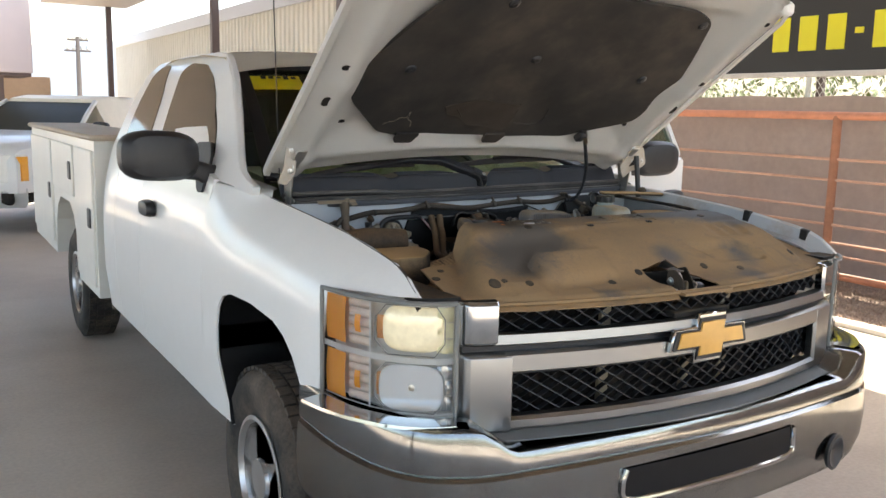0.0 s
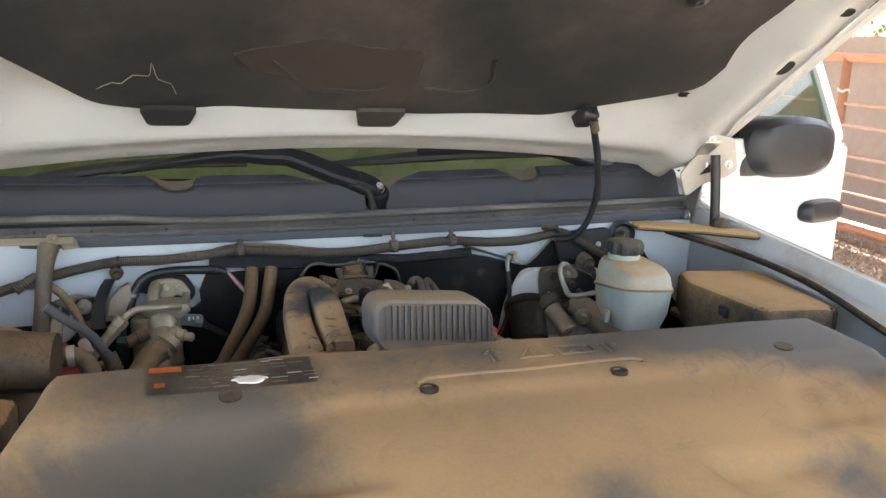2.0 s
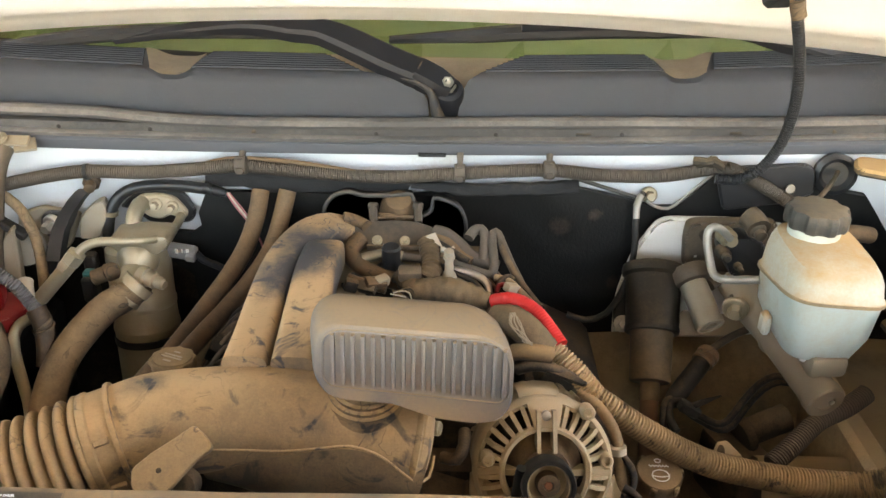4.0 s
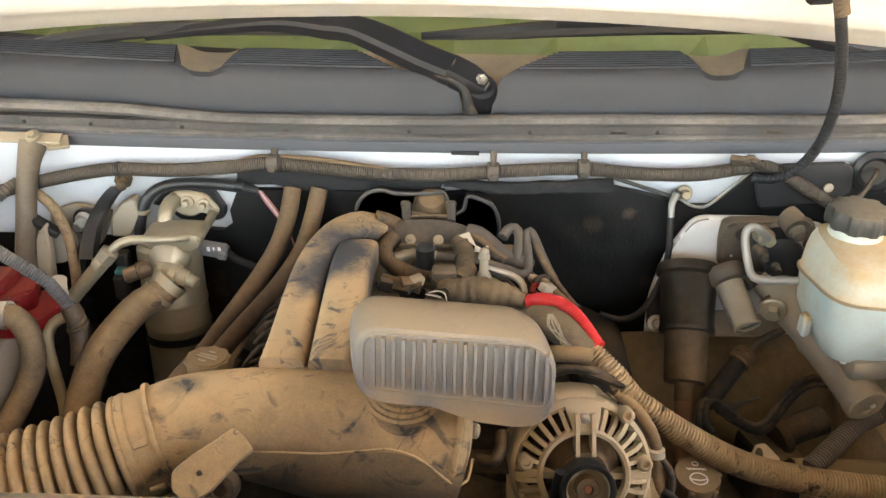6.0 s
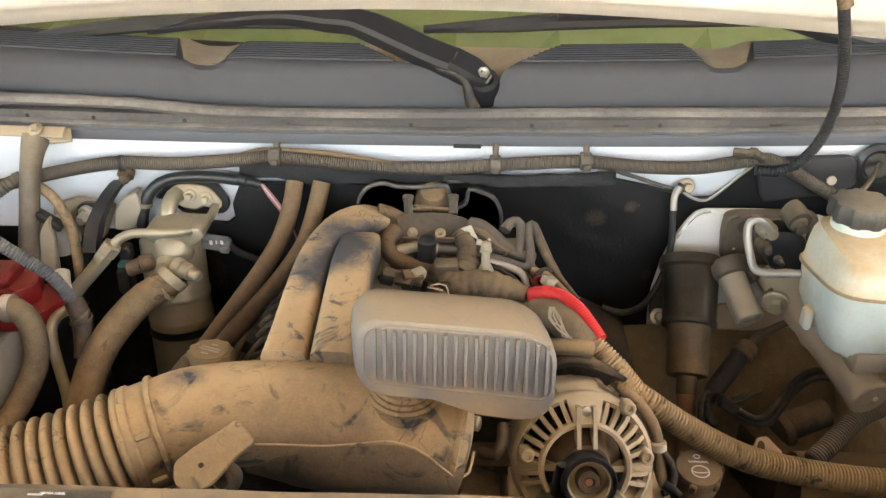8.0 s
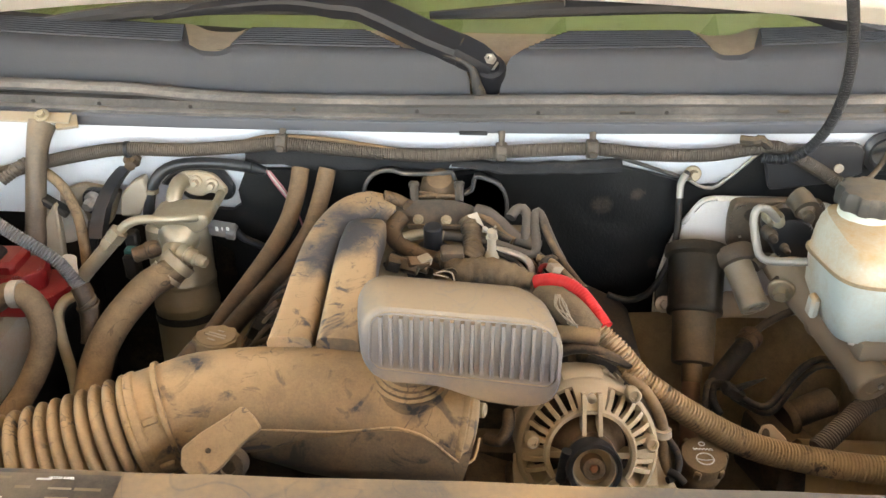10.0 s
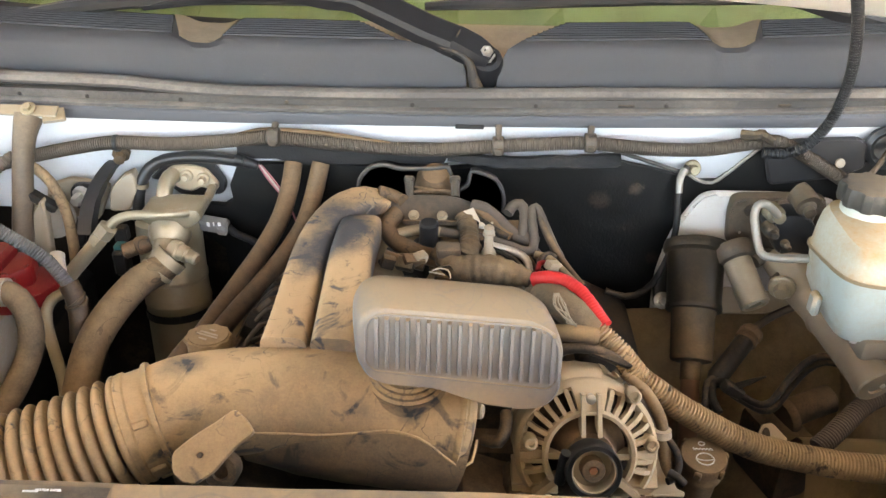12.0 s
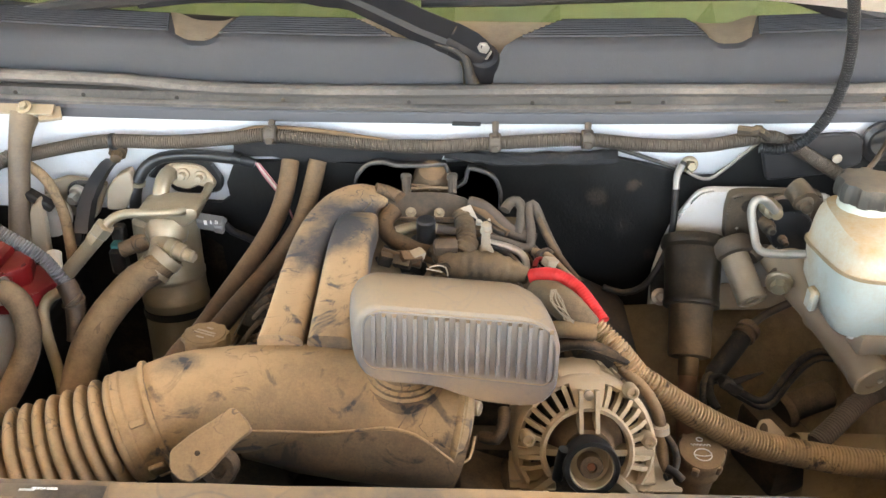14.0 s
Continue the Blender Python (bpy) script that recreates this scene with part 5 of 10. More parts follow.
def crown(x, v):
    return 0.05 * (1 - (x / 0.86) ** 2) + 0.03 * max(0, math.cos(min(1.0, abs(x) / 0.5) * math.pi / 2)) * min(1, max(0, v / 0.3))


hood = empty("hood")
hood.parent = truck
tagged(hood, "open white hood with a dusty black felt liner")
bm = bmesh.new()
vs = [-0.07, 0.0] + steps(0.08, 1.0, 12) + [1.06, 1.10, 1.12]
rings(bm, [[hood_at(u * hood_half(v), v + 0.05 * (1 - u * u) * (1 if v > 0.9 else 0) + 0.08 * (1 - u * u) * (1 if v < 0.05 else 0), 0.055 + crown(u * hood_half(v), v) - (0.03 if v > 1.11 else 0)) for u in steps(-1, 1, 24)] for v in vs], cap=False, closed=False)
bmesh.ops.solidify(bm, geom=bm.faces[:], thickness=0.003)
part("skin", bm, WHITE, hood, "white outer hood skin")


def inner(x, v):
    """Relief of the inner panel: raised rim and ribs, recess behind the liner."""
    a = abs(x)
    h = 0.03 + crown(x, v) * 0.55
    h += 0.035 * min(1, max(0, (0.60 - abs(x) + 0.10) / 0.10)) * min(1, max(0, (v - 0.14) / 0.06)) * min(1, max(0, (0.97 - v) / 0.06))
    if a > 0.70:
        h -= 0.028 * math.sin(min(1, (a - 0.70) / 0.09) * math.pi)
        h -= 0.010 * (1 if 0.47 < v < 0.53 and a < 0.8 else 0)
        h += 0.018 * max(0, (a - 0.80) / 0.05)
    if v < 0.14:
        h -= 0.022 * math.sin(min(1, max(0, (v + 0.02) / 0.15)) * math.pi)
    return h


bm = bmesh.new()
vs = [-0.07] + steps(-0.04, 1.08, 44)
rings(bm, [[hood_at(u * hood_half(v) * 0.997, v + 0.08 * (1 - u * u) * max(0, 1 - max(v, 0) / 0.12) * (1 if v < 0.12 else 0) + 0.04 * (1 - u * u) * (1 if v > 1.0 else 0), inner(u * hood_half(v), v)) for u in steps(-1, 1, 90)] for v in vs], cap=False, closed=False)
bmesh.ops.solidify(bm, geom=bm.faces[:], thickness=0.002)
part("inner_panel", bm, HOOD_WHITE, hood, "ribbed white inner hood panel, dusty", smooth=50)
# edge flanges
for side in (-1, 1):
    bm = bmesh.new()
    rings(bm, [[hood_at(side * (hood_half(v) + 0.001), v, n) for n in (0.052, 0.03)] + [hood_at(side * (hood_half(v) - 0.02), v, 0.028)] for v in steps(-0.07, 1.05, 20)], cap=False, closed=False)
    bmesh.ops.solidify(bm, geom=bm.faces[:], thickness=0.003)
    part("edge_flange", bm, HOOD_WHITE, hood)

LIN = rounded([(-0.38, 0.150), (-0.50, 0.195), (-0.665, 0.37), (-0.70, 0.47), (-0.69, 0.56), (-0.60, 0.79), (-0.55, 0.90), (-0.46, 0.935), (0.46, 0.935), (0.55, 0.90), (0.60, 0.79), (0.69, 0.56), (0.70, 0.47), (0.665, 0.29), (0.60, 0.255), (0.43, 0.168), (0.38, 0.150)], 0.03, 3)


def liner_n(x, v):
    return 0.034 + crown(x, v) * 0.6 - 0.006 * math.sin(x * 9 + v * 5) * math.sin(v * 11) + 0.012 * math.sin(min(1, max(0, v)) * math.pi) - 0.004 * noise.noise(Vector((x * 6, v * 6, 0.3)))


bm = sheet(LIN, steps(-0.68, 0.68, 42), steps(0.16, 0.92, 28), lambda x, v: hood_at(x, v, liner_n(x, v) - 0.012), 0.012)
liner = part("liner", bm, LINER, hood, "sooty black felt hood liner, torn at its lower edge")
# clips, seams, torn tabs
for x, v in ((-0.03, 0.60), (-0.52, 0.55), (0.50, 0.55), (0.52, 0.88), (-0.3, 0.88)):
    bm = bmesh.new()
    lathe(bm, [(0.001, 0.006), (0.008, 0.008), (0.018, 0.004), (0.020, 0.0)], toward(hood_at(x, v, liner_n(x, v) - 0.013), -HN), 16)
    part("push_clip", bm, BLACK_PLASTIC, liner)
for x in (-0.375, 0.012):
    bm = bmesh.new()
    slab(bm, rounded([(x - 0.036, 0.142), (x + 0.036, 0.142), (x + 0.050, 0.20), (x - 0.050, 0.20)], 0.012), 0.008, Matrix.Translation(hood_at(0, 0, 0.040)) @ Matrix(((1, 0, 0, 0), (0, HV.y, -HN.y, 0), (0, HV.z, -HN.z, 0), (0, 0, 0, 1))))
    part("tab", bm, LINER, liner)
for pts in ([(-0.20, 0.30), (-0.14, 0.24), (-0.06, 0.22), (0.0, 0.225), (0.03, 0.25)], [(0.06, 0.20), (0.075, 0.26), (0.07, 0.33)], [(-0.49, 0.235), (-0.465, 0.25), (-0.45, 0.245), (-0.43, 0.268), (-0.405, 0.262), (-0.40, 0.30), (-0.39, 0.25), (-0.37, 0.235), (-0.36, 0.20)], [(0.09, 0.23), (0.18, 0.22), (0.22, 0.25), (0.21, 0.32)]):
    bm = bmesh.new()
    tube(bm, [hood_at(x, v, liner_n(x, v) - 0.013) for x, v in pts], 0.0035 if pts[0][0] > -0.4 else 0.0007, 6)
    part("crease", bm, LINER if pts[0][0] > -0.4 else BEIGE, liner)
bm = sheet([(-0.27, 0.33), (-0.235, 0.275), (-0.18, 0.26), (-0.12, 0.215), (-0.04, 0.205), (0.055, 0.19), (0.075, 0.235), (0.072, 0.33), (-0.03, 0.335), (-0.12, 0.36)], steps(-0.25, 0.06, 12), steps(0.2, 0.35, 8), lambda x, v: hood_at(x, v, liner_n(x, v) - 0.016 - 0.004 * noise.noise(Vector((x * 25, v * 25, 2.0)))), 0.002)
part("torn_patch", bm, FOIL, liner, "wrinkled brown patch on the felt")
# holes of the inner panel: near-black discs, the shade is in their colour
for side in (-1, 1):
    for x, v, a, b in ((0.775, 0.405, 0.030, 0.045), (0.772, 0.585, 0.030, 0.022), (0.655, 0.245, 0.030, 0.016), (0.80, 0.93, 0.02, 0.02)):
        bm = bmesh.new()
        hn = inner(side * x, v)
        rings(bm, [[hood_at(side * x + p * s, v + q * s, hn - 0.0045 + d) for p, q in oval(a, b, 16, 2.6)] for d, s in ((0.003, 1.0), (0.0, 0.98), (0.001, 0.5))])
        part("hole", bm, DARK, hood)
# hinges
for side in (-1, 1):
    bm = bmesh.new()
    o = rounded([(0.0, -0.14), (0.045, -0.14), (0.05, -0.02), (0.06, 0.09), (0.02, 0.11), (-0.04, 0.02)], 0.012)
    slab(bm, o, 0.006, Matrix.Translation((side * 0.79, 1.20, 1.455)) @ Matrix(((0, 0, side, 0), (1, 0, 0, 0), (0, 1, 0, 0), (0, 0, 0, 1))), 0.0015)
    box(bm, (side * 0.775, 1.165, 1.50), (0.04, 0.11, 0.006), 0.002, pose(0, 0, 0, -36))
    hinge = part("hinge", bm, STEEL, hood, "zinc-plated hood hinge")
    for p in ((1.205, 1.35), (1.225, 1.42), (1.215, 1.53)):
        bm = bmesh.new()
        bolt(bm, (side * 0.782, p[0], p[1]), (-side, 0, 0), 0.007, 0.007)
        part("hinge_bolt", bm, STEEL, hinge)
    if side < 0:
        continue
    bm = bmesh.new()
    tube(bm, [(side * 0.80, 1.12, 1.32), (side * 0.80, 1.13, 1.40), (side * 0.795, 1.14, 1.50)], 0.011, 10)
    part("strut", bm, BLACK_PLASTIC, hood, "dark gas strut")
# corner of the nose: bump stop
bm = bmesh.new()
box(bm, hood_at(0.80, 1.02, 0.03), (0.06, 0.05, 0.05), 0.012)
part("bump_stop", bm, HOOD_WHITE, hood)

# ---- engine bay: cowl, firewall, radiator cover, boxes ----------------------------------
def ring_x(x0, x1, section, n=40, wave=None):
    """A strip across the bay: section (y, z) swept along x."""
    bm = bmesh.new()
    rings(bm, [[(x, y + (wave(x)[0] if wave else 0), z + (wave(x)[1] if wave else 0)) for y, z in section] for x in steps(x0, x1, n)])
    return bm


def cowl_bow(x, k):
    """The cowl and its seals bow back towards the fenders and rise a little to the driver side."""
    return (k * x * x, 0.0138 * x)


def seal_wave(x):
    y, z = cowl_bow(x, 0.07)
    return (y + 0.0015 * math.sin(9 * x), z + 0.0015 * math.sin(7 * x) + 0.007 * min(1, max(0, (-x - 0.30) / 0.16)) ** 2)


part("cowl_seal", ring_x(-0.80, 0.80, [(1.196, 1.366), (1.187, 1.368), (1.184, 1.373), (1.187, 1.379), (1.194, 1.382), (1.206, 1.380), (1.214, 1.373), (1.212, 1.366)], 70, seal_wave), SEAL, truck, "dusty upper rubber seal of the cowl")
# channel is coloured darker than the seals above and below it
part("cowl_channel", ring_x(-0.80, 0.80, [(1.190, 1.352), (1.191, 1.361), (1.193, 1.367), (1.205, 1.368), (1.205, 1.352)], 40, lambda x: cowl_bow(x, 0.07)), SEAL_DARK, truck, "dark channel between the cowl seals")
part("cowl_seal", ring_x(-0.80, 0.80, [(1.186, 1.347), (1.181, 1.350), (1.181, 1.354), (1.186, 1.357), (1.196, 1.356), (1.200, 1.348)], 50, lambda x: cowl_bow(x, 0.065)), SEAL, truck, "dusty lower rubber seal of the cowl")
part("cowl_rail", ring_x(-0.80, 0.80, [(1.186, 1.330), (1.184, 1.333), (1.183, 1.345), (1.187, 1.349), (1.206, 1.350), (1.206, 1.330)], 30, lambda x: cowl_bow(x, 0.05)), COWL_PLASTIC, truck, "grey plastic rail below the cowl seals")
for x in (-0.62, -0.52, -0.385, -0.235, -0.06, 0.11, 0.29, 0.46, 0.60):
    bm = bmesh.new()
    y, z = cowl_bow(x, 0.07)
    lathe(bm, [(0.0030, 0.0), (0.0030, 0.0015), (0.001, 0.002)], toward((x, 1.1912 + y, 1.3595 + z), (0, -1, 0.1)), 10)
    part("seal_hole", bm, DARK, truck)
for x, w in ((0.235, 0.022), (0.455, 0.018)):
    bm = bmesh.new()
    y, z = cowl_bow(x, 0.07)
    box(bm, (x, 1.191 + y, 1.3595 + z), (w, 0.004, 0.0035), 0.0008)
    part("seal_slot", bm, DARK, truck)
bm = bmesh.new()
box(bm, (0.02, 1.184, 1.3315), (0.04, 0.006, 0.006), 0.001)
part("rail_joint", bm, BLACK_PLASTIC, truck)


DIPS = (-0.362, 0.384)
COWL_LINE = [(1.212, 1.364), (1.216, 1.376), (1.2205, 1.398), (1.2245, 1.418), (1.2270, 1.4275), (1.2320, 1.4330), (1.2410, 1.4355), (1.2700, 1.4380), (1.3020, 1.4402), (1.3140, 1.4385), (1.335, 1.424)]


def cowl_pt(x, y, off=0.0):
    """A place on the cowl panel: y is its depth on the middle line."""
    z = lerp_table(COWL_LINE, y)
    t = min(1, max(0, (y - 1.212) / 0.025))
    b, up = cowl_bow(x, 0.08 + 0.06 * t)
    d = max(math.exp(-((x - c) / (0.026 + 0.012 * min(1, max(0, (y - 1.232) / 0.07)))) ** 4) for c in DIPS)
    f = min(1, max(0, (y - 1.216) / 0.016))
    return (x, y + b + 0.004 * d * (1 - f), z + up - 0.0105 * d * f + off)


LEFT_END = [(1.20, 0.020), (1.2225, 0.012), (1.230, -0.022), (1.239, -0.080), (1.307, -0.140), (1.335, -0.165)]
RIGHT_END = [(1.20, 0.043), (1.2225, 0.060), (1.232, 0.080), (1.307, 0.152), (1.335, 0.172)]


def cowl_piece(outer, ends, n):
    bm = bmesh.new()
    rows = [y for y, _ in COWL_LINE]
    rings(bm, [[cowl_pt(outer + (lerp_table(ends, y) - outer) * u, y) for y in rows] for u in steps(0, 1, n)], cap=False, closed=False)
    bmesh.ops.solidify(bm, geom=bm.faces[:], thickness=0.004)
    return bm


cowl = part("cowl_panel", cowl_piece(-0.80, LEFT_END, 110), COWL_PLASTIC, truck, "grey plastic cowl panel with fine vent slats")
part("cowl_half", cowl_piece(0.80, RIGHT_END, 110), COWL_PLASTIC, cowl)
bm = bmesh.new()
rings(bm, [[(x, y, z) for y, z in ((1.230, 1.372), (1.245, 1.392), (1.275, 1.412), (1.315, 1.430), (1.350, 1.428))] for x in steps(-0.20, 0.18, 8)], cap=False, closed=False)
bmesh.ops.solidify(bm, geom=bm.faces[:], thickness=0.004)
part("wiper_well", bm, COWL_DUST, cowl, "dusty hollow round the wiper pivot")
for c in DIPS:
    bm = bmesh.new()
    loops = []
    for y in steps(1.2335, 1.3135, 9):
        w = 0.030 + 0.020 * (y - 1.2335) / 0.08
        sk = 0.010 * (y - 1.2335) / 0.08 * (1 if c > 0 else -1)
        loops.append([cowl_pt(c + sk + w * u, y, 0.0026) for u in steps(-1, 1, 18)])
    rings(bm, loops, cap=False, closed=False)
    bmesh.ops.solidify(bm, geom=bm.faces[:], thickness=0.002)
    part("drain_dip", bm, COWL_DUST, cowl, "dust-filled dip of the cowl")
for k in range(8):
    y = 1.2435 + k * 0.0088
    w = 0.033 + 0.020 * (y - 1.2335) / 0.08
    for x0, x1 in ((-0.80, DIPS[0] - w - 0.008), (DIPS[0] + w - 0.004, lerp_table(LEFT_END, y) - 0.004), (lerp_table(RIGHT_END, y) + 0.004, DIPS[1] - w + 0.004), (DIPS[1] + w + 0.008, 0.80)):
        bm = bmesh.new()
        n = max(4, int(abs(x1 - x0) / 0.04))
        rings(bm, [[Vector(cowl_pt(x, y)) + Vector((0, a, h)) for a, h in ((-0.0024, -0.001), (-0.0019, 0.0028), (0.0019, 0.0028), (0.0024, -0.001))] for x in steps(x0, x1, n)])
        part("vent_slat", bm, COWL_SLAT, cowl, smooth=0)

# wipers
def wiper_arm(bm, line, w, h):
    """A pressed arm: a flat-topped channel section along a line."""
    L = smooth_line(line, 0.02)
    n = len(L)
    loops = []
    for i, p in enumerate(L):
        d = (L[min(i + 1, n - 1)] - L[max(i - 1, 0)]).normalized()
        side = d.cross(Vector((0, -0.55, 0.83))).normalized()
        up = side.cross(d).normalized()
        f = i / (n - 1)
        ww, hh = lerp_table(w, f), lerp_table(h, f)
        loops.append([p + side * a * ww + up * b * hh for a, b in ((-0.5, -0.55), (-0.5, 0.25), (-0.36, 0.5), (0.36, 0.5), (0.5, 0.25), (0.5, -0.55))])
    rings(bm, loops)


def wiper_blade(w, blade, r):
    bm = bmesh.new()
    tube(bm, blade, [r * 0.5, r, r * 1.1, r, r * 0.5], 8, 0.02, flat=1.2)
    part("blade", bm, GLOSS_RUBBER, w)


wiper = empty("wiper")
wiper.parent = truck
tagged(wiper, "black wiper arm with hinge and hex nut")
bm = bmesh.new()
wiper_arm(bm, [(0.045, 1.219, 1.416), (0.023, 1.224, 1.429), (-0.003, 1.232, 1.439)], [(0, 0.030), (0.4, 0.040), (1, 0.040)], [(0, 0.024), (1, 0.030)])
part("arm_head", bm, WIPER_BLACK, wiper)
bm = bmesh.new()
wiper_arm(bm, [(-0.0, 1.231, 1.438), (-0.045, 1.242, 1.452), (-0.093, 1.252, 1.471), (-0.141, 1.262, 1.486), (-0.181, 1.274, 1.485), (-0.246, 1.29, 1.487), (-0.332, 1.31, 1.474), (-0.467, 1.335, 1.447)], [(0, 0.042), (0.22, 0.042), (0.30, 0.034), (0.5, 0.028), (0.7, 0.020), (1, 0.010)], [(0, 0.024), (0.4, 0.022), (0.7, 0.014), (1, 0.008)])
part("arm", bm, WIPER_BLACK, wiper)
bm = bmesh.new()
m = toward((-0.003, 1.232, 1.439), (0.62, -0.1, -0.28))
lathe(bm, [(0.0165, -0.0012), (0.0178, -0.0008), (0.0178, 0.0008), (0.0165, 0.0012)], m, 8)
part("arm_joint", bm, DARK, wiper)
bm = bmesh.new()
lathe(bm, [(0.024, -0.042), (0.023, -0.008), (0.0205, -0.002), (0.014, 0.001), (0.013, -0.002), (0.001, -0.002)], toward((0.041, 1.219, 1.419), (0, -0.62, 0.78)), 24)
part("pivot", bm, WIPER_BLACK, wiper)
bm = bmesh.new()
lathe(bm, [(0.0125, -0.001), (0.0125, 0.002), (0.0088, 0.003), (0.0088, 0.012), (0.0068, 0.0145), (0.0045, 0.0145), (0.0040, 0.011), (0.001, 0.011)], toward((0.04, 1.219, 1.422), (0, -0.62, 0.78)), 6)
part("nut", bm, STEEL, wiper)
wiper_blade(wiper, [(-0.218, 1.325, 1.461), (-0.338, 1.328, 1.464), (-0.457, 1.335, 1.457), (-0.584, 1.352, 1.438), (-0.741, 1.375, 1.404)], 0.009)
wiper = empty("wiper")
wiper.parent = truck
tagged(wiper, "black wiper arm and blade lying along the windshield")
bm = bmesh.new()
wiper_arm(bm, [(0.699, 1.355, 1.431), (0.623, 1.345, 1.447), (0.548, 1.335, 1.467), (0.475, 1.325, 1.488), (0.39, 1.315, 1.498), (0.268, 1.31, 1.495), (0.147, 1.305, 1.488)], [(0, 0.030), (0.4, 0.028), (0.7, 0.018), (1, 0.010)], [(0, 0.020), (1, 0.010)])
part("arm", bm, WIPER_BLACK, wiper)
wiper_blade(wiper, [(-0.049, 1.325, 1.459), (0.067, 1.327, 1.467), (0.167, 1.33, 1.474), (0.316, 1.335, 1.479), (0.484, 1.345, 1.475)], 0.010)
bm = bmesh.new()
tube(bm, [(0.029, 1.212, 1.374), (0.022, 1.208, 1.396), (0.016, 1.208, 1.417), (-0.001, 1.214, 1.428), (-0.024, 1.224, 1.432)], [0.010, 0.0075, 0.0055, 0.005, 0.005], 10)
part("washer_hose", bm, BLACK_RUBBER, truck)

# firewall: white upper panel, black insulation below
bm = ring_x(-0.80, 0.80, [(1.204, 1.338), (1.206, 1.30), (1.211, 1.26), (1.215, 1.17), (1.240, 1.17), (1.240, 1.338)], 24)
part("firewall", bm, BAY_WHITE, truck, "white painted upper firewall, dust-marked")
bm = sheet([(-0.313, 1.261), (-0.175, 1.267), (-0.009, 1.266), (0.234, 1.284), (0.277, 1.274), (0.324, 1.261), (0.354, 1.252), (0.38, 1.253), (0.4, 1.27), (0.43, 1.303), (0.506, 1.305), (0.655, 1.281), (0.80, 1.10), (0.80, 0.60), (-0.335, 0.60), (-0.345, 1.12), (-0.423, 1.192), (-0.377, 1.197), (-0.339, 1.195), (-0.324, 1.205), (-0.327, 1.228), (-0.32, 1.245)], steps(-0.3, 0.75, 90), steps(0.65, 1.25, 50),
           lambda x, z: (x, 1.190 - 0.016 * noise.noise(Vector((x * 5, z * 5, 1.0))) - 0.005 * abs(noise.noise(Vector((x * 14 + z * 6, z * 14, 6.0)))) + 0.03 * max(0, 1.1 - z), z), 0.012)
part("firewall_insulation", bm, BLACK_FELT, truck, "black moulded firewall insulation")
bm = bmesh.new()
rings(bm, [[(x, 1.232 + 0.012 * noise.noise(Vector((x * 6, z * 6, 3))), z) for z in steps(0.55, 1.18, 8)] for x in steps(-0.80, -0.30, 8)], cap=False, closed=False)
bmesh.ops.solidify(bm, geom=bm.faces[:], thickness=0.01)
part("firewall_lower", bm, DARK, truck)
# added dark sheet that closes the bay's open underside and stops light there
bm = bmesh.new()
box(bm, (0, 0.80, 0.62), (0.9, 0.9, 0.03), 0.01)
part("bay_closing_sheet", bm, DARK, truck)
# black flap of the insulation that hangs below the harness, and a torn foam strip
bm = sheet([(-0.307, 1.303), (-0.203, 1.303), (0.055, 1.306), (-0.009, 1.287), (-0.017, 1.272), (-0.139, 1.273), (-0.221, 1.27), (-0.253, 1.278), (-0.309, 1.275)], steps(-0.28, 0.06, 14), [1.27, 1.29], lambda x, z: (x, 1.178 - 0.006 * noise.noise(Vector((x * 9, z * 9, 4))), z), 0.006)
part("trim_flap", bm, TRIM, truck, "black plastic flap on the firewall")
bm = bmesh.new()
rings(bm, [[(x, y - 0.004 * noise.noise(Vector((x * 40, z * 40, 1))), z) for y, z in ((1.180, t), (1.172, t - 0.001), (1.166, t - 0.008), (1.166, b + 0.004), (1.172, b), (1.182, b + 0.004))] for x, t, b in [(x, lerp_table([(-0.01, 1.294), (0.08, 1.290), (0.16, 1.294), (0.232, 1.300)], x), lerp_table([(-0.01, 1.288), (0.03, 1.277), (0.08, 1.273), (0.16, 1.277), (0.226, 1.280), (0.232, 1.284)], x) + 0.0022 * noise.noise(Vector((x * 60, 0, 7)))) for x in steps(-0.01, 0.232, 48)]])
part("trim_strip", bm, TRIM, truck, "torn grimy foam strip on the firewall")

# radiator cover
def sstep(a, b, t):
    t = min(1, max(0, (t - a) / (b - a)))
    return t * t * (3 - 2 * t)


def pad(x, y, x0, x1, y0, y1, soft=0.010, skew=0.0):
    """1 inside a rounded plateau, falling to 0 over soft."""
    x -= skew * (y - y0)
    return sstep(x0 - soft, x0 + soft, x) * sstep(x1 + soft, x1 - soft, x) * sstep(y0 - soft, y0 + soft, y) * sstep(y1 + soft, y1 - soft, y)


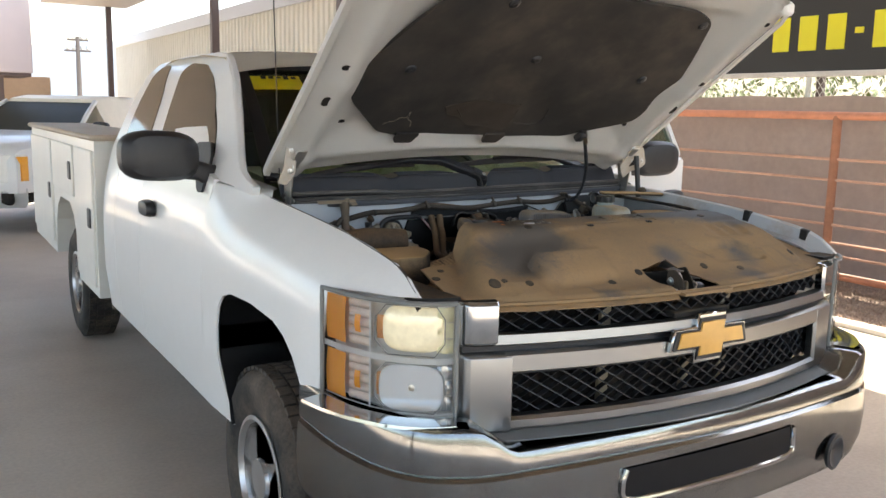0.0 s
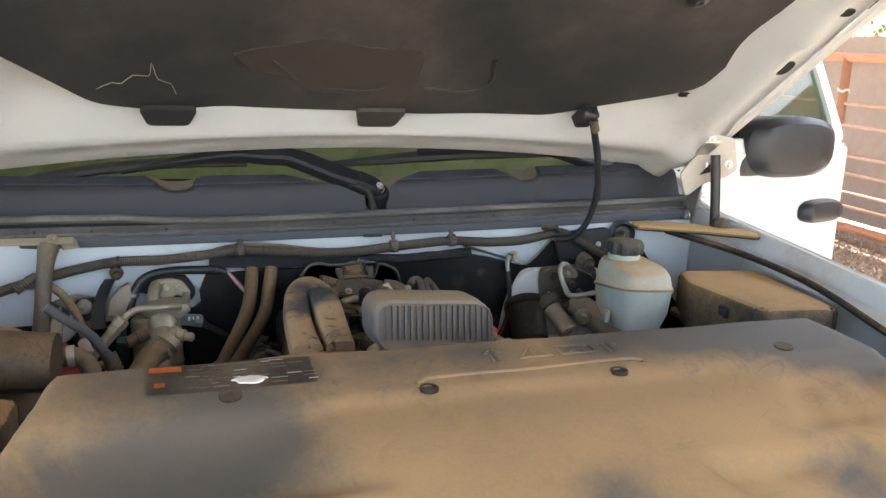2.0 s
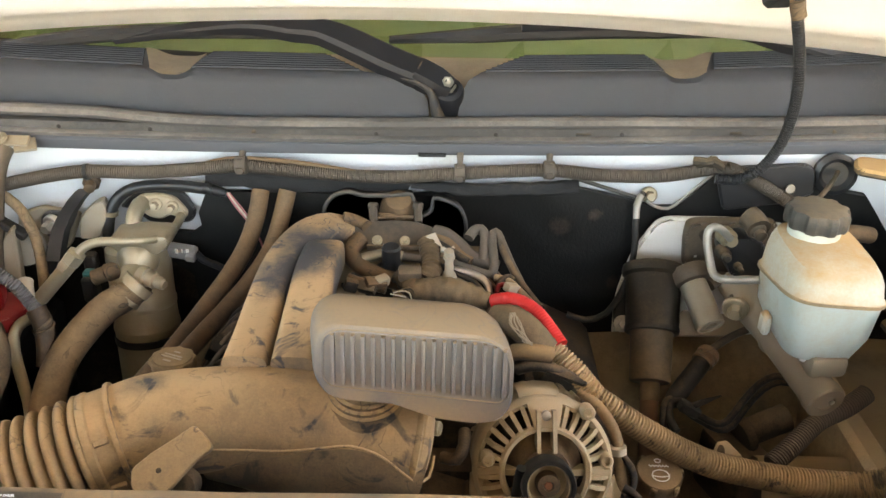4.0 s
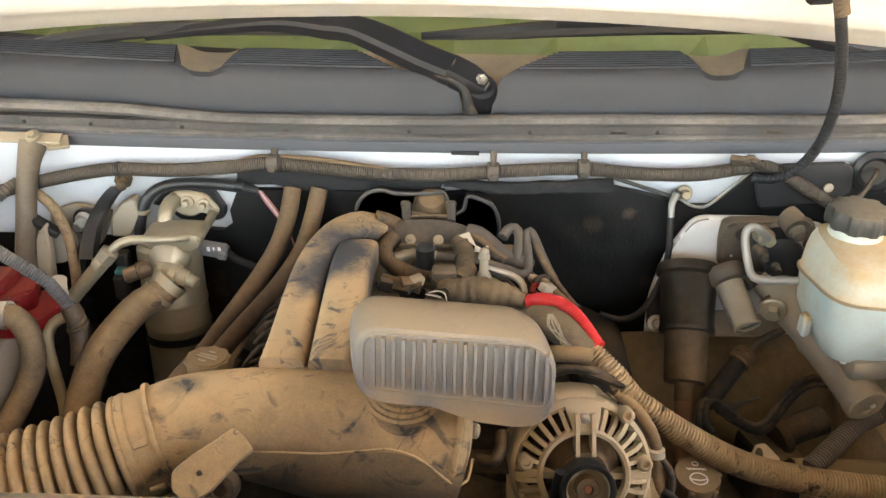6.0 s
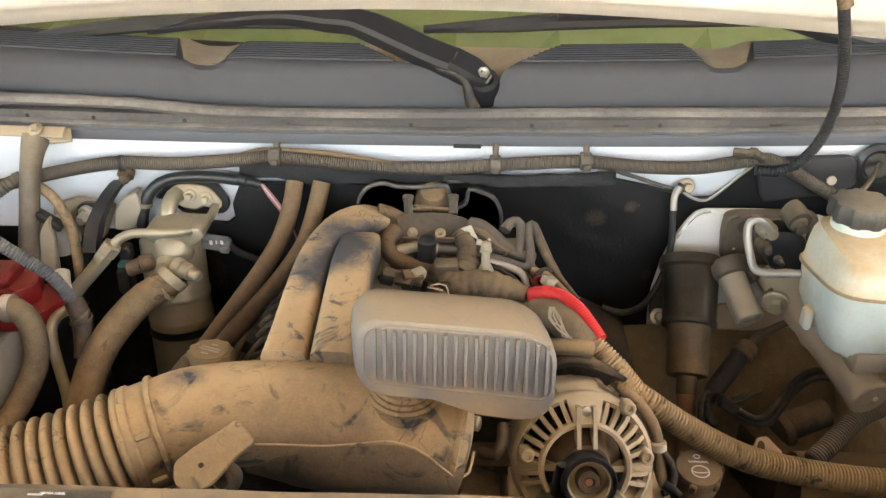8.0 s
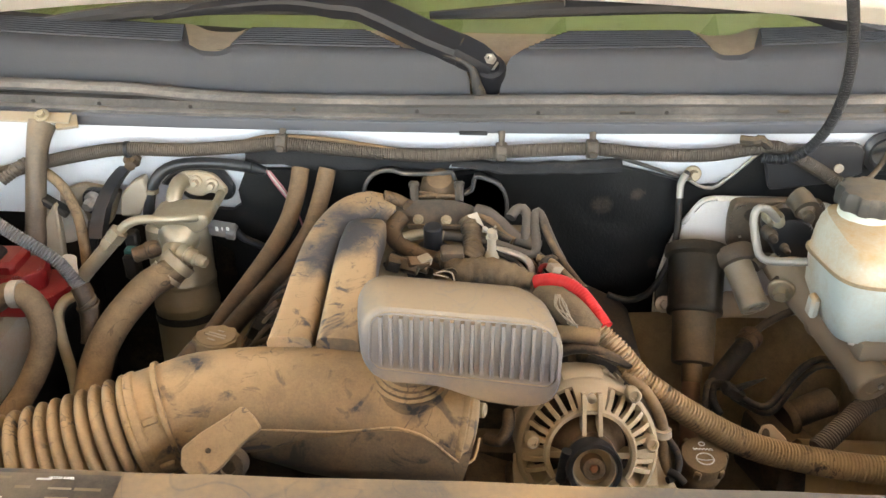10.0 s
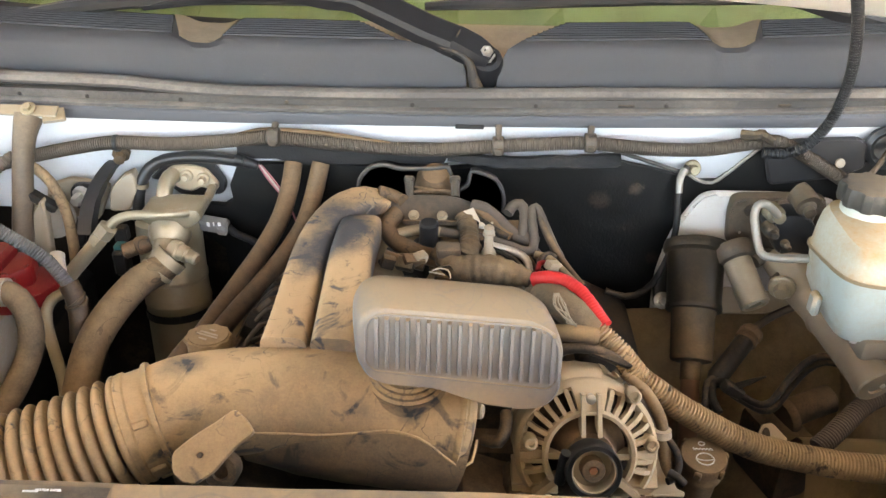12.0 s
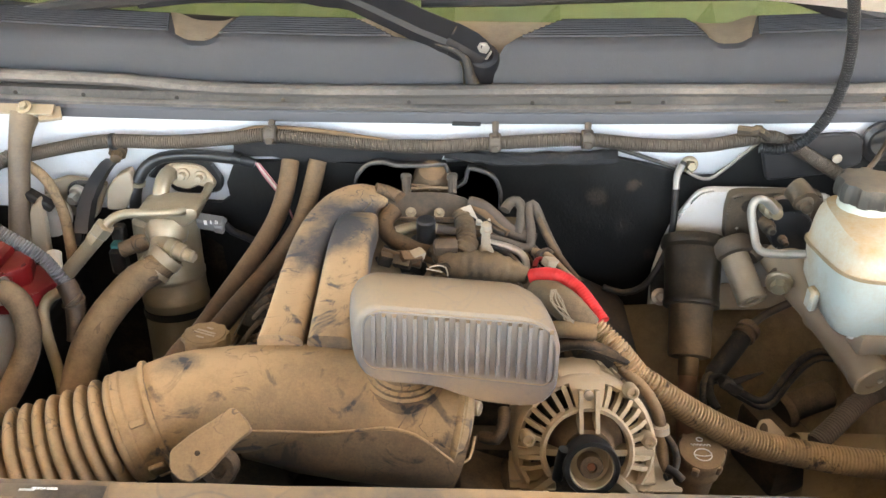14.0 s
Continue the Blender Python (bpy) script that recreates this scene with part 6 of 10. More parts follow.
def cover_z(x, y):
    base = 1.196 + 0.06 * sstep(0.12, 0.50, y)
    left, right = -0.535 - 0.11 * sstep(0.50, 0.15, y), 0.55 + 0.08 * sstep(0.5, 0.2, y)
    hump = sstep(left - 0.045, left + 0.025, x) * sstep(right + 0.05, right - 0.03, x)
    z = base + hump * (0.02 + 0.062 * sstep(0.10, 0.33, y)) * sstep(0.08, 0.2, y)
    # scooped hollow behind a raised plateau, recesses and stiffening ribs
    plateau = pad(x, y, -0.45, -0.19, 0.162, 0.258, 0.009, 0.15)
    hollow = math.exp(-(((x + 0.43) / 0.17) ** 4 + ((y - 0.285) / 0.095) ** 4)) * hump
    z += 0.007 * plateau - 0.034 * hollow * (1 - plateau)
    z -= 0.005 * pad(x, y, -0.41, -0.20, 0.125, 0.160, 0.006, 0.15)
    z -= 0.015 * pad(x, y, 0.26, 0.47, 0.168, 0.240, 0.009, -1.0)
    z += 0.007 * pad(x, y, 0.30, 0.36, 0.19, 0.225, 0.008, -0.6)
    recess = pad(x, y, 0.34, 0.50, 0.27, 0.345, 0.008, 0.3)
    z -= recess * (0.010 - 0.006 * max(0, math.sin((x - 0.34) / 0.16 * 3 * 2 * math.pi)))
    z += 0.006 * sstep(0.37, 0.385, y) * hump
    z += 0.007 * pad(x, y, -0.58, -0.47, 0.10, 0.17, 0.006) + 0.006 * pad(x, y, 0.46, 0.60, 0.12, 0.20, 0.006)
    front = gy(x) - 0.005
    z -= 0.028 * sstep(front + 0.03, front - 0.01, y)
    z += 0.0015 * noise.noise(Vector((x * 14, y * 14, 0.7)))
    return z


outline = [(x, gy(x) - 0.012) for x in steps(-0.70, -0.09, 14)] + [(-0.085, 0.045), (-0.088, 0.165), (0.035, 0.190), (0.095, 0.105), (0.085, 0.045)] + [(x, gy(x) - 0.012) for x in steps(0.10, 0.70, 12)] + [(0.78, 0.20), (0.78, 0.36), (0.72, 0.44), (0.60, 0.478), (0.50, 0.492), (-0.535, 0.488), (-0.565, 0.465), (-0.60, 0.39), (-0.68, 0.385), (-0.73, 0.37), (-0.745, 0.20)]
bm = sheet(outline, steps(-0.72, 0.76, 130), steps(0.0, 0.484, 54), lambda x, y: (x, y, cover_z(x, y)), 0.004)
cover = part("radiator_cover", bm, COVER_MAT, truck, "black plastic radiator cover under thick tan dust", smooth=50)
bm = bmesh.new()
rings(bm, [[(x, 0.488 + 0.006 * d, cover_z(x, 0.485) - h) for d, h in ((0, 0.0), (0.5, 0.002), (0.5, 0.028), (0, 0.03))] for x in steps(-0.50, 0.50, 30)])
part("rear_lip", bm, COWL_PLASTIC, cover)
bm = ring_x(-0.092, 0.102, [(-0.02, 1.178), (-0.02, 1.186), (0.01, 1.188), (0.01, 1.178)], 6)
part("front_lip", bm, COVER_MAT, cover)
# push pins, and holes drawn as near-black discs in place of their shade
for x, y, a in ((-0.614, 0.17, 0.025), (-0.578, 0.176, 0.013), (-0.512, 0.151, 0.017), (-0.228, 0.134, 0.018), (-0.107, 0.156, 0.018), (0.167, 0.155, 0.018), (0.307, 0.130, 0.018), (-0.33, 0.411, 0.019), (0.416, 0.409, 0.019), (-0.679, 0.345, 0.013), (-0.72, 0.30, 0.018), (0.60, 0.17, 0.018), (0.645, 0.20, 0.014)):
    bm = bmesh.new()
    rings(bm, [[(x + p * s, y + q * s, cover_z(x + p * s, y + q * s) + h) for p, q in oval(a * 1.4, a * 1.15, 18, 2.3)] for h, s in ((-0.002, 1.0), (0.0016, 1.0), (0.0012, 0.3))])
    part("hole", bm, DARK, cover)
for x, y in ((-0.104, 0.386), (0.147, 0.385)):
    bm = bmesh.new()
    lathe(bm, [(0.0115, -0.002), (0.0115, 0.0025), (0.0085, 0.0025), (0.008, 0.001), (0.001, 0.001)], Matrix.Translation((x, y, cover_z(x, y))), 20)
    part("pin_seat", bm, GRIME, cover)
bm = bmesh.new()
tube(bm, [(x, y, cover_z(x, y)) for x, y in ((-0.115, 0.392), (-0.10, 0.407), (0.03, 0.410), (0.18, 0.412), (0.19, 0.398))], 0.003, 8)
part("rib", bm, COVER_MAT, cover)
# embossed pictograms: arrow, triangle, battery, arrow
cz = lambda x, y: cover_z(x, y) + 0.0015
for k, shape in enumerate(("arrow", "triangle", "battery", "arrow")):
    x0 = (0.0, 0.055, 0.115, 0.165)[k]
    bm = bmesh.new()
    if shape == "arrow":
        lines = [[(-0.004, -0.014), (-0.004, 0.004), (-0.012, 0.004), (0, 0.016), (0.012, 0.004), (0.004, 0.004), (0.004, -0.014)]]
    elif shape == "triangle":
        lines = [[(-0.022, -0.012), (0, 0.016), (0.022, -0.012), (-0.022, -0.012)], [(0, -0.004), (0, 0.006)]]
    else:
        lines = [[(-0.024, -0.012), (-0.024, 0.010), (0.024, 0.010), (0.024, -0.012), (-0.024, -0.012)], [(-0.012, -0.008), (0.0, 0.004), (0.01, -0.006)]]
    for l in lines:
        tube(bm, [(x0 + p, 0.447 + q, cz(x0 + p, 0.447 + q)) for p, q in l], 0.0016, 6, straight=True)
    part("pictogram", bm, COVER_MAT, cover)
# printed warning label
def decal(name, x, y, w, h, mat, parent, z=0.0012):
    bm = bmesh.new()
    rings(bm, [[(x + w * (a - 0.5), y + h * (b - 0.5), cover_z(x + w * (a - 0.5), y + h * (b - 0.5)) + z) for a in (0, 0.33, 0.66, 1)] for b in (0, 0.5, 1)], cap=False, closed=False)
    bmesh.ops.solidify(bm, geom=bm.faces[:], thickness=0.0006)
    return part(name, bm, mat, parent)


label = decal("warning_label", -0.325, 0.452, 0.19, 0.064, LABEL_GROUND, cover)
tagged(label, "worn black warning label with orange header")
decal("header", -0.398, 0.474, 0.036, 0.014, LABEL_ORANGE, label, 0.0022)
decal("blotch", -0.405, 0.438, 0.012, 0.010, LABEL_ORANGE, label, 0.0022)
rnd = random.Random(12)
for col, (x0, x1) in enumerate(((-0.375, -0.330), (-0.325, -0.282), (-0.278, -0.228))):
    for r in range(7):
        x = x0 + rnd.uniform(-0.003, 0.004)
        while x < x1 - 0.006:
            w = rnd.uniform(0.005, 0.020)
            w = min(w, x1 + 0.004 - x)
            if rnd.random() < 0.62 and (r or col != 2):
                decal("print_bar", x + w / 2, 0.478 - r * 0.0085 + rnd.uniform(-0.0008, 0.0008), w, rnd.uniform(0.0012, 0.0028), rnd.choice((LABEL_WHITE, PALE, BEIGE)), label, 0.0022)
            x += w + rnd.uniform(0.001, 0.004)
bm = bmesh.new()
rings(bm, [[(-0.305 + 0.019 * s * math.cos(a) * (1 + 0.14 * math.sin(3 * a) + 0.08 * math.sin(7 * a)), 0.436 + 0.012 * s * math.sin(a) * (1 + 0.12 * math.cos(5 * a)), cover_z(-0.305, 0.436) + h) for a in steps(0, 6.1, 30)] for h, s in ((0.001, 1.0), (0.0025, 0.9), (0.003, 0.3))])
part("scuff", bm, LABEL_WHITE, label, "white worn-through patch")

# the one line of the label that can be read
words = bpy.data.curves.new("words", "FONT")
words.body = "MOTOR DIESEL"
words.size = 0.0027
words.extrude = 0.0002
words.align_x = "CENTER"
sign = bpy.data.objects.new("words", words)
mesh = bpy.data.meshes.new_from_object(sign)
mesh.transform(Matrix.Translation((-0.271, 0.4775, cover_z(-0.271, 0.479) + 0.0028)) @ Matrix.Rotation(math.atan((cover_z(-0.271, 0.483) - cover_z(-0.271, 0.477)) / 0.006), 4, "X"))
bm = bmesh.new()
bm.from_mesh(mesh)
part("lettering", bm, LABEL_WHITE, label, smooth=0)
bpy.data.objects.remove(sign)
bpy.data.curves.remove(words)
bpy.data.meshes.remove(mesh)

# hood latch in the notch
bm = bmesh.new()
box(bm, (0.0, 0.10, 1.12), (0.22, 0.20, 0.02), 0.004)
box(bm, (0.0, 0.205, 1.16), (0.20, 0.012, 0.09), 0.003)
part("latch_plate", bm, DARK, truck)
latch = empty("hood_latch")
latch.parent = truck
tagged(latch, "dirty steel hood latch in its notch")
bm = bmesh.new()
slab(bm, rounded([(0.03, 1.125), (0.05, 1.205), (0.085, 1.232), (0.115, 1.228), (0.125, 1.125)], 0.008, 3), 0.005, Matrix.Translation((-0.030, 0, 0)) @ Matrix(((0, 0, 1, 0), (1, 0, 0, 0), (0, 1, 0, 0), (0, 0, 0, 1))), 0.0015)
part("side_plate", bm, BRACKET, latch)
bm = bmesh.new()
slab(bm, rounded([(0.04, 1.125), (0.055, 1.195), (0.100, 1.236), (0.150, 1.222), (0.160, 1.125)], 0.008, 3), 0.005, pose(0.0, 0, 0, 0, 0, -14) @ Matrix(((0, 0, 1, 0), (1, 0, 0, 0), (0, 1, 0, 0), (0, 0, 0, 1))), 0.0015)
part("side_plate", bm, IRON, latch)
bm = bmesh.new()
slab(bm, rounded([(-0.030, 0.085), (0.010, 0.085), (0.022, 0.145), (-0.028, 0.130)], 0.008, 3), 0.005, Matrix.Translation((0, 0, 1.222)), 0.0015)
part("top_web", bm, BRACKET, latch)
bm = bmesh.new()
tube(bm, [(-0.022, 0.05, 1.16), (-0.016, 0.075, 1.205), (-0.006, 0.10, 1.222), (0.002, 0.12, 1.205), (0.0, 0.135, 1.17)], 0.006, 10)
part("claw", bm, STEEL, latch)
bm = bmesh.new()
tube(bm, [(0.012, 0.055, 1.15), (0.022, 0.05, 1.18), (0.034, 0.06, 1.192), (0.040, 0.09, 1.185), (0.034, 0.12, 1.16)], 0.0022, 8)
part("spring", bm, ALU_CAST, latch)
for y, z in ((0.075, 1.165), (0.10, 1.195)):
    bm = bmesh.new()
    bolt(bm, (-0.031, y, z), (-1, 0, 0), 0.0075, 0.005)
    part("rivet", bm, STEEL, latch)
bm = bmesh.new()
box(bm, (0.045, 0.075, 1.165), (0.05, 0.03, 0.05), 0.005, pose(0, 0, 0, 0, 0, -10))
part("switch_block", bm, BLACK_PLASTIC, latch)

# air box lid, inlet, battery (passenger side)
bm = bmesh.new()
slab(bm, rounded([(-0.79, 0.47), (-0.66, 0.46), (-0.585, 0.56), (-0.58, 0.65), (-0.79, 0.665)], 0.02), 0.11, Matrix.Translation((0, 0, 1.148)) , 0.010, 2)
box(bm, (-0.70, 0.57, 1.15), (0.20, 0.20, 0.02), 0.006)
part("air_box", bm, TAN_SKIN, truck, "dusty flat air cleaner box")
bm = bmesh.new()
tube(bm, [(-0.80, 0.83, 1.235), (-0.68, 0.815, 1.250), (-0.55, 0.80, 1.245)], [0.046, 0.048, 0.044], 24)
part("air_tube", bm, HOSE_BROWN, truck, "thick brown air tube beside the box")
bm = bmesh.new()
box(bm, (-0.775, 0.30, 1.16), (0.03, 0.16, 0.08), 0.006)
box(bm, (-0.745, 0.24, 1.13), (0.03, 0.03, 0.13), 0.004)
box(bm, (-0.775, 0.22, 1.17), (0.05, 0.03, 0.03), 0.004)
part("lamp_bracket", bm, GRIME, truck)
# fuse box (driver side)
bm = bmesh.new()
slab(bm, rounded([(0.62, 0.98), (0.590, 0.90), (0.61, 0.70), (0.77, 0.68), (0.79, 0.95)], 0.02), 0.10, Matrix.Translation((0, 0, 1.185)), 0.012, 2)
box(bm, (0.70, 0.82, 1.20), (0.20, 0.30, 0.016), 0.005)
part("fuse_box", bm, TAN_SKIN, truck, "dust-covered black fuse box")
bm = bmesh.new()
box(bm, (0.600, 0.79, 1.255), (0.010, 0.03, 0.022), 0.003, pose(0, 0, 0, 0, 0, -6))
part("fuse_box_latch", bm, BLACK_PLASTIC, truck)
# hinge-side brace and cap on the driver side
bm = bmesh.new()
slab(bm, rounded([(0.62, 1.18), (0.72, 1.15), (0.84, 1.05), (0.83, 0.99), (0.72, 1.07), (0.60, 1.13)], 0.015), 0.012, Matrix.Translation((0, 0, 1.335)), 0.004)
part("corner_brace", bm, TAN_SKIN, truck, "dusty corner brace beside the cowl")
bm = bmesh.new()
lathe(bm, [(0.020, 0), (0.019, 0.010), (0.012, 0.020), (0.005, 0.022), (0.001, 0.022)], Matrix.Translation((0.79, 1.09, 1.345)), 18)
part("strut_cap", bm, IRON, truck)
for y, z in ((0.56, 1.285), (0.30, 1.245)):
    bm = bmesh.new()
    box(bm, (0.845, y, z + 0.01), (0.02, 0.035, 0.05), 0.004, pose(0, 0, 0, 8, 0, 0))
    part("fender_clip", bm, BLACK_PLASTIC, truck)
bm = bmesh.new()
tube(bm, [(0.70, 1.16, 1.325), (0.77, 1.0, 1.312), (0.79, 0.8, 1.300), (0.785, 0.6, 1.270), (0.79, 0.42, 1.235), (0.80, 0.3, 1.20)], 0.007, 8)
part("fender_cable", bm, BLACK_RUBBER, truck)

# ---- engine ------------------------------------------------------------------------------
def hose(name, pts, r, mat, parent=None, label="", seg=14, **k):
    bm = bmesh.new()
    tube(bm, pts, r, seg, **k)
    return part(name, bm, mat, parent or truck, label)


def ring_band(at, d, r, w, thick, mat, parent, name="clamp"):
    bm = bmesh.new()
    lathe(bm, [(r - 0.002, -w / 2), (r + thick, -w / 2), (r + thick, w / 2), (r - 0.002, w / 2)], toward(at, d), 28)
    return part(name, bm, mat, parent)


# wiring loom along the firewall
loom = hose("wiring_loom", [(-0.716, 1.16, 1.241), (-0.665, 1.165, 1.258), (-0.6, 1.168, 1.276), (-0.527, 1.168, 1.293), (-0.472, 1.168, 1.301), (-0.395, 1.168, 1.301), (-0.305, 1.168, 1.309), (-0.251, 1.168, 1.315), (-0.169, 1.168, 1.308), (-0.049, 1.168, 1.302), (0.06, 1.168, 1.31), (0.11, 1.168, 1.314), (0.187, 1.168, 1.318), (0.268, 1.168, 1.312), (0.346, 1.168, 1.313), (0.407, 1.168, 1.324), (0.441, 1.168, 1.327), (0.487, 1.165, 1.306), (0.543, 1.15, 1.277), (0.587, 1.13, 1.258)], 0.0094, LOOM, None, "dusty corrugated wiring loom clipped to the firewall", ridge=0.0006, pitch=0.0033)
for c, top in (((-0.25, 1.165, 1.317), (-0.249, 1.176, 1.333)), ((0.06, 1.165, 1.312), (0.06, 1.176, 1.338)), ((0.186, 1.165, 1.32), (0.187, 1.176, 1.339))):
    c, top = Vector(c), Vector(top)
    bm = bmesh.new()
    tube(bm, [c + Vector((0, -0.008, 0.008)), (c + top) / 2 + Vector((0, -0.004, 0)), top], [0.0055, 0.0042, 0.0052], 8, 0.006)
    lathe(bm, [(0.0115, -0.008), (0.0132, -0.007), (0.0132, 0.007), (0.0115, 0.008)], toward(c, (1, 0, 0.02)), 16)
    box(bm, c + Vector((0, -0.013, -0.004)), (0.012, 0.006, 0.010), 0.002)
    part("loom_clip", bm, LOOM, loom)
bm = bmesh.new()
lathe(bm, [(0.013, 0), (0.013, 0.008), (0.008, 0.010), (0.008, 0.022), (0.005, 0.024)], toward((-0.479, 1.195, 1.275), (0.1, -1, -0.2)), 8)
part("loom_stud", bm, HOSE_BROWN, loom)
ring_band((-0.473, 1.168, 1.3), (1, 0, 0.1), 0.0108, 0.005, 0.0012, LOOM_BLACK, loom, "tape_band")
hose("flat_wire", [(-0.304, 1.178, 1.312), (-0.274, 1.176, 1.321), (-0.233, 1.174, 1.323), (-0.177, 1.172, 1.32), (-0.121, 1.17, 1.313), (-0.089, 1.168, 1.309)], 0.0036, HOSE_BROWN, loom)
for a, b in (((0.385, 1.152, 1.344), (0.411, 1.152, 1.34)), ((0.39, 1.152, 1.339), (0.415, 1.152, 1.345)), ((0.406, 1.152, 1.346), (0.425, 1.152, 1.335))):
    hose("tape_wrap", [Vector(a), (Vector(a) + Vector(b)) / 2 + Vector((0, -0.006, 0.003)), Vector(b)], 0.0062, TAPE, loom, "", seg=8)

hood_loom = hose("hood_loom", [(0.42, 1.155, 1.317), (0.445, 1.15, 1.317), (0.471, 1.145, 1.331), (0.49, 1.138, 1.364), (0.497, 1.13, 1.404), (0.496, 1.122, 1.444), (0.49, 1.116, 1.483), (0.48, 1.11, 1.519), (0.467, 1.102, 1.557), (0.455, 1.09, 1.605)], 0.0070, LOOM_BLACK, None, "black corrugated hose rising to the hood", ridge=0.0006, pitch=0.0036)
hose("tan_band", [(0.468, 1.098, 1.556), (0.464, 1.097, 1.566), (0.460, 1.094, 1.578)], 0.0094, HOSE_TAN, hood_loom)
bm = bmesh.new()
box(bm, hood_at(0.448, 0.185, 0.035), (0.04, 0.05, 0.03), 0.006, pose(0, 0, 0, -35, 0, 15))
part("hood_loom_clip", bm, BLACK_PLASTIC, hood_loom)

# heater hoses
hose("heater_hose", [(-0.227, 1.172, 1.275), (-0.231, 1.15, 1.246), (-0.24, 1.115, 1.216), (-0.257, 1.08, 1.19), (-0.277, 1.04, 1.169), (-0.294, 1.0, 1.154), (-0.303, 0.95, 1.152), (-0.311, 0.91, 1.149)], 0.0128, HOSE_BROWN, None, "brown rubber heater hose", seg=18)
hose("heater_hose", [(-0.188, 1.172, 1.276), (-0.197, 1.15, 1.238), (-0.208, 1.115, 1.206), (-0.228, 1.08, 1.181), (-0.251, 1.04, 1.163), (-0.27, 1.0, 1.153), (-0.283, 0.955, 1.151), (-0.293, 0.91, 1.15)], 0.0128, HOSE_BROWN, None, "brown rubber heater hose", seg=18)
PINK = plain("pink_wire_sheath", (0.30, 0.10, 0.11), 0.5)
for k, dx in enumerate((0, 5, 10)):
    hose("pink_wire", [Vector((-0.276, 1.168, 1.272)) + Vector((0.002 * k, 0, 0)), Vector((-0.264, 1.16, 1.256)) + Vector((0.003 * k, 0, 0.001 * k)), Vector((-0.25, 1.155, 1.239)) + Vector((0.002 * k, 0, 0.002 * k)), Vector((-0.233, 1.15, 1.218)), Vector((-0.226, 1.15, 1.194))], 0.0013, PINK if k != 1 else PALE, None, seg=6)
hose("harness_stub", [(-0.307, 1.168, 1.28), (-0.29, 1.166, 1.276), (-0.276, 1.166, 1.272)], [0.0095, 0.008, 0.006], LOOM_BLACK, None, seg=10)

# air-conditioning accumulator
acc = empty("accumulator")
acc.parent = truck
tagged(acc, "dusty aluminium air-conditioning accumulator can")
a0, a1 = Vector((-0.411, 1.15, 1.193)), Vector((-0.403, 1.12, 0.999))
am_ = toward(a0, a1 - a0)
bm = bmesh.new()
lathe(bm, [(0.001, -0.006), (0.040, -0.004), (0.0455, 0.002), (0.0460, 0.010), (0.0460, 0.082), (0.0475, 0.084), (0.0475, 0.090), (0.0460, 0.092), (0.0470, 0.118), (0.0485, 0.122), (0.0485, 0.126), (0.0472, 0.130), (0.0472, 0.225), (0.044, 0.240), (0.034, 0.252), (0.001, 0.258)], am_, 40)
part("can", bm, ALU, acc)
bm = bmesh.new()
lathe(bm, [(0.0470, 0.1365), (0.0492, 0.1375), (0.0492, 0.1475), (0.0470, 0.1485)], am_, 40)
part("rubber_band", bm, GLOSS_RUBBER, acc)
bm = bmesh.new()
slab(bm, rounded([(-0.436, 1.216), (-0.43, 1.227), (-0.388, 1.232), (-0.349, 1.23), (-0.347, 1.216), (-0.37, 1.199), (-0.386, 1.208), (-0.415, 1.2)], 0.006, 3), 0.050, Matrix(((1, 0, 0, 0), (0, 0, 1, 1.104), (0, 1, 0, 0), (0, 0, 0, 1))), 0.004, 2)
part("head_block", bm, ALU, acc)
bm = bmesh.new()
lathe(bm, [(0.030, -0.01), (0.0285, 0.0), (0.0235, 0.006), (0.0225, 0.010), (0.0200, 0.012), (0.0185, 0.034), (0.0215, 0.036), (0.0215, 0.044), (0.016, 0.05)], toward((-0.398, 1.108, 1.185), (0.02, -0.85, -0.50)), 28)
port = part("port", bm, ALU, acc)
bm = bmesh.new()
lathe(bm, [(0.0145, 0.0), (0.0145, 0.012), (0.0115, 0.014), (0.0115, 0.026), (0.0085, 0.028), (0.0085, 0.040), (0.006, 0.043), (0.001, 0.043)], toward((-0.384, 1.078, 1.184), (0.90, -0.42, -0.12)), 14)
part("service_valve", bm, ALU, acc)
bm = bmesh.new()
lathe(bm, [(0.0135, 0.0), (0.0135, 0.020), (0.0115, 0.022), (0.0115, 0.040), (0.009, 0.042), (0.001, 0.042)], toward((-0.425, 1.112, 1.175), (-0.95, -0.25, -0.30)), 14)
part("switch", bm, HOSE_BROWN, acc)
hose("pipe", [(-0.407, 1.196, 1.24), (-0.41, 1.18, 1.243), (-0.413, 1.165, 1.235), (-0.414, 1.155, 1.221), (-0.415, 1.15, 1.205)], 0.0118, ALU, acc, seg=16)
hose("pipe", [(-0.354, 1.196, 1.223), (-0.352, 1.172, 1.222), (-0.356, 1.145, 1.219), (-0.364, 1.112, 1.224), (-0.386, 1.092, 1.23), (-0.416, 1.085, 1.232), (-0.439, 1.083, 1.232), (-0.457, 1.08, 1.225), (-0.468, 1.076, 1.214)], 0.0066, ALU, acc, seg=14)
d = (Vector((-0.528, 1.066, 1.146)) - Vector((-0.468, 1.076, 1.214))).normalized()
hose("pipe", [(-0.482, 1.074, 1.197), (-0.501, 1.071, 1.176), (-0.528, 1.066, 1.146), (-0.55, 1.06, 1.12)], 0.0104, ALU, acc, seg=16)
bm = bmesh.new()
lathe(bm, [(0.0090, -0.014), (0.0135, -0.012), (0.0135, 0.004), (0.0115, 0.006), (0.0125, 0.008), (0.0125, 0.018), (0.011, 0.020)], toward((-0.474, 1.075, 1.208), d), 6)
part("fitting_nut", bm, ALU, acc)
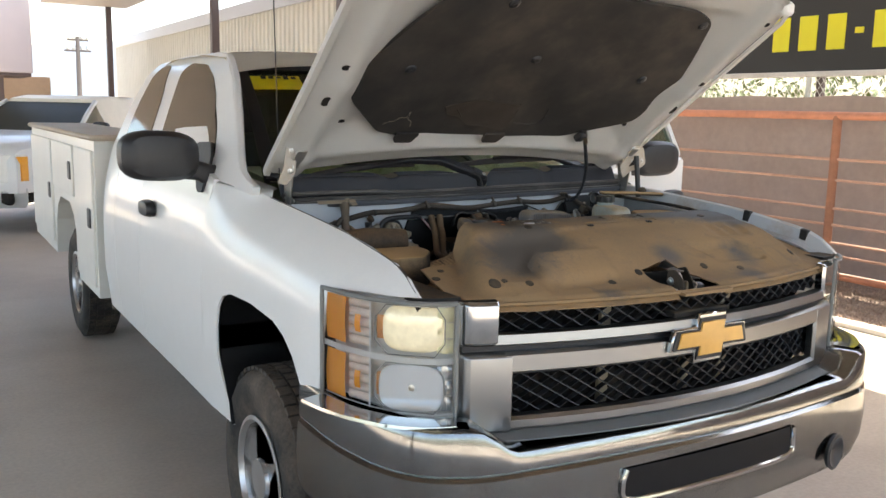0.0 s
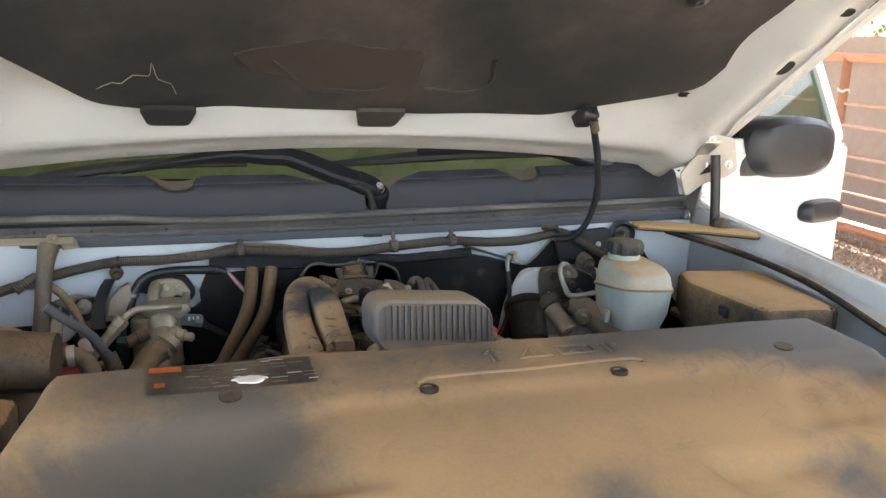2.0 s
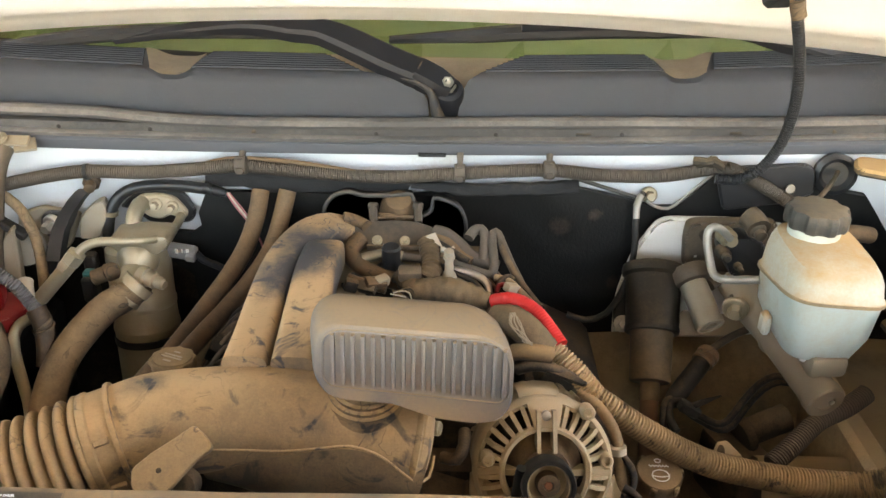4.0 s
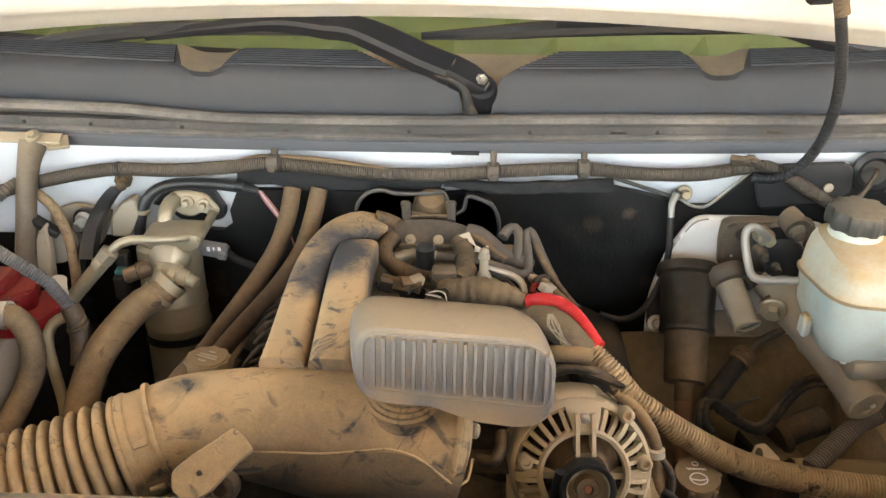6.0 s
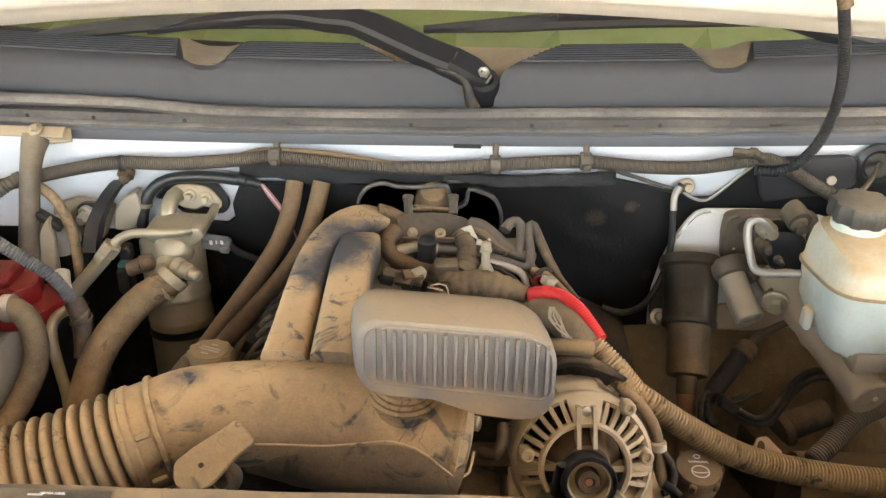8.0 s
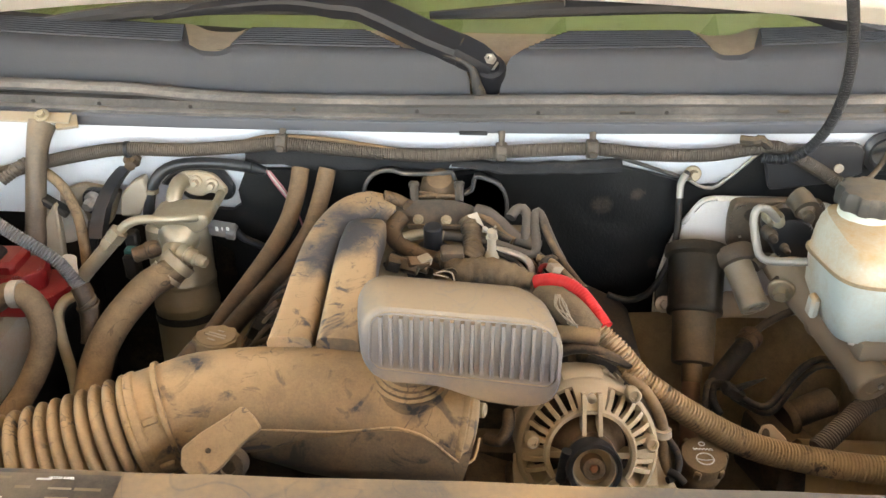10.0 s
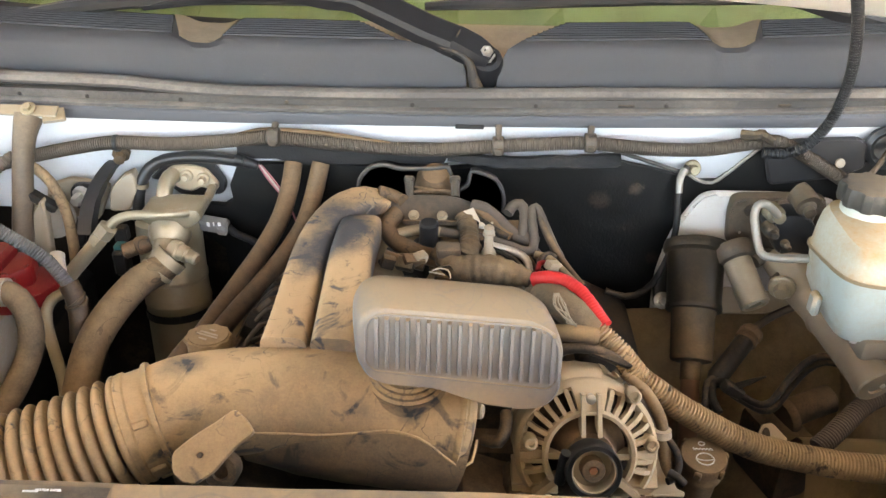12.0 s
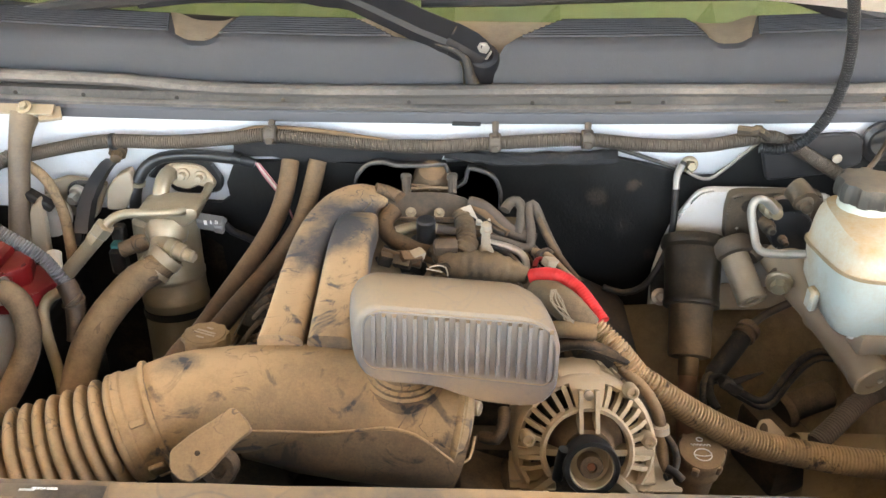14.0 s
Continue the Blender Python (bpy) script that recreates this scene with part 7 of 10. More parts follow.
bm = bmesh.new()
slab(bm, rounded([(-0.422, 1.246), (-0.409, 1.255), (-0.383, 1.257), (-0.36, 1.252), (-0.343, 1.228), (-0.347, 1.217), (-0.36, 1.219), (-0.37, 1.224), (-0.382, 1.215), (-0.402, 1.218), (-0.415, 1.231)], 0.008, 3), 0.012, Matrix(((1, 0, 0, 0), (0, 0, 1, 1.190), (0, 1, 0, 0), (0, 0, 0, 1))), 0.003)
port_plate = part("port_plate", bm, ALU_CAST, acc, "cast port plate on the firewall")
for p in ((-0.388, 1.19, 1.242), (-0.364, 1.19, 1.238)):
    bm = bmesh.new()
    bolt(bm, p, (0, -1, 0.1), 0.0056, 0.013)
    part("port_bolt", bm, ALU_CAST, port_plate)
bm = bmesh.new()
slab(bm, rounded([(-0.447, 1.23), (-0.427, 1.251), (-0.394, 1.263), (-0.352, 1.262), (-0.332, 1.228), (-0.339, 1.209), (-0.359, 1.205), (-0.382, 1.205), (-0.406, 1.206), (-0.416, 1.217), (-0.43, 1.228)], 0.012, 4), 0.010, Matrix(((1, 0, 0, 0), (0, 0, 1, 1.198), (0, 1, 0, 0), (0, 0, 0, 1))), 0.003)
part("port_gasket", bm, GLOSS_RUBBER, truck)
hose("bypass_hose", [(-0.46, 1.165, 1.18), (-0.457, 1.165, 1.2), (-0.454, 1.168, 1.221), (-0.447, 1.172, 1.242), (-0.435, 1.178, 1.259), (-0.414, 1.182, 1.27), (-0.384, 1.184, 1.274), (-0.346, 1.18, 1.276), (-0.317, 1.172, 1.277), (-0.293, 1.165, 1.278)], 0.0085, GLOSS_RUBBER, None, "black hose looping round the port plate")
ring_band((-0.449, 1.17, 1.235), (0.15, 0, 1), 0.0089, 0.006, 0.0015, ALU, truck, "hose_clip")
bm = bmesh.new()
box(bm, (-0.345, 1.15, 1.184), (0.040, 0.018, 0.020), 0.003, pose(0, 0, 0, 20, 6, -5))
box(bm, (-0.331, 1.148, 1.181), (0.014, 0.022, 0.014), 0.002, pose(0, 0, 0, 20, 6, -5))
connector = part("connector", bm, plain("grey_connector", (0.17, 0.165, 0.16), 0.5), truck, "grey sensor connector")
for dx in (-0.008, 0.0, 0.008):
    bm = bmesh.new()
    box(bm, Vector((-0.342, 1.139, 1.191)) + Vector((dx, 0, -0.001)), (0.0045 if dx else 0.0018, 0.002, 0.009), 0.0006, pose(0, 0, 0, 20, 6, -5))
    part("print_bar", bm, LABEL_WHITE, connector)
hose("connector_wire", [(-0.326, 1.15, 1.183), (-0.316, 1.152, 1.169), (-0.297, 1.155, 1.158), (-0.278, 1.16, 1.143)], 0.0055, BLACK_RUBBER, connector)
ac_hose = hose("ac_hose", [(-0.386, 1.072, 1.175), (-0.397, 1.062, 1.162), (-0.418, 1.035, 1.159), (-0.436, 0.995, 1.148), (-0.447, 0.955, 1.137), (-0.453, 0.925, 1.122), (-0.455, 0.9, 1.105), (-0.457, 0.88, 1.084)], 0.0208, HOSE_TAN, None, "thick dusty air-conditioning hose", seg=22)
for c, w in (((-0.389, 1.07, 1.171), 0.014), ((-0.403, 1.058, 1.16), 0.007)):
    ring_band(c, (-0.60, -0.45, -0.55), 0.0212, w, 0.0028, ALU, ac_hose, "crimp")

# passenger corner: drain hose, brackets, red cover, pipes
hose("drain_hose", [(-0.592, 1.175, 1.334), (-0.595, 1.165, 1.32), (-0.598, 1.155, 1.3), (-0.602, 1.145, 1.269), (-0.605, 1.13, 1.225), (-0.61, 1.115, 1.173), (-0.611, 1.1, 1.136)], [0.0195, 0.0158, 0.0142, 0.0142, 0.0146, 0.0148, 0.015], DRAIN, None, "fat brown cowl drain hose", seg=20)
bm = bmesh.new()
box(bm, (-0.623, 1.172, 1.344), (0.15, 0.018, 0.004), 0.001, pose(0, 0, 0, 30, 0, -1))
box(bm, (-0.557, 1.175, 1.336), (0.030, 0.022, 0.006), 0.001, pose(0, 0, 0, 30, 0, 24))
brace = part("cowl_brace", bm, BEIGE, truck, "pale cowl brace under the seal")
bm = bmesh.new()
bolt(bm, (-0.585, 1.165, 1.349), (0, -0.55, 0.8), 0.0062, 0.007)
part("brace_bolt", bm, ALU, brace)
hose("thin_hose", [(-0.636, 1.17, 1.272), (-0.611, 1.165, 1.268), (-0.591, 1.16, 1.26), (-0.569, 1.15, 1.244), (-0.552, 1.135, 1.22), (-0.541, 1.12, 1.199), (-0.533, 1.1, 1.161), (-0.526, 1.08, 1.143)], 0.0076, HOSE_TAN, None)
hose("cable", [(-0.646, 1.13, 1.264), (-0.628, 1.14, 1.276), (-0.618, 1.15, 1.282), (-0.603, 1.155, 1.284)], 0.0085, LOOM, None, ridge=0.0007, pitch=0.005)
XZ = Matrix(((1, 0, 0, 0), (0, 0, 1, 0), (0, 1, 0, 0), (0, 0, 0, 1)))
for outline, y, dep, mat, nm in (
        ([(-0.596, 1.221), (-0.559, 1.234), (-0.502, 1.224), (-0.526, 1.169), (-0.565, 1.148), (-0.608, 1.138)], 1.186, 0.012, BEIGE, "fender_bracket"),
        ([(-0.492, 1.231), (-0.474, 1.25), (-0.455, 1.26), (-0.452, 1.23), (-0.469, 1.196), (-0.499, 1.195)], 1.160, 0.020, BEIGE, "fender_bracket"),
        ([(-0.59, 1.213), (-0.573, 1.234), (-0.572, 1.199), (-0.577, 1.137), (-0.604, 1.136)], 1.12, 0.014, BEIGE, "fender_bracket"),
        ([(-0.554, 1.227), (-0.543, 1.233), (-0.501, 1.231), (-0.509, 1.215), (-0.53, 1.184), (-0.551, 1.191), (-0.559, 1.207)], 1.172, 0.010, BLACK_PLASTIC, "bracket_pad"),
        ([(-0.533, 1.181), (-0.561, 1.18), (-0.561, 1.128), (-0.549, 1.132)], 1.164, 0.008, BLACK_PLASTIC, "bracket_pad")):
    bm = bmesh.new()
    slab(bm, rounded(outline, 0.007), dep, Matrix.Translation((0, y, 0)) @ XZ, 0.002)
    part(nm, bm, mat, truck)
bm = bmesh.new()
lathe(bm, [(0.032, 0.0), (0.032, 0.006), (0.026, 0.008), (0.001, 0.008)], toward((-0.582, 1.16, 1.185), (0.1, -1, 0.2)), 24)
part("wheel_cover_disc", bm, PALE, truck, "pale pressed disc behind the drain hose")
bm = bmesh.new()
bolt(bm, (-0.536, 1.17, 1.217), (-0.25, -1, -0.1), 0.0085, 0.020)
part("stud", bm, STEEL, truck)
bm = bmesh.new()
rings(bm, [[Vector(p) + Vector(q) for q in ((-0.012, 0, 0), (0.010, -0.006, 0.003), (0.012, 0.012, 0), (-0.010, 0.014, 0))] for p in ((-0.490, 1.180, 1.262), (-0.497, 1.165, 1.254), (-0.503, 1.145, 1.243), (-0.509, 1.125, 1.226), (-0.510, 1.105, 1.205), (-0.507, 1.09, 1.196))])
part("black_guard", bm, GLOSS_RUBBER, truck, "glossy black plastic guard strip")
# small sensor with a teal plug beside the accumulator
bm = bmesh.new()
box(bm, (-0.473, 1.13, 1.176), (0.018, 0.02, 0.024), 0.003)
box(bm, (-0.471, 1.11, 1.142), (0.022, 0.022, 0.040), 0.004)
sensor = part("pressure_sensor", bm, GRIME, truck, "dark sensor with a teal plug")
bm = bmesh.new()
box(bm, (-0.472, 1.115, 1.161), (0.018, 0.016, 0.016), 0.003)
part("plug", bm, plain("teal_plug", (0.03, 0.14, 0.13), 0.5), sensor)
# battery, red terminal cover, coolant tank
bm = bmesh.new()
slab(bm, rounded([(-0.70, 0.965), (-0.565, 0.965), (-0.535, 0.985), (-0.520, 1.02), (-0.53, 1.06), (-0.70, 1.06)], 0.008), 0.022, Matrix.Translation((0, 0, 1.142)), 0.005, 2)
slab(bm, rounded([(-0.70, 0.985), (-0.575, 0.985), (-0.548, 1.01), (-0.56, 1.05), (-0.70, 1.05)], 0.008), 0.030, Matrix.Translation((0, 0, 1.162)), 0.006, 2)
box(bm, (-0.625, 1.02, 1.198), (0.09, 0.055, 0.022), 0.006)
box(bm, (-0.572, 0.986, 1.165), (0.006, 0.010, 0.045), 0.001, pose(0, 0, 0, 0, 20, 10))
part("battery_terminal_cover", bm, RED, truck, "red plastic battery terminal cover, dusty")
bm = bmesh.new()
box(bm, (-0.69, 0.98, 1.03), (0.20, 0.20, 0.21), 0.01)
part("battery", bm, PALE, truck, "pale grey battery case")
bm = bmesh.new()
box(bm, (-0.70, 1.0, 1.205), (0.2, 0.06, 0.03), 0.006)
box(bm, (-0.582, 1.135, 1.225), (0.05, 0.02, 0.012), 0.003, pose(0, 0, 0, 0, 35, 0))
part("battery_clamp", bm, GRIME, truck)
bm = bmesh.new()
lathe(bm, [(0.062, -0.10), (0.066, -0.05), (0.062, 0.0), (0.045, 0.022), (0.036, 0.03), (0.036, 0.05), (0.028, 0.055), (0.001, 0.055)], Matrix.Translation((-0.640, 0.885, 1.215)), 24)
part("coolant_tank", bm, DUST_PLASTIC, truck, "dusty dark coolant tank with screw cap")
left_loom = hose("battery_loom", [(-0.582, 0.985, 1.275), (-0.56, 0.985, 1.257), (-0.536, 0.985, 1.239), (-0.512, 0.985, 1.218), (-0.497, 0.985, 1.191), (-0.488, 0.98, 1.183)], 0.0084, LOOM_GREY, None, "grey corrugated battery cable loom", ridge=0.0006, pitch=0.0036)
hose("cable_sleeve", [(-0.489, 0.98, 1.187), (-0.482, 0.975, 1.171), (-0.479, 0.97, 1.155), (-0.476, 0.96, 1.136), (-0.476, 0.95, 1.117)], 0.0128, HOSE_BROWN, left_loom)
ring_band((-0.48, 0.972, 1.162), (0.25, 0, -1), 0.0130, 0.004, 0.002, HOSE_TAN, left_loom, "tie_wrap")
ring_band((-0.481, 0.973, 1.166), (0.6, 0, -0.8), 0.0134, 0.003, 0.0016, HOSE_TAN, left_loom, "tie_wrap")
pipe = hose("coolant_pipe", [(-0.577, 0.93, 1.191), (-0.554, 0.925, 1.207), (-0.531, 0.92, 1.209), (-0.516, 0.915, 1.195), (-0.508, 0.905, 1.173), (-0.508, 0.895, 1.15), (-0.515, 0.875, 1.126), (-0.527, 0.85, 1.103), (-0.539, 0.82, 1.089)], 0.0150, HOSE_TAN, None, "dusty bent coolant pipe", seg=20)
ring_band((-0.541, 0.923, 1.209), (1, 0, 0.1), 0.0155, 0.012, 0.002, STEEL, pipe)
hose("metal_line", [(-0.498, 1.0, 1.161), (-0.51, 0.995, 1.16), (-0.522, 0.99, 1.153), (-0.527, 0.98, 1.141), (-0.522, 0.965, 1.125), (-0.507, 0.94, 1.109), (-0.488, 0.91, 1.088), (-0.479, 0.89, 1.075)], 0.0074, ALU, None, seg=14)
hose("valve_pipe", [(-0.532, 1.05, 1.187), (-0.529, 1.04, 1.181), (-0.524, 1.03, 1.172)], 0.010, PALE, None, seg=12)

def plate(bm, pts, n, depth, r=0.004, bevel=0.001):
    """A flat plate from its corners in the world, rounded, given a thickness against n."""
    n = Vector(n).normalized()
    pts = [Vector(p) for p in pts]
    c = sum(pts, Vector()) / len(pts)
    m = toward(c, n)
    inv = m.inverted()
    flat = [tuple((inv @ p).xy) for p in pts]
    area = sum(a[0] * b[1] - b[0] * a[1] for a, b in zip(flat, flat[1:] + flat[:1]))
    slab(bm, rounded(flat if area > 0 else flat[::-1], r, 3) if r else flat, depth, m @ Matrix.Translation((0, 0, -depth)), bevel)


def boxy(bm, line, w, h, k=4.5, seg=28, step=0.012, up=(0, -0.3, 1)):
    """A moulded duct: a rounded-rectangle section along a line; w and h: (share, size) rows."""
    L = smooth_line(line, step)
    n = len(L)
    loops = []
    for i, p in enumerate(L):
        d = (L[min(i + 1, n - 1)] - L[max(i - 1, 0)]).normalized()
        side = d.cross(Vector(up)).normalized()
        top = side.cross(d).normalized()
        f = i / (n - 1)
        loops.append([p + side * a + top * b for a, b in oval(lerp_table(w, f), lerp_table(h, f), seg, k)])
    rings(bm, loops)


# intake: bellows, duct, twin runners, resonator
duct = empty("intake_duct")
duct.parent = truck
tagged(duct, "tan dust-covered plastic intake duct with bellows")
bead = Vector((-0.301, 0.752, 1.170))
d0 = Vector((0.90, 0.36, 0.19)).normalized()
n = 16
c0 = bead - d0 * 0.030
bm = bmesh.new()
bell = [c0 - d0 * 0.215 + Vector((-0.02, 0.0, 0.002)), c0 - d0 * 0.14 + Vector((-0.004, 0, 0.003)), c0 - d0 * 0.07, c0 + d0 * 0.002]
tube(bm, bell, [0.0435 + 0.0165 * math.sqrt(abs(math.sin(math.pi * k / 12))) for k in range(12 * n + 1)], 40, 0.0012)
part("bellows", bm, DUST_DUCT, duct, "ribbed tan-dusted bellows")
bm = bmesh.new()
lathe(bm, [(0.054, -0.004), (0.0590, -0.002), (0.0600, 0.002), (0.0600, 0.006), (0.0578, 0.008), (0.0578, 0.028), (0.056, 0.034)], toward(c0, d0), 44)
part("collar", bm, DUST_DUCT, duct)
bm = bmesh.new()
lathe(bm, [(0.0570, -0.0030), (0.0612, -0.0026), (0.0620, 0.0), (0.0612, 0.0026), (0.0570, 0.0030)], toward(bead, d0), 44)
part("clamp", bm, DUST_DUCT, duct)
for a in (0.55, 1.5, 2.35, 3.2, 4.1):
    mm = toward(c0 + d0 * 0.016, d0) @ Matrix.Rotation(a + 1.9, 4, "Z")
    bm = bmesh.new()
    box(bm, mm @ Vector((0.0590, 0, 0)), (0.006, 0.008, 0.016), 0.0015, mm.to_3x3().to_4x4())
    part("lug", bm, DUST_DUCT, duct)
bm = bmesh.new()
tube(bm, [bead - d0 * 0.004, bead + d0 * 0.03, (-0.228, 0.772, 1.178), (-0.16, 0.778, 1.178), (-0.09, 0.780, 1.170), (-0.03, 0.781, 1.160), (0.012, 0.782, 1.150)], [0.0570, 0.0572, 0.0572, 0.0580, 0.0595, 0.0615, 0.060], 44, 0.008)
part("duct_body", bm, DUST_DUCT, duct)
bm = bmesh.new()
lathe(bm, [(0.0605, -0.006), (0.0628, -0.003), (0.0628, 0.001), (0.0600, 0.003), (0.0570, 0.009), (0.047, 0.014), (0.030, 0.018), (0.001, 0.020)], toward((0.010, 0.782, 1.150), (0.98, 0.02, -0.18)), 44)
part("end_cap", bm, DUST_DUCT, duct)
bm = bmesh.new()
tube(bm, [(-0.215, 0.772, 1.148), (-0.17, 0.772, 1.149), (-0.12, 0.771, 1.148), (-0.05, 0.769, 1.144), (0.010, 0.775, 1.126)], [0.040, 0.054, 0.0590, 0.0605, 0.0595], 40, 0.008)
part("lower_shell", bm, LOWER_SHELL, duct)
bm = bmesh.new()
tube(bm, [(-0.205, 0.712, 1.188), (-0.168, 0.712, 1.189), (-0.119, 0.712, 1.189), (-0.074, 0.711, 1.196), (-0.053, 0.71, 1.199), (-0.028, 0.712, 1.189), (-0.011, 0.714, 1.173), (0.006, 0.718, 1.152), (0.016, 0.722, 1.143), (0.028, 0.732, 1.14), (0.033, 0.75, 1.154)], 0.0016, 8)
part("seam_flange", bm, DUST_DUCT, duct)
bm = bmesh.new()
plate(bm, [(-0.261, 0.662, 1.207), (-0.259, 0.652, 1.192), (-0.250, 0.648, 1.183), (-0.236, 0.647, 1.181), (-0.220, 0.654, 1.190), (-0.206, 0.664, 1.205), (-0.198, 0.670, 1.212), (-0.183, 0.68, 1.219), (-0.192, 0.690, 1.226), (-0.205, 0.698, 1.233), (-0.222, 0.686, 1.226), (-0.243, 0.674, 1.218)], (0, -0.70, 0.72), 0.008, 0.004, 0.0015)
tab = part("mount_tab", bm, DUST_DUCT, duct, "thick tan mounting tab")
bm = bmesh.new()
lathe(bm, [(0.0026, 0), (0.0026, 0.0012), (0.0020, 0.0013), (0.001, 0.0013)], toward((-0.232, 0.66, 1.207), (0, -0.70, 0.72)), 14)
part("tab_hole", bm, DARK, tab)
bm = bmesh.new()
plate(bm, [(-0.198, 0.672, 1.214), (-0.183, 0.68, 1.219), (-0.205, 0.694, 1.228), (-0.213, 0.7, 1.196)], (0.7, -0.6, 0.2), 0.004, 0.002, 0.0005)
part("tab_gusset", bm, DUST_DUCT, tab)
bm = bmesh.new()
boxy(bm, [(-0.177, 0.8, 1.221), (-0.176, 0.85, 1.225), (-0.174, 0.92, 1.235), (-0.168, 0.985, 1.245), (-0.156, 1.035, 1.249), (-0.137, 1.075, 1.251), (-0.115, 1.1, 1.247), (-0.094, 1.12, 1.232)], [(0, 0.050), (0.3, 0.046), (0.6, 0.047), (0.8, 0.050), (0.95, 0.048), (1, 0.040)], [(0, 0.050), (0.5, 0.046), (0.8, 0.048), (1, 0.040)])
part("runner", bm, RUNNER, duct)
bm = bmesh.new()
boxy(bm, [(-0.124, 0.8, 1.223), (-0.123, 0.845, 1.231), (-0.121, 0.91, 1.243), (-0.119, 0.965, 1.252), (-0.117, 1.0, 1.253), (-0.116, 1.03, 1.247), (-0.117, 1.055, 1.229)], [(0, 0.048), (0.3, 0.050), (0.6, 0.053), (0.85, 0.052), (0.95, 0.048), (1, 0.036)], [(0, 0.050), (0.5, 0.048), (0.85, 0.046), (1, 0.034)])
part("runner", bm, RUNNER, duct)
bm = bmesh.new()
plate(bm, [(-0.146, 1.052, 1.255), (-0.128, 1.075, 1.265), (-0.107, 1.085, 1.267), (-0.103, 1.075, 1.255), (-0.125, 1.045, 1.253)], (0, -0.5, 0.86), 0.004, 0.003, 0.001)
part("runner_pad", bm, RUNNER, duct)
bm = bmesh.new()
lathe(bm, [(0.052, -0.03), (0.047, -0.006), (0.044, -0.001), (0.044, 0.002), (0.040, 0.003), (0.040, 0.007), (0.036, 0.008), (0.036, 0.012), (0.032, 0.013), (0.032, 0.05)], toward((-0.043, 0.775, 1.222), (0.05, -0.25, 1)), 36)
part("neck", bm, DUST_DUCT, duct)

reso = empty("resonator")
reso.parent = truck
tagged(reso, "grey plastic intake resonator box, dust on top")
FACE = rounded([(-0.088, 1.278), (-0.080, 1.262), (-0.066, 1.254), (-0.010, 1.250), (0.012, 1.242), (0.036, 1.234), (0.080, 1.229), (0.100, 1.233), (0.112, 1.250), (0.112, 1.298), (0.102, 1.315), (0.080, 1.326), (-0.066, 1.335), (-0.082, 1.327), (-0.089, 1.312)], 0.010, 4)
cx, cz0 = 0.012, 1.275


def face_y(z):
    return 0.716 + 0.16 * (z - 1.26)


bm = bmesh.new()
secs = []
for f, s, lift in ((0.0, 0.955, -0.001), (0.002, 0.980, 0.0), (0.006, 0.994, 0.0), (0.012, 1.0, 0.001), (0.032, 1.0, 0.003), (0.048, 0.985, 0.004), (0.058, 0.955, 0.003), (0.064, 0.89, 0.001)):
    sec = []
    for x, z in FACE:
        zz = cz0 + (z - cz0) * s
        up = lift * (1 if z > 1.28 else 0)
        if f > 0.02 and z < 1.26:
            zz += (1.262 - zz) * min(0.6, (f - 0.02) * 9) * (1 - min(1, max(0, (x - 0.0) / 0.05)) * 0.5)
        sec.append((cx + (x - cx) * s - 0.018 * f / 0.1, face_y(z) + f, zz + up))
    secs.append(sec)
rings(bm, secs)
part("box", bm, GREY_RES, reso)
IN = rounded([(-0.079, 1.278), (-0.071, 1.269), (0.098, 1.254), (0.106, 1.262), (0.106, 1.298), (0.097, 1.314), (0.082, 1.3205), (-0.064, 1.3295), (-0.078, 1.3205)], 0.008)
path = [(x, face_y(z) - 0.0006, z) for x, z in IN]
bm = bmesh.new()
tube(bm, path + [path[0]], 0.0014, 6, straight=True)
part("face_border", bm, GREY_RES, reso)
for k in range(18):
    x = -0.068 + k * 0.0099
    zb = 1.2745 - 0.013 * (x + 0.07) / 0.17
    zt_ = 1.3265 - 0.009 * (x + 0.07) / 0.17 - (0, 0.002, 0.006)[max(0, k - 15)]
    bm = bmesh.new()
    rings(bm, [[(x + a, face_y(z) - o, z) for a, o in ((-0.0016, 0.0048), (0.0016, 0.0048), (0.0026, -0.003), (-0.0026, -0.003))] for z in (zb, zb + 0.002, zt_ - 0.002, zt_)])
    part("rib", bm, GREY_RES, reso, smooth=0)

# oil filler cap
om = toward((-0.286, 0.885, 1.170), (0.03, 0.08, 0.99))
bm = bmesh.new()
secs = []
for h, s in ((-0.030, 0.72), (-0.008, 0.72), (-0.006, 0.98), (0.008, 1.0), (0.0105, 0.95), (0.0105, 0.86), (0.0120, 0.84), (0.0125, 0.2)):
    secs.append([om @ Vector((0.0275 * s * (1 + (0.05 * math.cos(10 * a) if s > 0.9 else 0)) * math.cos(a), 0.0275 * s * (1 + (0.05 * math.cos(10 * a) if s > 0.9 else 0)) * math.sin(a), h)) for a in steps(0, 6.283 * 59 / 60, 59)])
rings(bm, secs)
cap = part("oil_cap", bm, CAP_TAN, truck, "dusty tan plastic oil filler cap")
for w, dy in ((0.010, 0.011), (0.028, 0.003), (0.024, -0.002), (0.008, -0.010)):
    bm = bmesh.new()
    box(bm, om @ Vector((0, dy, 0.0126)), (w, 0.0022, 0.0008), 0.0, om.to_3x3().to_4x4())
    part("print_bar", bm, PALE, cap)
bm = bmesh.new()
tube(bm, [(-0.321, 0.87, 1.148), (-0.308, 0.88, 1.162), (-0.295, 0.89, 1.168)], 0.016, 14)
part("filler_neck", bm, HOSE_BROWN, truck)

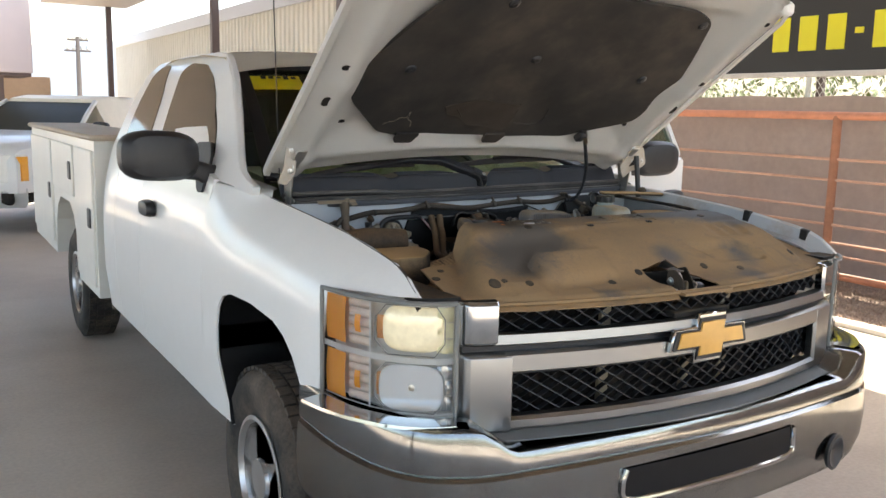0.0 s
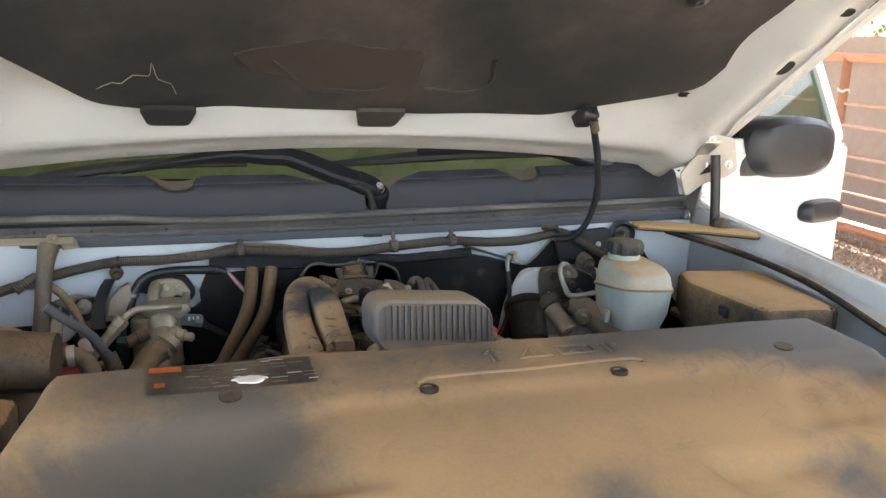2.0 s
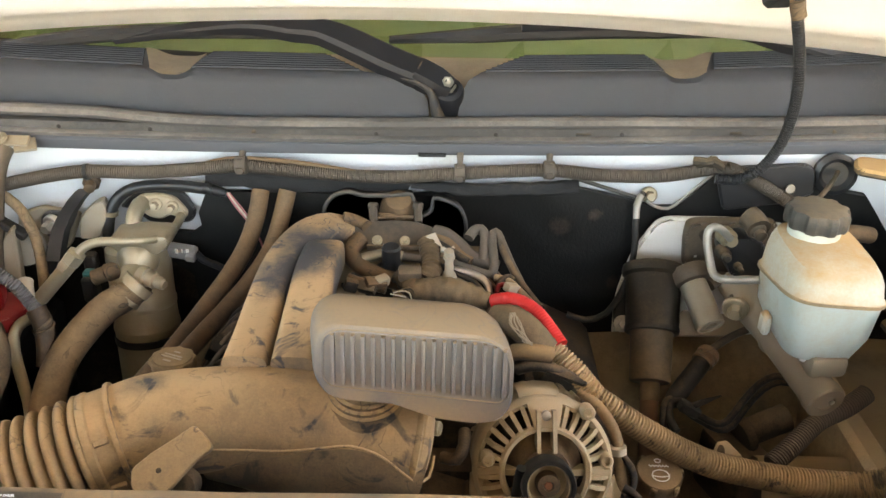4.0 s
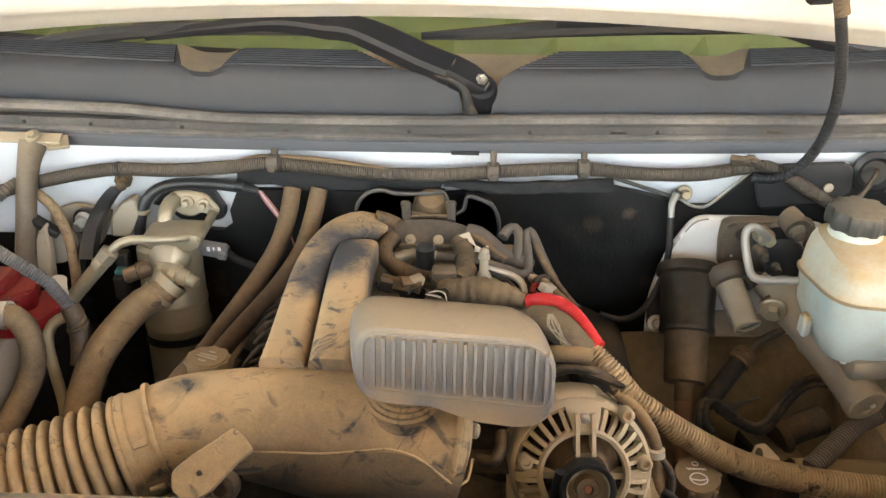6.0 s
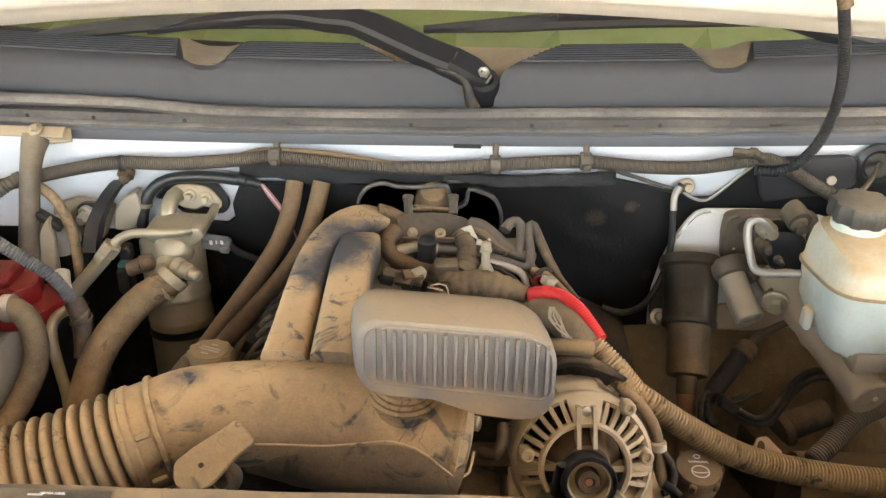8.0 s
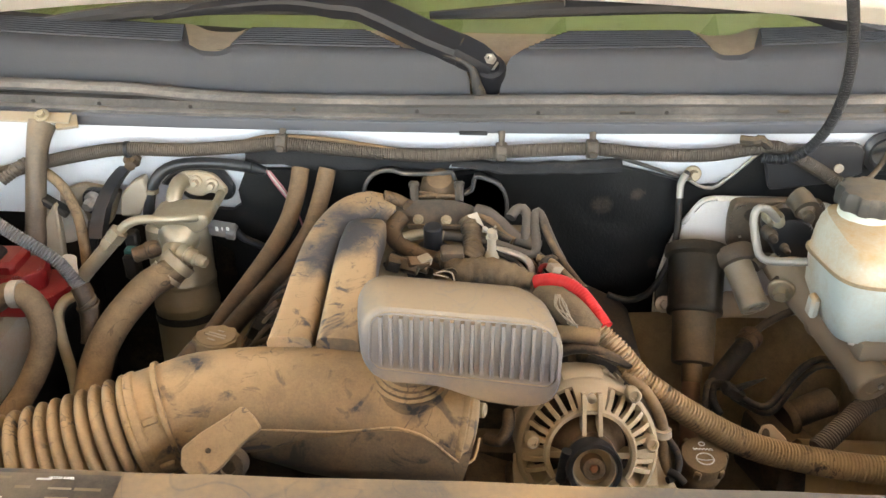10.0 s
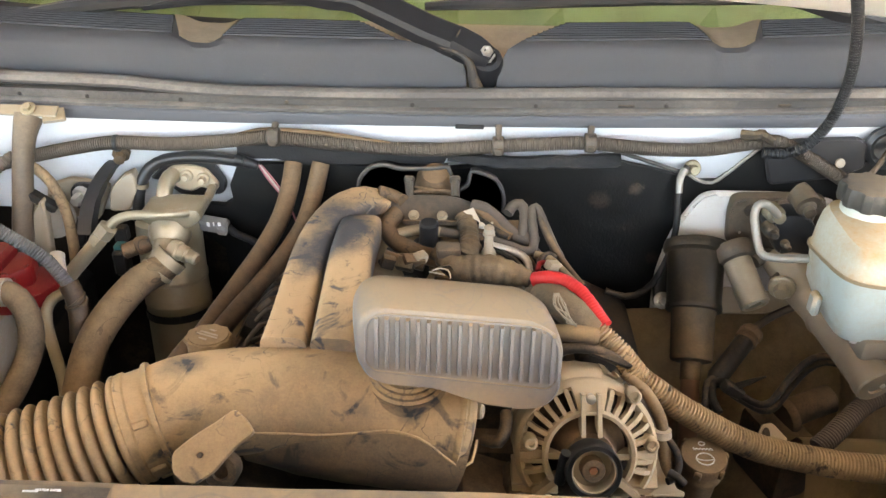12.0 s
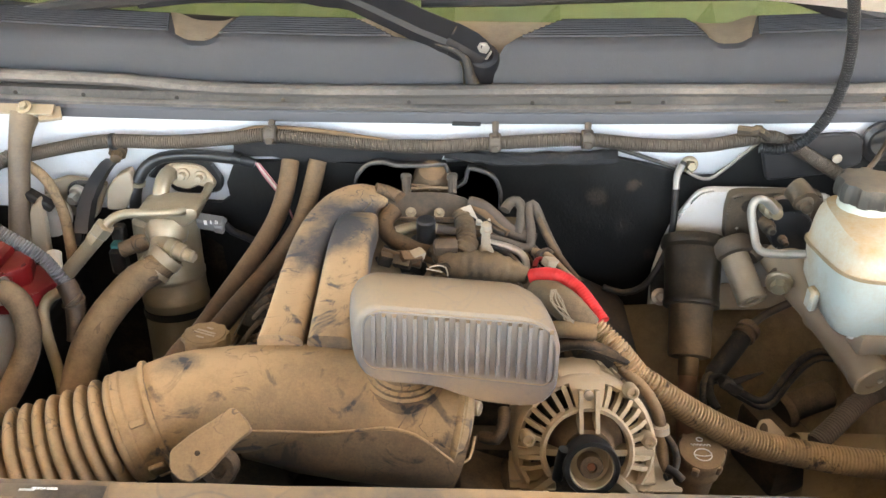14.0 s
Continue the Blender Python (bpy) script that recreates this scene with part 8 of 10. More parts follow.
# block, valve covers, injector wiring
def lump(name, c, s, mat, rot=(0, 0, 0), bevel=0.012, label=""):
    bm = bmesh.new()
    box(bm, c, s, bevel, pose(0, 0, 0, *rot), 2)
    return part(name, bm, mat, truck, label)


lump("engine_block", (0.0, 1.02, 0.90), (0.46, 0.40, 0.34), IRON, label="dusty iron engine block")
lump("intake_manifold", (-0.03, 1.03, 1.105), (0.30, 0.34, 0.15), IRON, (3, 0, 0), 0.02, "dark intake manifold under wiring")
lump("valve_cover", (-0.245, 0.99, 1.055), (0.14, 0.44, 0.10), IRON, (0, -28, 0), 0.025)
valve = lump("valve_cover", (0.20, 1.0, 1.050), (0.11, 0.34, 0.10), GRIME, (0, 26, 0), 0.025)
lump("coil_rail", (0.160, 1.02, 1.115), (0.05, 0.24, 0.035), GRIME, (0, 24, 0), 0.008)
for k in range(4):
    if k < 2:
        lump("ignition_coil", (0.180, 0.93 + 0.075 * k, 1.128), (0.05, 0.045, 0.04), GRIME, (0, 24, 5), 0.008)
    lump("ignition_coil", (-0.225, 0.92 + 0.075 * k, 1.12), (0.05, 0.045, 0.04), GRIME, (0, -24, 5), 0.008)
MB = (0, -0.62, 0.78)
bm = bmesh.new()
plate(bm, [(-0.086, 1.098, 1.25), (-0.083, 1.106, 1.252), (-0.063, 1.114, 1.255), (-0.03, 1.116, 1.256), (-0.001, 1.114, 1.256), (0.023, 1.106, 1.254), (0.028, 1.098, 1.251), (0.023, 1.09, 1.249), (0.007, 1.086, 1.247), (0.008, 1.07, 1.244), (-0.067, 1.07, 1.243), (-0.068, 1.086, 1.246), (-0.08, 1.09, 1.247)], MB, 0.006, 0.004, 0.0012)
bracket = part("manifold_bracket", bm, BRACKET, truck, "stamped dusty metal bracket plate")
bm = bmesh.new()
plate(bm, [(-0.067, 1.07, 1.243), (0.008, 1.07, 1.244), (0.007, 1.068, 1.237), (-0.064, 1.068, 1.237)], (0, -1, 0.1), 0.004, 0.002, 0.0008)
part("bracket_lip", bm, IRON, bracket)
for p in ((-0.03, 1.108, 1.252), (-0.052, 1.079, 1.246), (-0.014, 1.079, 1.246)):
    bm = bmesh.new()
    bolt(bm, p, MB, 0.0043, 0.0045)
    part("bracket_bolt", bm, ALU, bracket)
# black coil covers behind the bracket, with a paler moulded edge
for outline, y in (([(-0.133, 1.15, 1.238), (-0.132, 1.15, 1.261), (-0.118, 1.15, 1.28), (-0.096, 1.15, 1.286), (-0.076, 1.15, 1.281), (-0.03, 1.15, 1.282), (-0.008, 1.15, 1.284), (-0.005, 1.15, 1.267), (-0.005, 1.15, 1.247)], 1.150),
                   ([(0.007, 1.15, 1.25), (0.02, 1.15, 1.259), (0.024, 1.15, 1.278), (0.038, 1.15, 1.277), (0.06, 1.15, 1.266), (0.07, 1.15, 1.244), (0.071, 1.15, 1.217)], 1.150)):
    edge = bmesh.new()
    tube(edge, outline, 0.0030, 8, 0.006)
    shell = bmesh.new()
    L = smooth_line(outline, 0.01)
    rings(shell, [[p, p + Vector((0, 0.024, -0.004))] for p in L], cap=False, closed=False)
    base = min(p.z for p in L) - 0.01
    rings(shell, [[p + Vector((0, 0.022, -0.004)), Vector((p.x, p.y + 0.022, base))] for p in L], cap=False, closed=False)
    bmesh.ops.solidify(shell, geom=shell.faces[:], thickness=0.002)
    cc = part("coil_cover", shell, BLACK_PLASTIC, truck, "black plastic coil cover")
    part("moulded_edge", edge, COVER_EDGE, cc)
for p, q in (((-0.061, 1.13, 1.273), (-0.059, 1.112, 1.256)), ((0.002, 1.13, 1.275), (0.003, 1.112, 1.258))):
    bm = bmesh.new()
    tube(bm, [p, Vector(p).lerp(Vector(q), 0.5), q], 0.0062, 8)
    box(bm, p, (0.015, 0.010, 0.012), 0.003)
    part("cover_post", bm, BRACKET, truck)
bm = bmesh.new()
lathe(bm, [(0.028, -0.03), (0.0285, 0.0), (0.026, 0.014), (0.018, 0.024), (0.001, 0.028)], toward((-0.026, 1.158, 1.255), (0, -0.45, 0.9)), 24)
part("map_sensor", bm, HOSE_BROWN, truck, "brown domed sensor behind the bracket")
hose("vacuum_rail", [(-0.057, 1.118, 1.261), (-0.029, 1.122, 1.262), (-0.001, 1.118, 1.263)], 0.0026, HOSE_BROWN, None, seg=8)
for k in range(3):
    hose("vacuum_rail", [(-0.055, 1.125, 1.265), Vector((-0.046, 1.124, 1.263)) + Vector((0.008 * k, 0, 0)), Vector((-0.04, 1.12, 1.259)) + Vector((0.012 * k, 0, 0))], 0.0018, HOSE_BROWN, None, seg=6)

hose("vacuum_hose", [(-0.074, 1.088, 1.244), (-0.084, 1.075, 1.238), (-0.086, 1.062, 1.232), (-0.079, 1.05, 1.227), (-0.061, 1.035, 1.222), (-0.039, 1.02, 1.221), (-0.017, 1.008, 1.221), (0.004, 0.995, 1.217)], 0.0118, HOSE_BROWN, None, "brown vacuum hose over the manifold", seg=16)
hose("vacuum_hose", [(-0.101, 1.11, 1.264), (-0.088, 1.112, 1.26), (-0.075, 1.108, 1.256), (-0.067, 1.1, 1.256)], 0.0090, HOSE_BROWN, None, seg=12)
rail = hose("fuel_rail", [(-0.016, 1.055, 1.235), (0.006, 1.052, 1.234), (0.027, 1.048, 1.234), (0.052, 1.042, 1.232), (0.078, 1.036, 1.227), (0.097, 1.03, 1.224), (0.106, 1.032, 1.228), (0.107, 1.05, 1.238), (0.105, 1.072, 1.251), (0.107, 1.085, 1.258), (0.113, 1.085, 1.257), (0.121, 1.066, 1.245), (0.132, 1.04, 1.229), (0.141, 1.02, 1.22)], 0.0062, LOOM, None, "dark bent fuel line over the manifold", seg=12)
hose("bright_line", [(-0.07, 1.05, 1.233), (-0.056, 1.053, 1.236), (-0.038, 1.056, 1.238), (-0.016, 1.055, 1.235)], 0.0072, ALU, rail, seg=12)
hose("bright_line", [(0.035, 1.035, 1.23), (0.054, 1.032, 1.229), (0.075, 1.028, 1.226), (0.091, 1.022, 1.222), (0.099, 1.012, 1.216), (0.1, 1.0, 1.206)], 0.0050, STEEL, rail, seg=12)
hose("dark_line", [(0.027, 1.03, 1.235), (0.051, 1.026, 1.229), (0.078, 1.015, 1.221), (0.09, 1.0, 1.215)], 0.0036, GRIME, rail, seg=8)
bm = bmesh.new()
lathe(bm, [(0.022, -0.010), (0.022, -0.004), (0.0135, -0.002), (0.0120, 0.014), (0.0125, 0.020), (0.0125, 0.030), (0.0105, 0.032), (0.001, 0.032)], toward((-0.03, 1.035, 1.23), (0, -0.1, 1)), 20)
part("regulator", bm, GLOSS_RUBBER, rail)
bm = bmesh.new()
lathe(bm, [(0.0105, 0.0), (0.0085, 0.006), (0.0062, 0.010), (0.0055, 0.030), (0.0078, 0.031), (0.0078, 0.034), (0.0066, 0.035), (0.0066, 0.042), (0.003, 0.045)], toward((0.047, 1.01, 1.229), (-0.02, -0.1, 1)), 14)
part("test_port", bm, BEIGE, rail, "white capped test port")
bm = bmesh.new()
tube(bm, [(0.013, 1.08, 1.247), (0.019, 1.068, 1.241), (0.022, 1.045, 1.236), (0.023, 1.02, 1.232), (0.014, 1.0, 1.225)], [0.011, 0.0135, 0.0125, 0.016, 0.017], 14, ridge=0.0008, pitch=0.009)
tube(bm, [(-0.022, 1.01, 1.23), (-0.008, 1.0, 1.226), (0.009, 0.985, 1.222), (0.032, 0.98, 1.225), (0.055, 0.975, 1.227), (0.078, 0.97, 1.225), (0.101, 0.962, 1.223)], [0.010, 0.013, 0.018, 0.0195, 0.019, 0.0155, 0.010], 16, ridge=0.0007, pitch=0.013)
part("taped_harness", bm, TAPE, truck, "brown tape-wrapped harness junction")
bm = bmesh.new()
plate(bm, [(0.013, 1.076, 1.254), (0.027, 1.08, 1.259), (0.039, 1.062, 1.248)], (0.2, -0.7, 0.7), 0.0012, 0, 0)
part("paper_tag", bm, PALE, truck, "torn white paper tag")
# cables that run back over the valley and the driver-side coils
for pts, r, mt in (
        ([(0.027, 1.1, 1.251), (0.042, 1.092, 1.251), (0.06, 1.078, 1.243), (0.076, 1.062, 1.234), (0.092, 1.054, 1.23), (0.112, 1.045, 1.227)], 0.0095, LOOM),
        ([(0.03, 1.092, 1.247), (0.046, 1.08, 1.245), (0.063, 1.066, 1.236), (0.079, 1.052, 1.23)], 0.0075, HOSE_BROWN),
        ([(0.026, 1.082, 1.245), (0.041, 1.07, 1.242), (0.057, 1.058, 1.237), (0.073, 1.048, 1.232)], 0.0055, GRIME),
        ([(0.035, 1.066, 1.241), (0.052, 1.066, 1.24), (0.05, 1.068, 1.242)], 0.0045, PALE),
        ([(0.073, 1.08, 1.252), (0.08, 1.09, 1.258), (0.09, 1.092, 1.26), (0.096, 1.082, 1.253), (0.094, 1.062, 1.241), (0.091, 1.05, 1.232)], 0.0072, LOOM),
        ([(0.115, 1.07, 1.251), (0.126, 1.045, 1.236), (0.139, 1.02, 1.223), (0.152, 0.99, 1.217), (0.164, 0.96, 1.215)], 0.0050, BLACK_RUBBER),
        ([(0.107, 1.02, 1.225), (0.12, 1.015, 1.225), (0.131, 1.0, 1.226), (0.145, 0.98, 1.22), (0.16, 0.95, 1.219)], 0.0050, HOSE_TAN),
        ([(0.113, 1.005, 1.222), (0.116, 1.01, 1.227), (0.126, 1.015, 1.229), (0.132, 1.01, 1.226)], 0.0045, GRIME),
        ([(0.109, 0.99, 1.219), (0.112, 1.0, 1.224), (0.121, 1.0, 1.225), (0.128, 0.99, 1.223)], 0.0035, RED),
        ([(-0.084, 1.0, 1.231), (-0.066, 0.995, 1.227), (-0.053, 0.99, 1.226), (-0.034, 0.985, 1.224)], 0.0065, HOSE_BROWN),
        ([(-0.089, 0.99, 1.225), (-0.079, 1.0, 1.225), (-0.061, 1.0, 1.229), (-0.048, 0.995, 1.228)], 0.0045, GRIME),
        ([(-0.023, 0.965, 1.231), (-0.013, 0.97, 1.231), (-0.003, 0.965, 1.231), (-0.0, 0.955, 1.226)], 0.0010, PALE),
        ([(-0.027, 0.965, 1.229), (-0.017, 0.962, 1.229), (-0.007, 0.96, 1.228)], 0.0010, PALE),
        ([(-0.021, 0.968, 1.23), (-0.003, 0.975, 1.232), (0.004, 0.97, 1.228)], 0.0016, GRIME),
        ([(-0.015, 1.03, 1.231), (0.001, 1.025, 1.231), (0.017, 1.015, 1.232)], 0.0055, GRIME),
        ([(-0.26, 1.0, 1.12), (-0.245, 0.97, 1.135), (-0.22, 0.95, 1.138), (-0.2, 0.93, 1.13)], 0.008, LOOM),
        ([(-0.25, 1.05, 1.13), (-0.225, 1.03, 1.15), (-0.20, 1.0, 1.155), (-0.19, 0.96, 1.15)], 0.007, BLACK_RUBBER)):
    hose("engine_wire", pts, r, mt, None, seg=10)
for c, sz, mt, rot in (((-0.047, 0.985, 1.233), (0.028, 0.016, 0.012), HOSE_BROWN, (20, 10, 25)), ((-0.04, 0.99, 1.233), (0.020, 0.014, 0.014), BEIGE, (15, 0, 40)), ((-0.057, 0.98, 1.229), (0.024, 0.016, 0.012), TAPE, (30, 0, -20)), ((-0.079, 0.985, 1.229), (0.018, 0.014, 0.016), GRIME, (0, 20, 10)), ((-0.004, 1.0, 1.24), (0.030, 0.02, 0.014), BRACKET, (10, 0, 5)), ((0.128, 0.99, 1.227), (0.020, 0.014, 0.012), BEIGE, (0, 20, 30)), ((0.043, 1.03, 1.237), (0.018, 0.012, 0.012), GRIME, (0, 0, 20))):
    lump("connector", c, sz, mt, rot, 0.003)
rnd = random.Random(21)
for k in range(26):
    x, y = rnd.uniform(-0.08, 0.09), rnd.uniform(0.93, 1.09)
    lump("connector", (x, y, 1.175 + 0.012 * rnd.random()), (rnd.uniform(0.012, 0.03), rnd.uniform(0.012, 0.03), rnd.uniform(0.012, 0.025)), rnd.choice((GRIME, IRON, HOSE_BROWN, GRIME, BRACKET)), (rnd.uniform(-30, 30), rnd.uniform(-30, 30), rnd.uniform(0, 90)), 0.003)
for k in range(16):
    y = rnd.uniform(0.90, 1.12)
    lump("connector", (-0.225 + rnd.uniform(-0.03, 0.03), y, 1.125 + 0.02 * rnd.random()), (rnd.uniform(0.015, 0.035), rnd.uniform(0.015, 0.035), rnd.uniform(0.012, 0.03)), rnd.choice((GRIME, IRON, GRIME)), (rnd.uniform(-30, 30), rnd.uniform(-30, 30), rnd.uniform(0, 90)), 0.003)
rnd = random.Random(33)
RUN = [(0.062, 1.105, 1.215), (0.098, 1.070, 1.200), (0.128, 1.030, 1.188), (0.160, 0.985, 1.170), (0.195, 0.945, 1.152), (0.225, 0.92, 1.130)]
for k in range(12):
    o = Vector((rnd.uniform(-0.012, 0.018), rnd.uniform(-0.01, 0.015), rnd.uniform(-0.024, 0.008)))
    a, b = rnd.choice((0, 0, 1)), rnd.choice((4, 5, 6))
    hose("engine_wire", [Vector(p) + o + Vector((rnd.uniform(-0.006, 0.006), rnd.uniform(-0.006, 0.006), rnd.uniform(-0.008, 0.008))) for p in RUN[a:b]], rnd.uniform(0.0022, 0.0050), rnd.choice((GRIME, GRIME, LOOM, HOSE_BROWN, TAPE)), None, seg=8)
for k in range(9):
    y0 = rnd.uniform(0.93, 1.12)
    hose("engine_wire", [(-0.215 + rnd.uniform(-0.01, 0.01), y0, 1.15), (-0.235, y0 - 0.02, 1.155 + rnd.uniform(-0.01, 0.012)), (-0.262, y0 - 0.03 + rnd.uniform(-0.02, 0.02), 1.13), (-0.29, y0 - 0.02, 1.08)], rnd.uniform(0.0025, 0.005), rnd.choice((GRIME, LOOM, HOSE_BROWN)), None, seg=8)
red_tube = hose("red_tube", [(0.102, 0.962, 1.223), (0.12, 0.955, 1.231), (0.139, 0.945, 1.232), (0.156, 0.93, 1.227), (0.17, 0.91, 1.217), (0.182, 0.89, 1.207)], 0.0092, RED_LOOM, None, "bright red corrugated battery cable tube", seg=18, ridge=0.0002, pitch=0.004)
hose("tube_base", [(0.105, 0.93, 1.222), (0.124, 0.91, 1.229), (0.142, 0.89, 1.225), (0.165, 0.875, 1.208)], [0.014, 0.019, 0.019, 0.016], TAPE, None, "taped wiring bundle")
for k in range(7):
    a = k * 0.6
    hose("bare_wire", [Vector((0.12, 0.885, 1.255)) + Vector((0.004 * math.sin(a), 0, 0)), Vector((0.124, 0.875, 1.246)) + Vector((0.007 * math.cos(a), 0, 0.003 * math.sin(a))), Vector((0.133, 0.865, 1.234)) + Vector((0.006 * math.sin(a * 1.7), 0, 0.002 * k - 0.006)), Vector((0.144, 0.862, 1.227)) + Vector((0, 0, 0.002 * math.cos(a)))], 0.0008, BEIGE, None, seg=6)
hose("main_loom", [(0.168, 0.895, 1.207), (0.185, 0.885, 1.193), (0.201, 0.872, 1.182), (0.223, 0.862, 1.156), (0.24, 0.855, 1.146), (0.268, 0.85, 1.126), (0.302, 0.848, 1.104), (0.338, 0.848, 1.082), (0.377, 0.848, 1.064), (0.419, 0.85, 1.051), (0.475, 0.85, 1.04), (0.523, 0.848, 1.036), (0.565, 0.84, 1.041), (0.600, 0.83, 1.062), (0.632, 0.81, 1.105), (0.645, 0.80, 1.16)], [0.011, 0.0135, 0.0150, 0.0160, 0.0162, 0.0168, 0.0176, 0.0182, 0.0186], LOOM_TAN, None, "thick tan-dusted corrugated loom beside the alternator", seg=18, ridge=0.0011, pitch=0.0047)
hose("branch_loom", [(0.606, 0.96, 1.093), (0.572, 0.94, 1.084), (0.534, 0.925, 1.075), (0.507, 0.905, 1.065), (0.481, 0.885, 1.055), (0.459, 0.87, 1.046)], 0.0125, LOOM, None, "dark corrugated loom", ridge=0.0007, pitch=0.0040)

# alternator
alt = empty("alternator")
alt.parent = truck
tagged(alt, "cast aluminium alternator with finned housing and belt pulley")
AF = Vector((0.02, -0.90, 0.43)).normalized()
AB = Vector((0.158, 0.79, 1.108))
am = toward(AB, AF)
if (am.to_3x3() @ Vector((0, 1, 0))).z < 0:
    am = am @ Matrix.Rotation(math.pi, 4, "Z")
TOP = math.atan2((am.to_3x3().inverted() @ Vector((0, 0, 1))).y, (am.to_3x3().inverted() @ Vector((0, 0, 1))).x)


def A(r, a, h):
    """A place on the alternator: a is the angle from its top, clockwise from the front."""
    return am @ Vector((r * math.cos(TOP - a), r * math.sin(TOP - a), h))


def arc_band(profile, a0, a1, n):
    bm = bmesh.new()
    rings(bm, [[A(r, a, h) for r, h in profile] for a in steps(a0, a1, n)])
    return bm


bm = bmesh.new()
lathe(bm, [(0.058, -0.135), (0.074, -0.125), (0.080, -0.10), (0.080, -0.062), (0.0765, -0.058), (0.0765, -0.048), (0.080, -0.044), (0.080, -0.014), (0.076, -0.006), (0.070, -0.004), (0.068, -0.08), (0.02, -0.08)], am, 56)
part("rear_housing", bm, ALU_CAST, alt)
for k in range(12):
    a = -1.5 + k * 0.27
    if abs(a) < 0.2:
        continue
    bm = bmesh.new()
    rings(bm, [[A(r, a + q, h) for r, h in ((0.079, -0.10), (0.0835, -0.098), (0.0835, -0.066), (0.079, -0.064))] for q in (-0.05, 0.05)])
    part("rear_fin", bm, ALU_CAST, alt, smooth=0)
bm = bmesh.new()
lathe(bm, [(0.030, -0.002), (0.060, -0.010), (0.070, -0.016), (0.02, -0.03)], am, 32)
part("rotor", bm, DARK, alt)
bm = bmesh.new()
rings(bm, [[A(r, a, -0.006) for r in (0.052, 0.066)] for a in steps(0.22, 0.50, 4)], cap=False, closed=False)
bmesh.ops.solidify(bm, geom=bm.faces[:], thickness=0.004)
part("winding", bm, plain("copper_red_winding", (0.30, 0.06, 0.03), 0.5), alt, "copper-red winding behind the fins")
part("outer_ring", arc_band([(0.0805, -0.012), (0.0815, -0.004), (0.0800, 0.004), (0.0760, 0.008), (0.0715, 0.006), (0.0715, -0.012)], -2.15, 2.15, 64), ALU_CAST, alt)
part("fin_ring", arc_band([(0.0520, 0.014), (0.0525, 0.024), (0.0500, 0.027), (0.0460, 0.026), (0.0450, 0.014)], -2.15, 2.15, 56), ALU_CAST, alt)
for k in range(9):
    for s in (-1, 1):
        a = s * (0.36 + k * 0.192)
        bm = bmesh.new()
        w = 0.0025
        side = A(1, a + 1.5708, 0) - am.translation
        pro = [(0.0770, -0.004), (0.0745, 0.009), (0.0650, 0.0185), (0.0500, 0.0245), (0.0500, 0.014), (0.0640, 0.008), (0.0710, -0.004)]
        rings(bm, [[A(r, a, h) + side * q for r, h in pro] for q in (-w, w)])
        part("fin", bm, ALU_CAST, alt, smooth=0)
part("top_plate", arc_band([(0.0800, -0.012), (0.0800, 0.003), (0.0745, 0.011), (0.0650, 0.0200), (0.0510, 0.0265), (0.0500, 0.014), (0.0700, -0.004)], -0.27, 0.27, 8), ALU_CAST, alt)
part("top_boss", arc_band([(0.0790, -0.060), (0.0880, -0.056), (0.0885, -0.022), (0.0840, -0.014), (0.0790, -0.010)], -0.34, 0.22, 8), ALU_CAST, alt)
for s in (-0.009, 0.009):
    bm = bmesh.new()
    side = A(1, 1.5708, 0) - am.translation
    rings(bm, [[A(r, 0, h) + side * (s + q) for q, h in ((-0.0026, 0.012), (-0.0022, 0.036 - (r - 0.024) * 0.22), (0.0022, 0.036 - (r - 0.024) * 0.22), (0.0026, 0.012))] for r in steps(0.024, 0.069, 6)])
    part("web", bm, ALU_CAST, alt, smooth=0)
bm = bmesh.new()
lathe(bm, [(0.001, 0.016), (0.0055, 0.016), (0.0055, 0.024), (0.001, 0.025)], am @ Matrix.Translation(Vector((0.063 * math.cos(TOP), 0.063 * math.sin(TOP), 0.0))), 12)
part("web_bolt", bm, STEEL, alt)
for a, r0, r1 in ((1.62, 0.030, 0.076), (-1.62, 0.030, 0.076), (2.3, 0.030, 0.078), (-2.3, 0.030, 0.078)):
    bm = bmesh.new()
    side = A(1, a + 1.5708, 0) - am.translation
    rings(bm, [[A(r, a, h) + side * q for q, h in ((-0.004, -0.004), (-0.0035, 0.022 - (r - 0.03) * 0.2), (0.0035, 0.022 - (r - 0.03) * 0.2), (0.004, -0.004))] for r in steps(r0, r1, 4)])
    part("web", bm, ALU_CAST, alt, smooth=0)
bm = bmesh.new()
lathe(bm, [(0.047, -0.010), (0.044, -0.004), (0.034, 0.012), (0.029, 0.022), (0.027, 0.030), (0.001, 0.030)], am, 36)
part("hub", bm, IRON, alt)
for a, r in ((-1.38, 0.066), (1.40, 0.070), (0.62, 0.082)):
    bm = bmesh.new()
    lathe(bm, [(0.0082, 0.0), (0.0082, 0.018), (0.0062, 0.021), (0.0040, 0.021), (0.0036, 0.017), (0.001, 0.017)], am @ Matrix.Translation(Vector((r * math.cos(TOP - a), r * math.sin(TOP - a), 0.004))), 14)
    part("through_bolt", bm, ALU_CAST, alt)
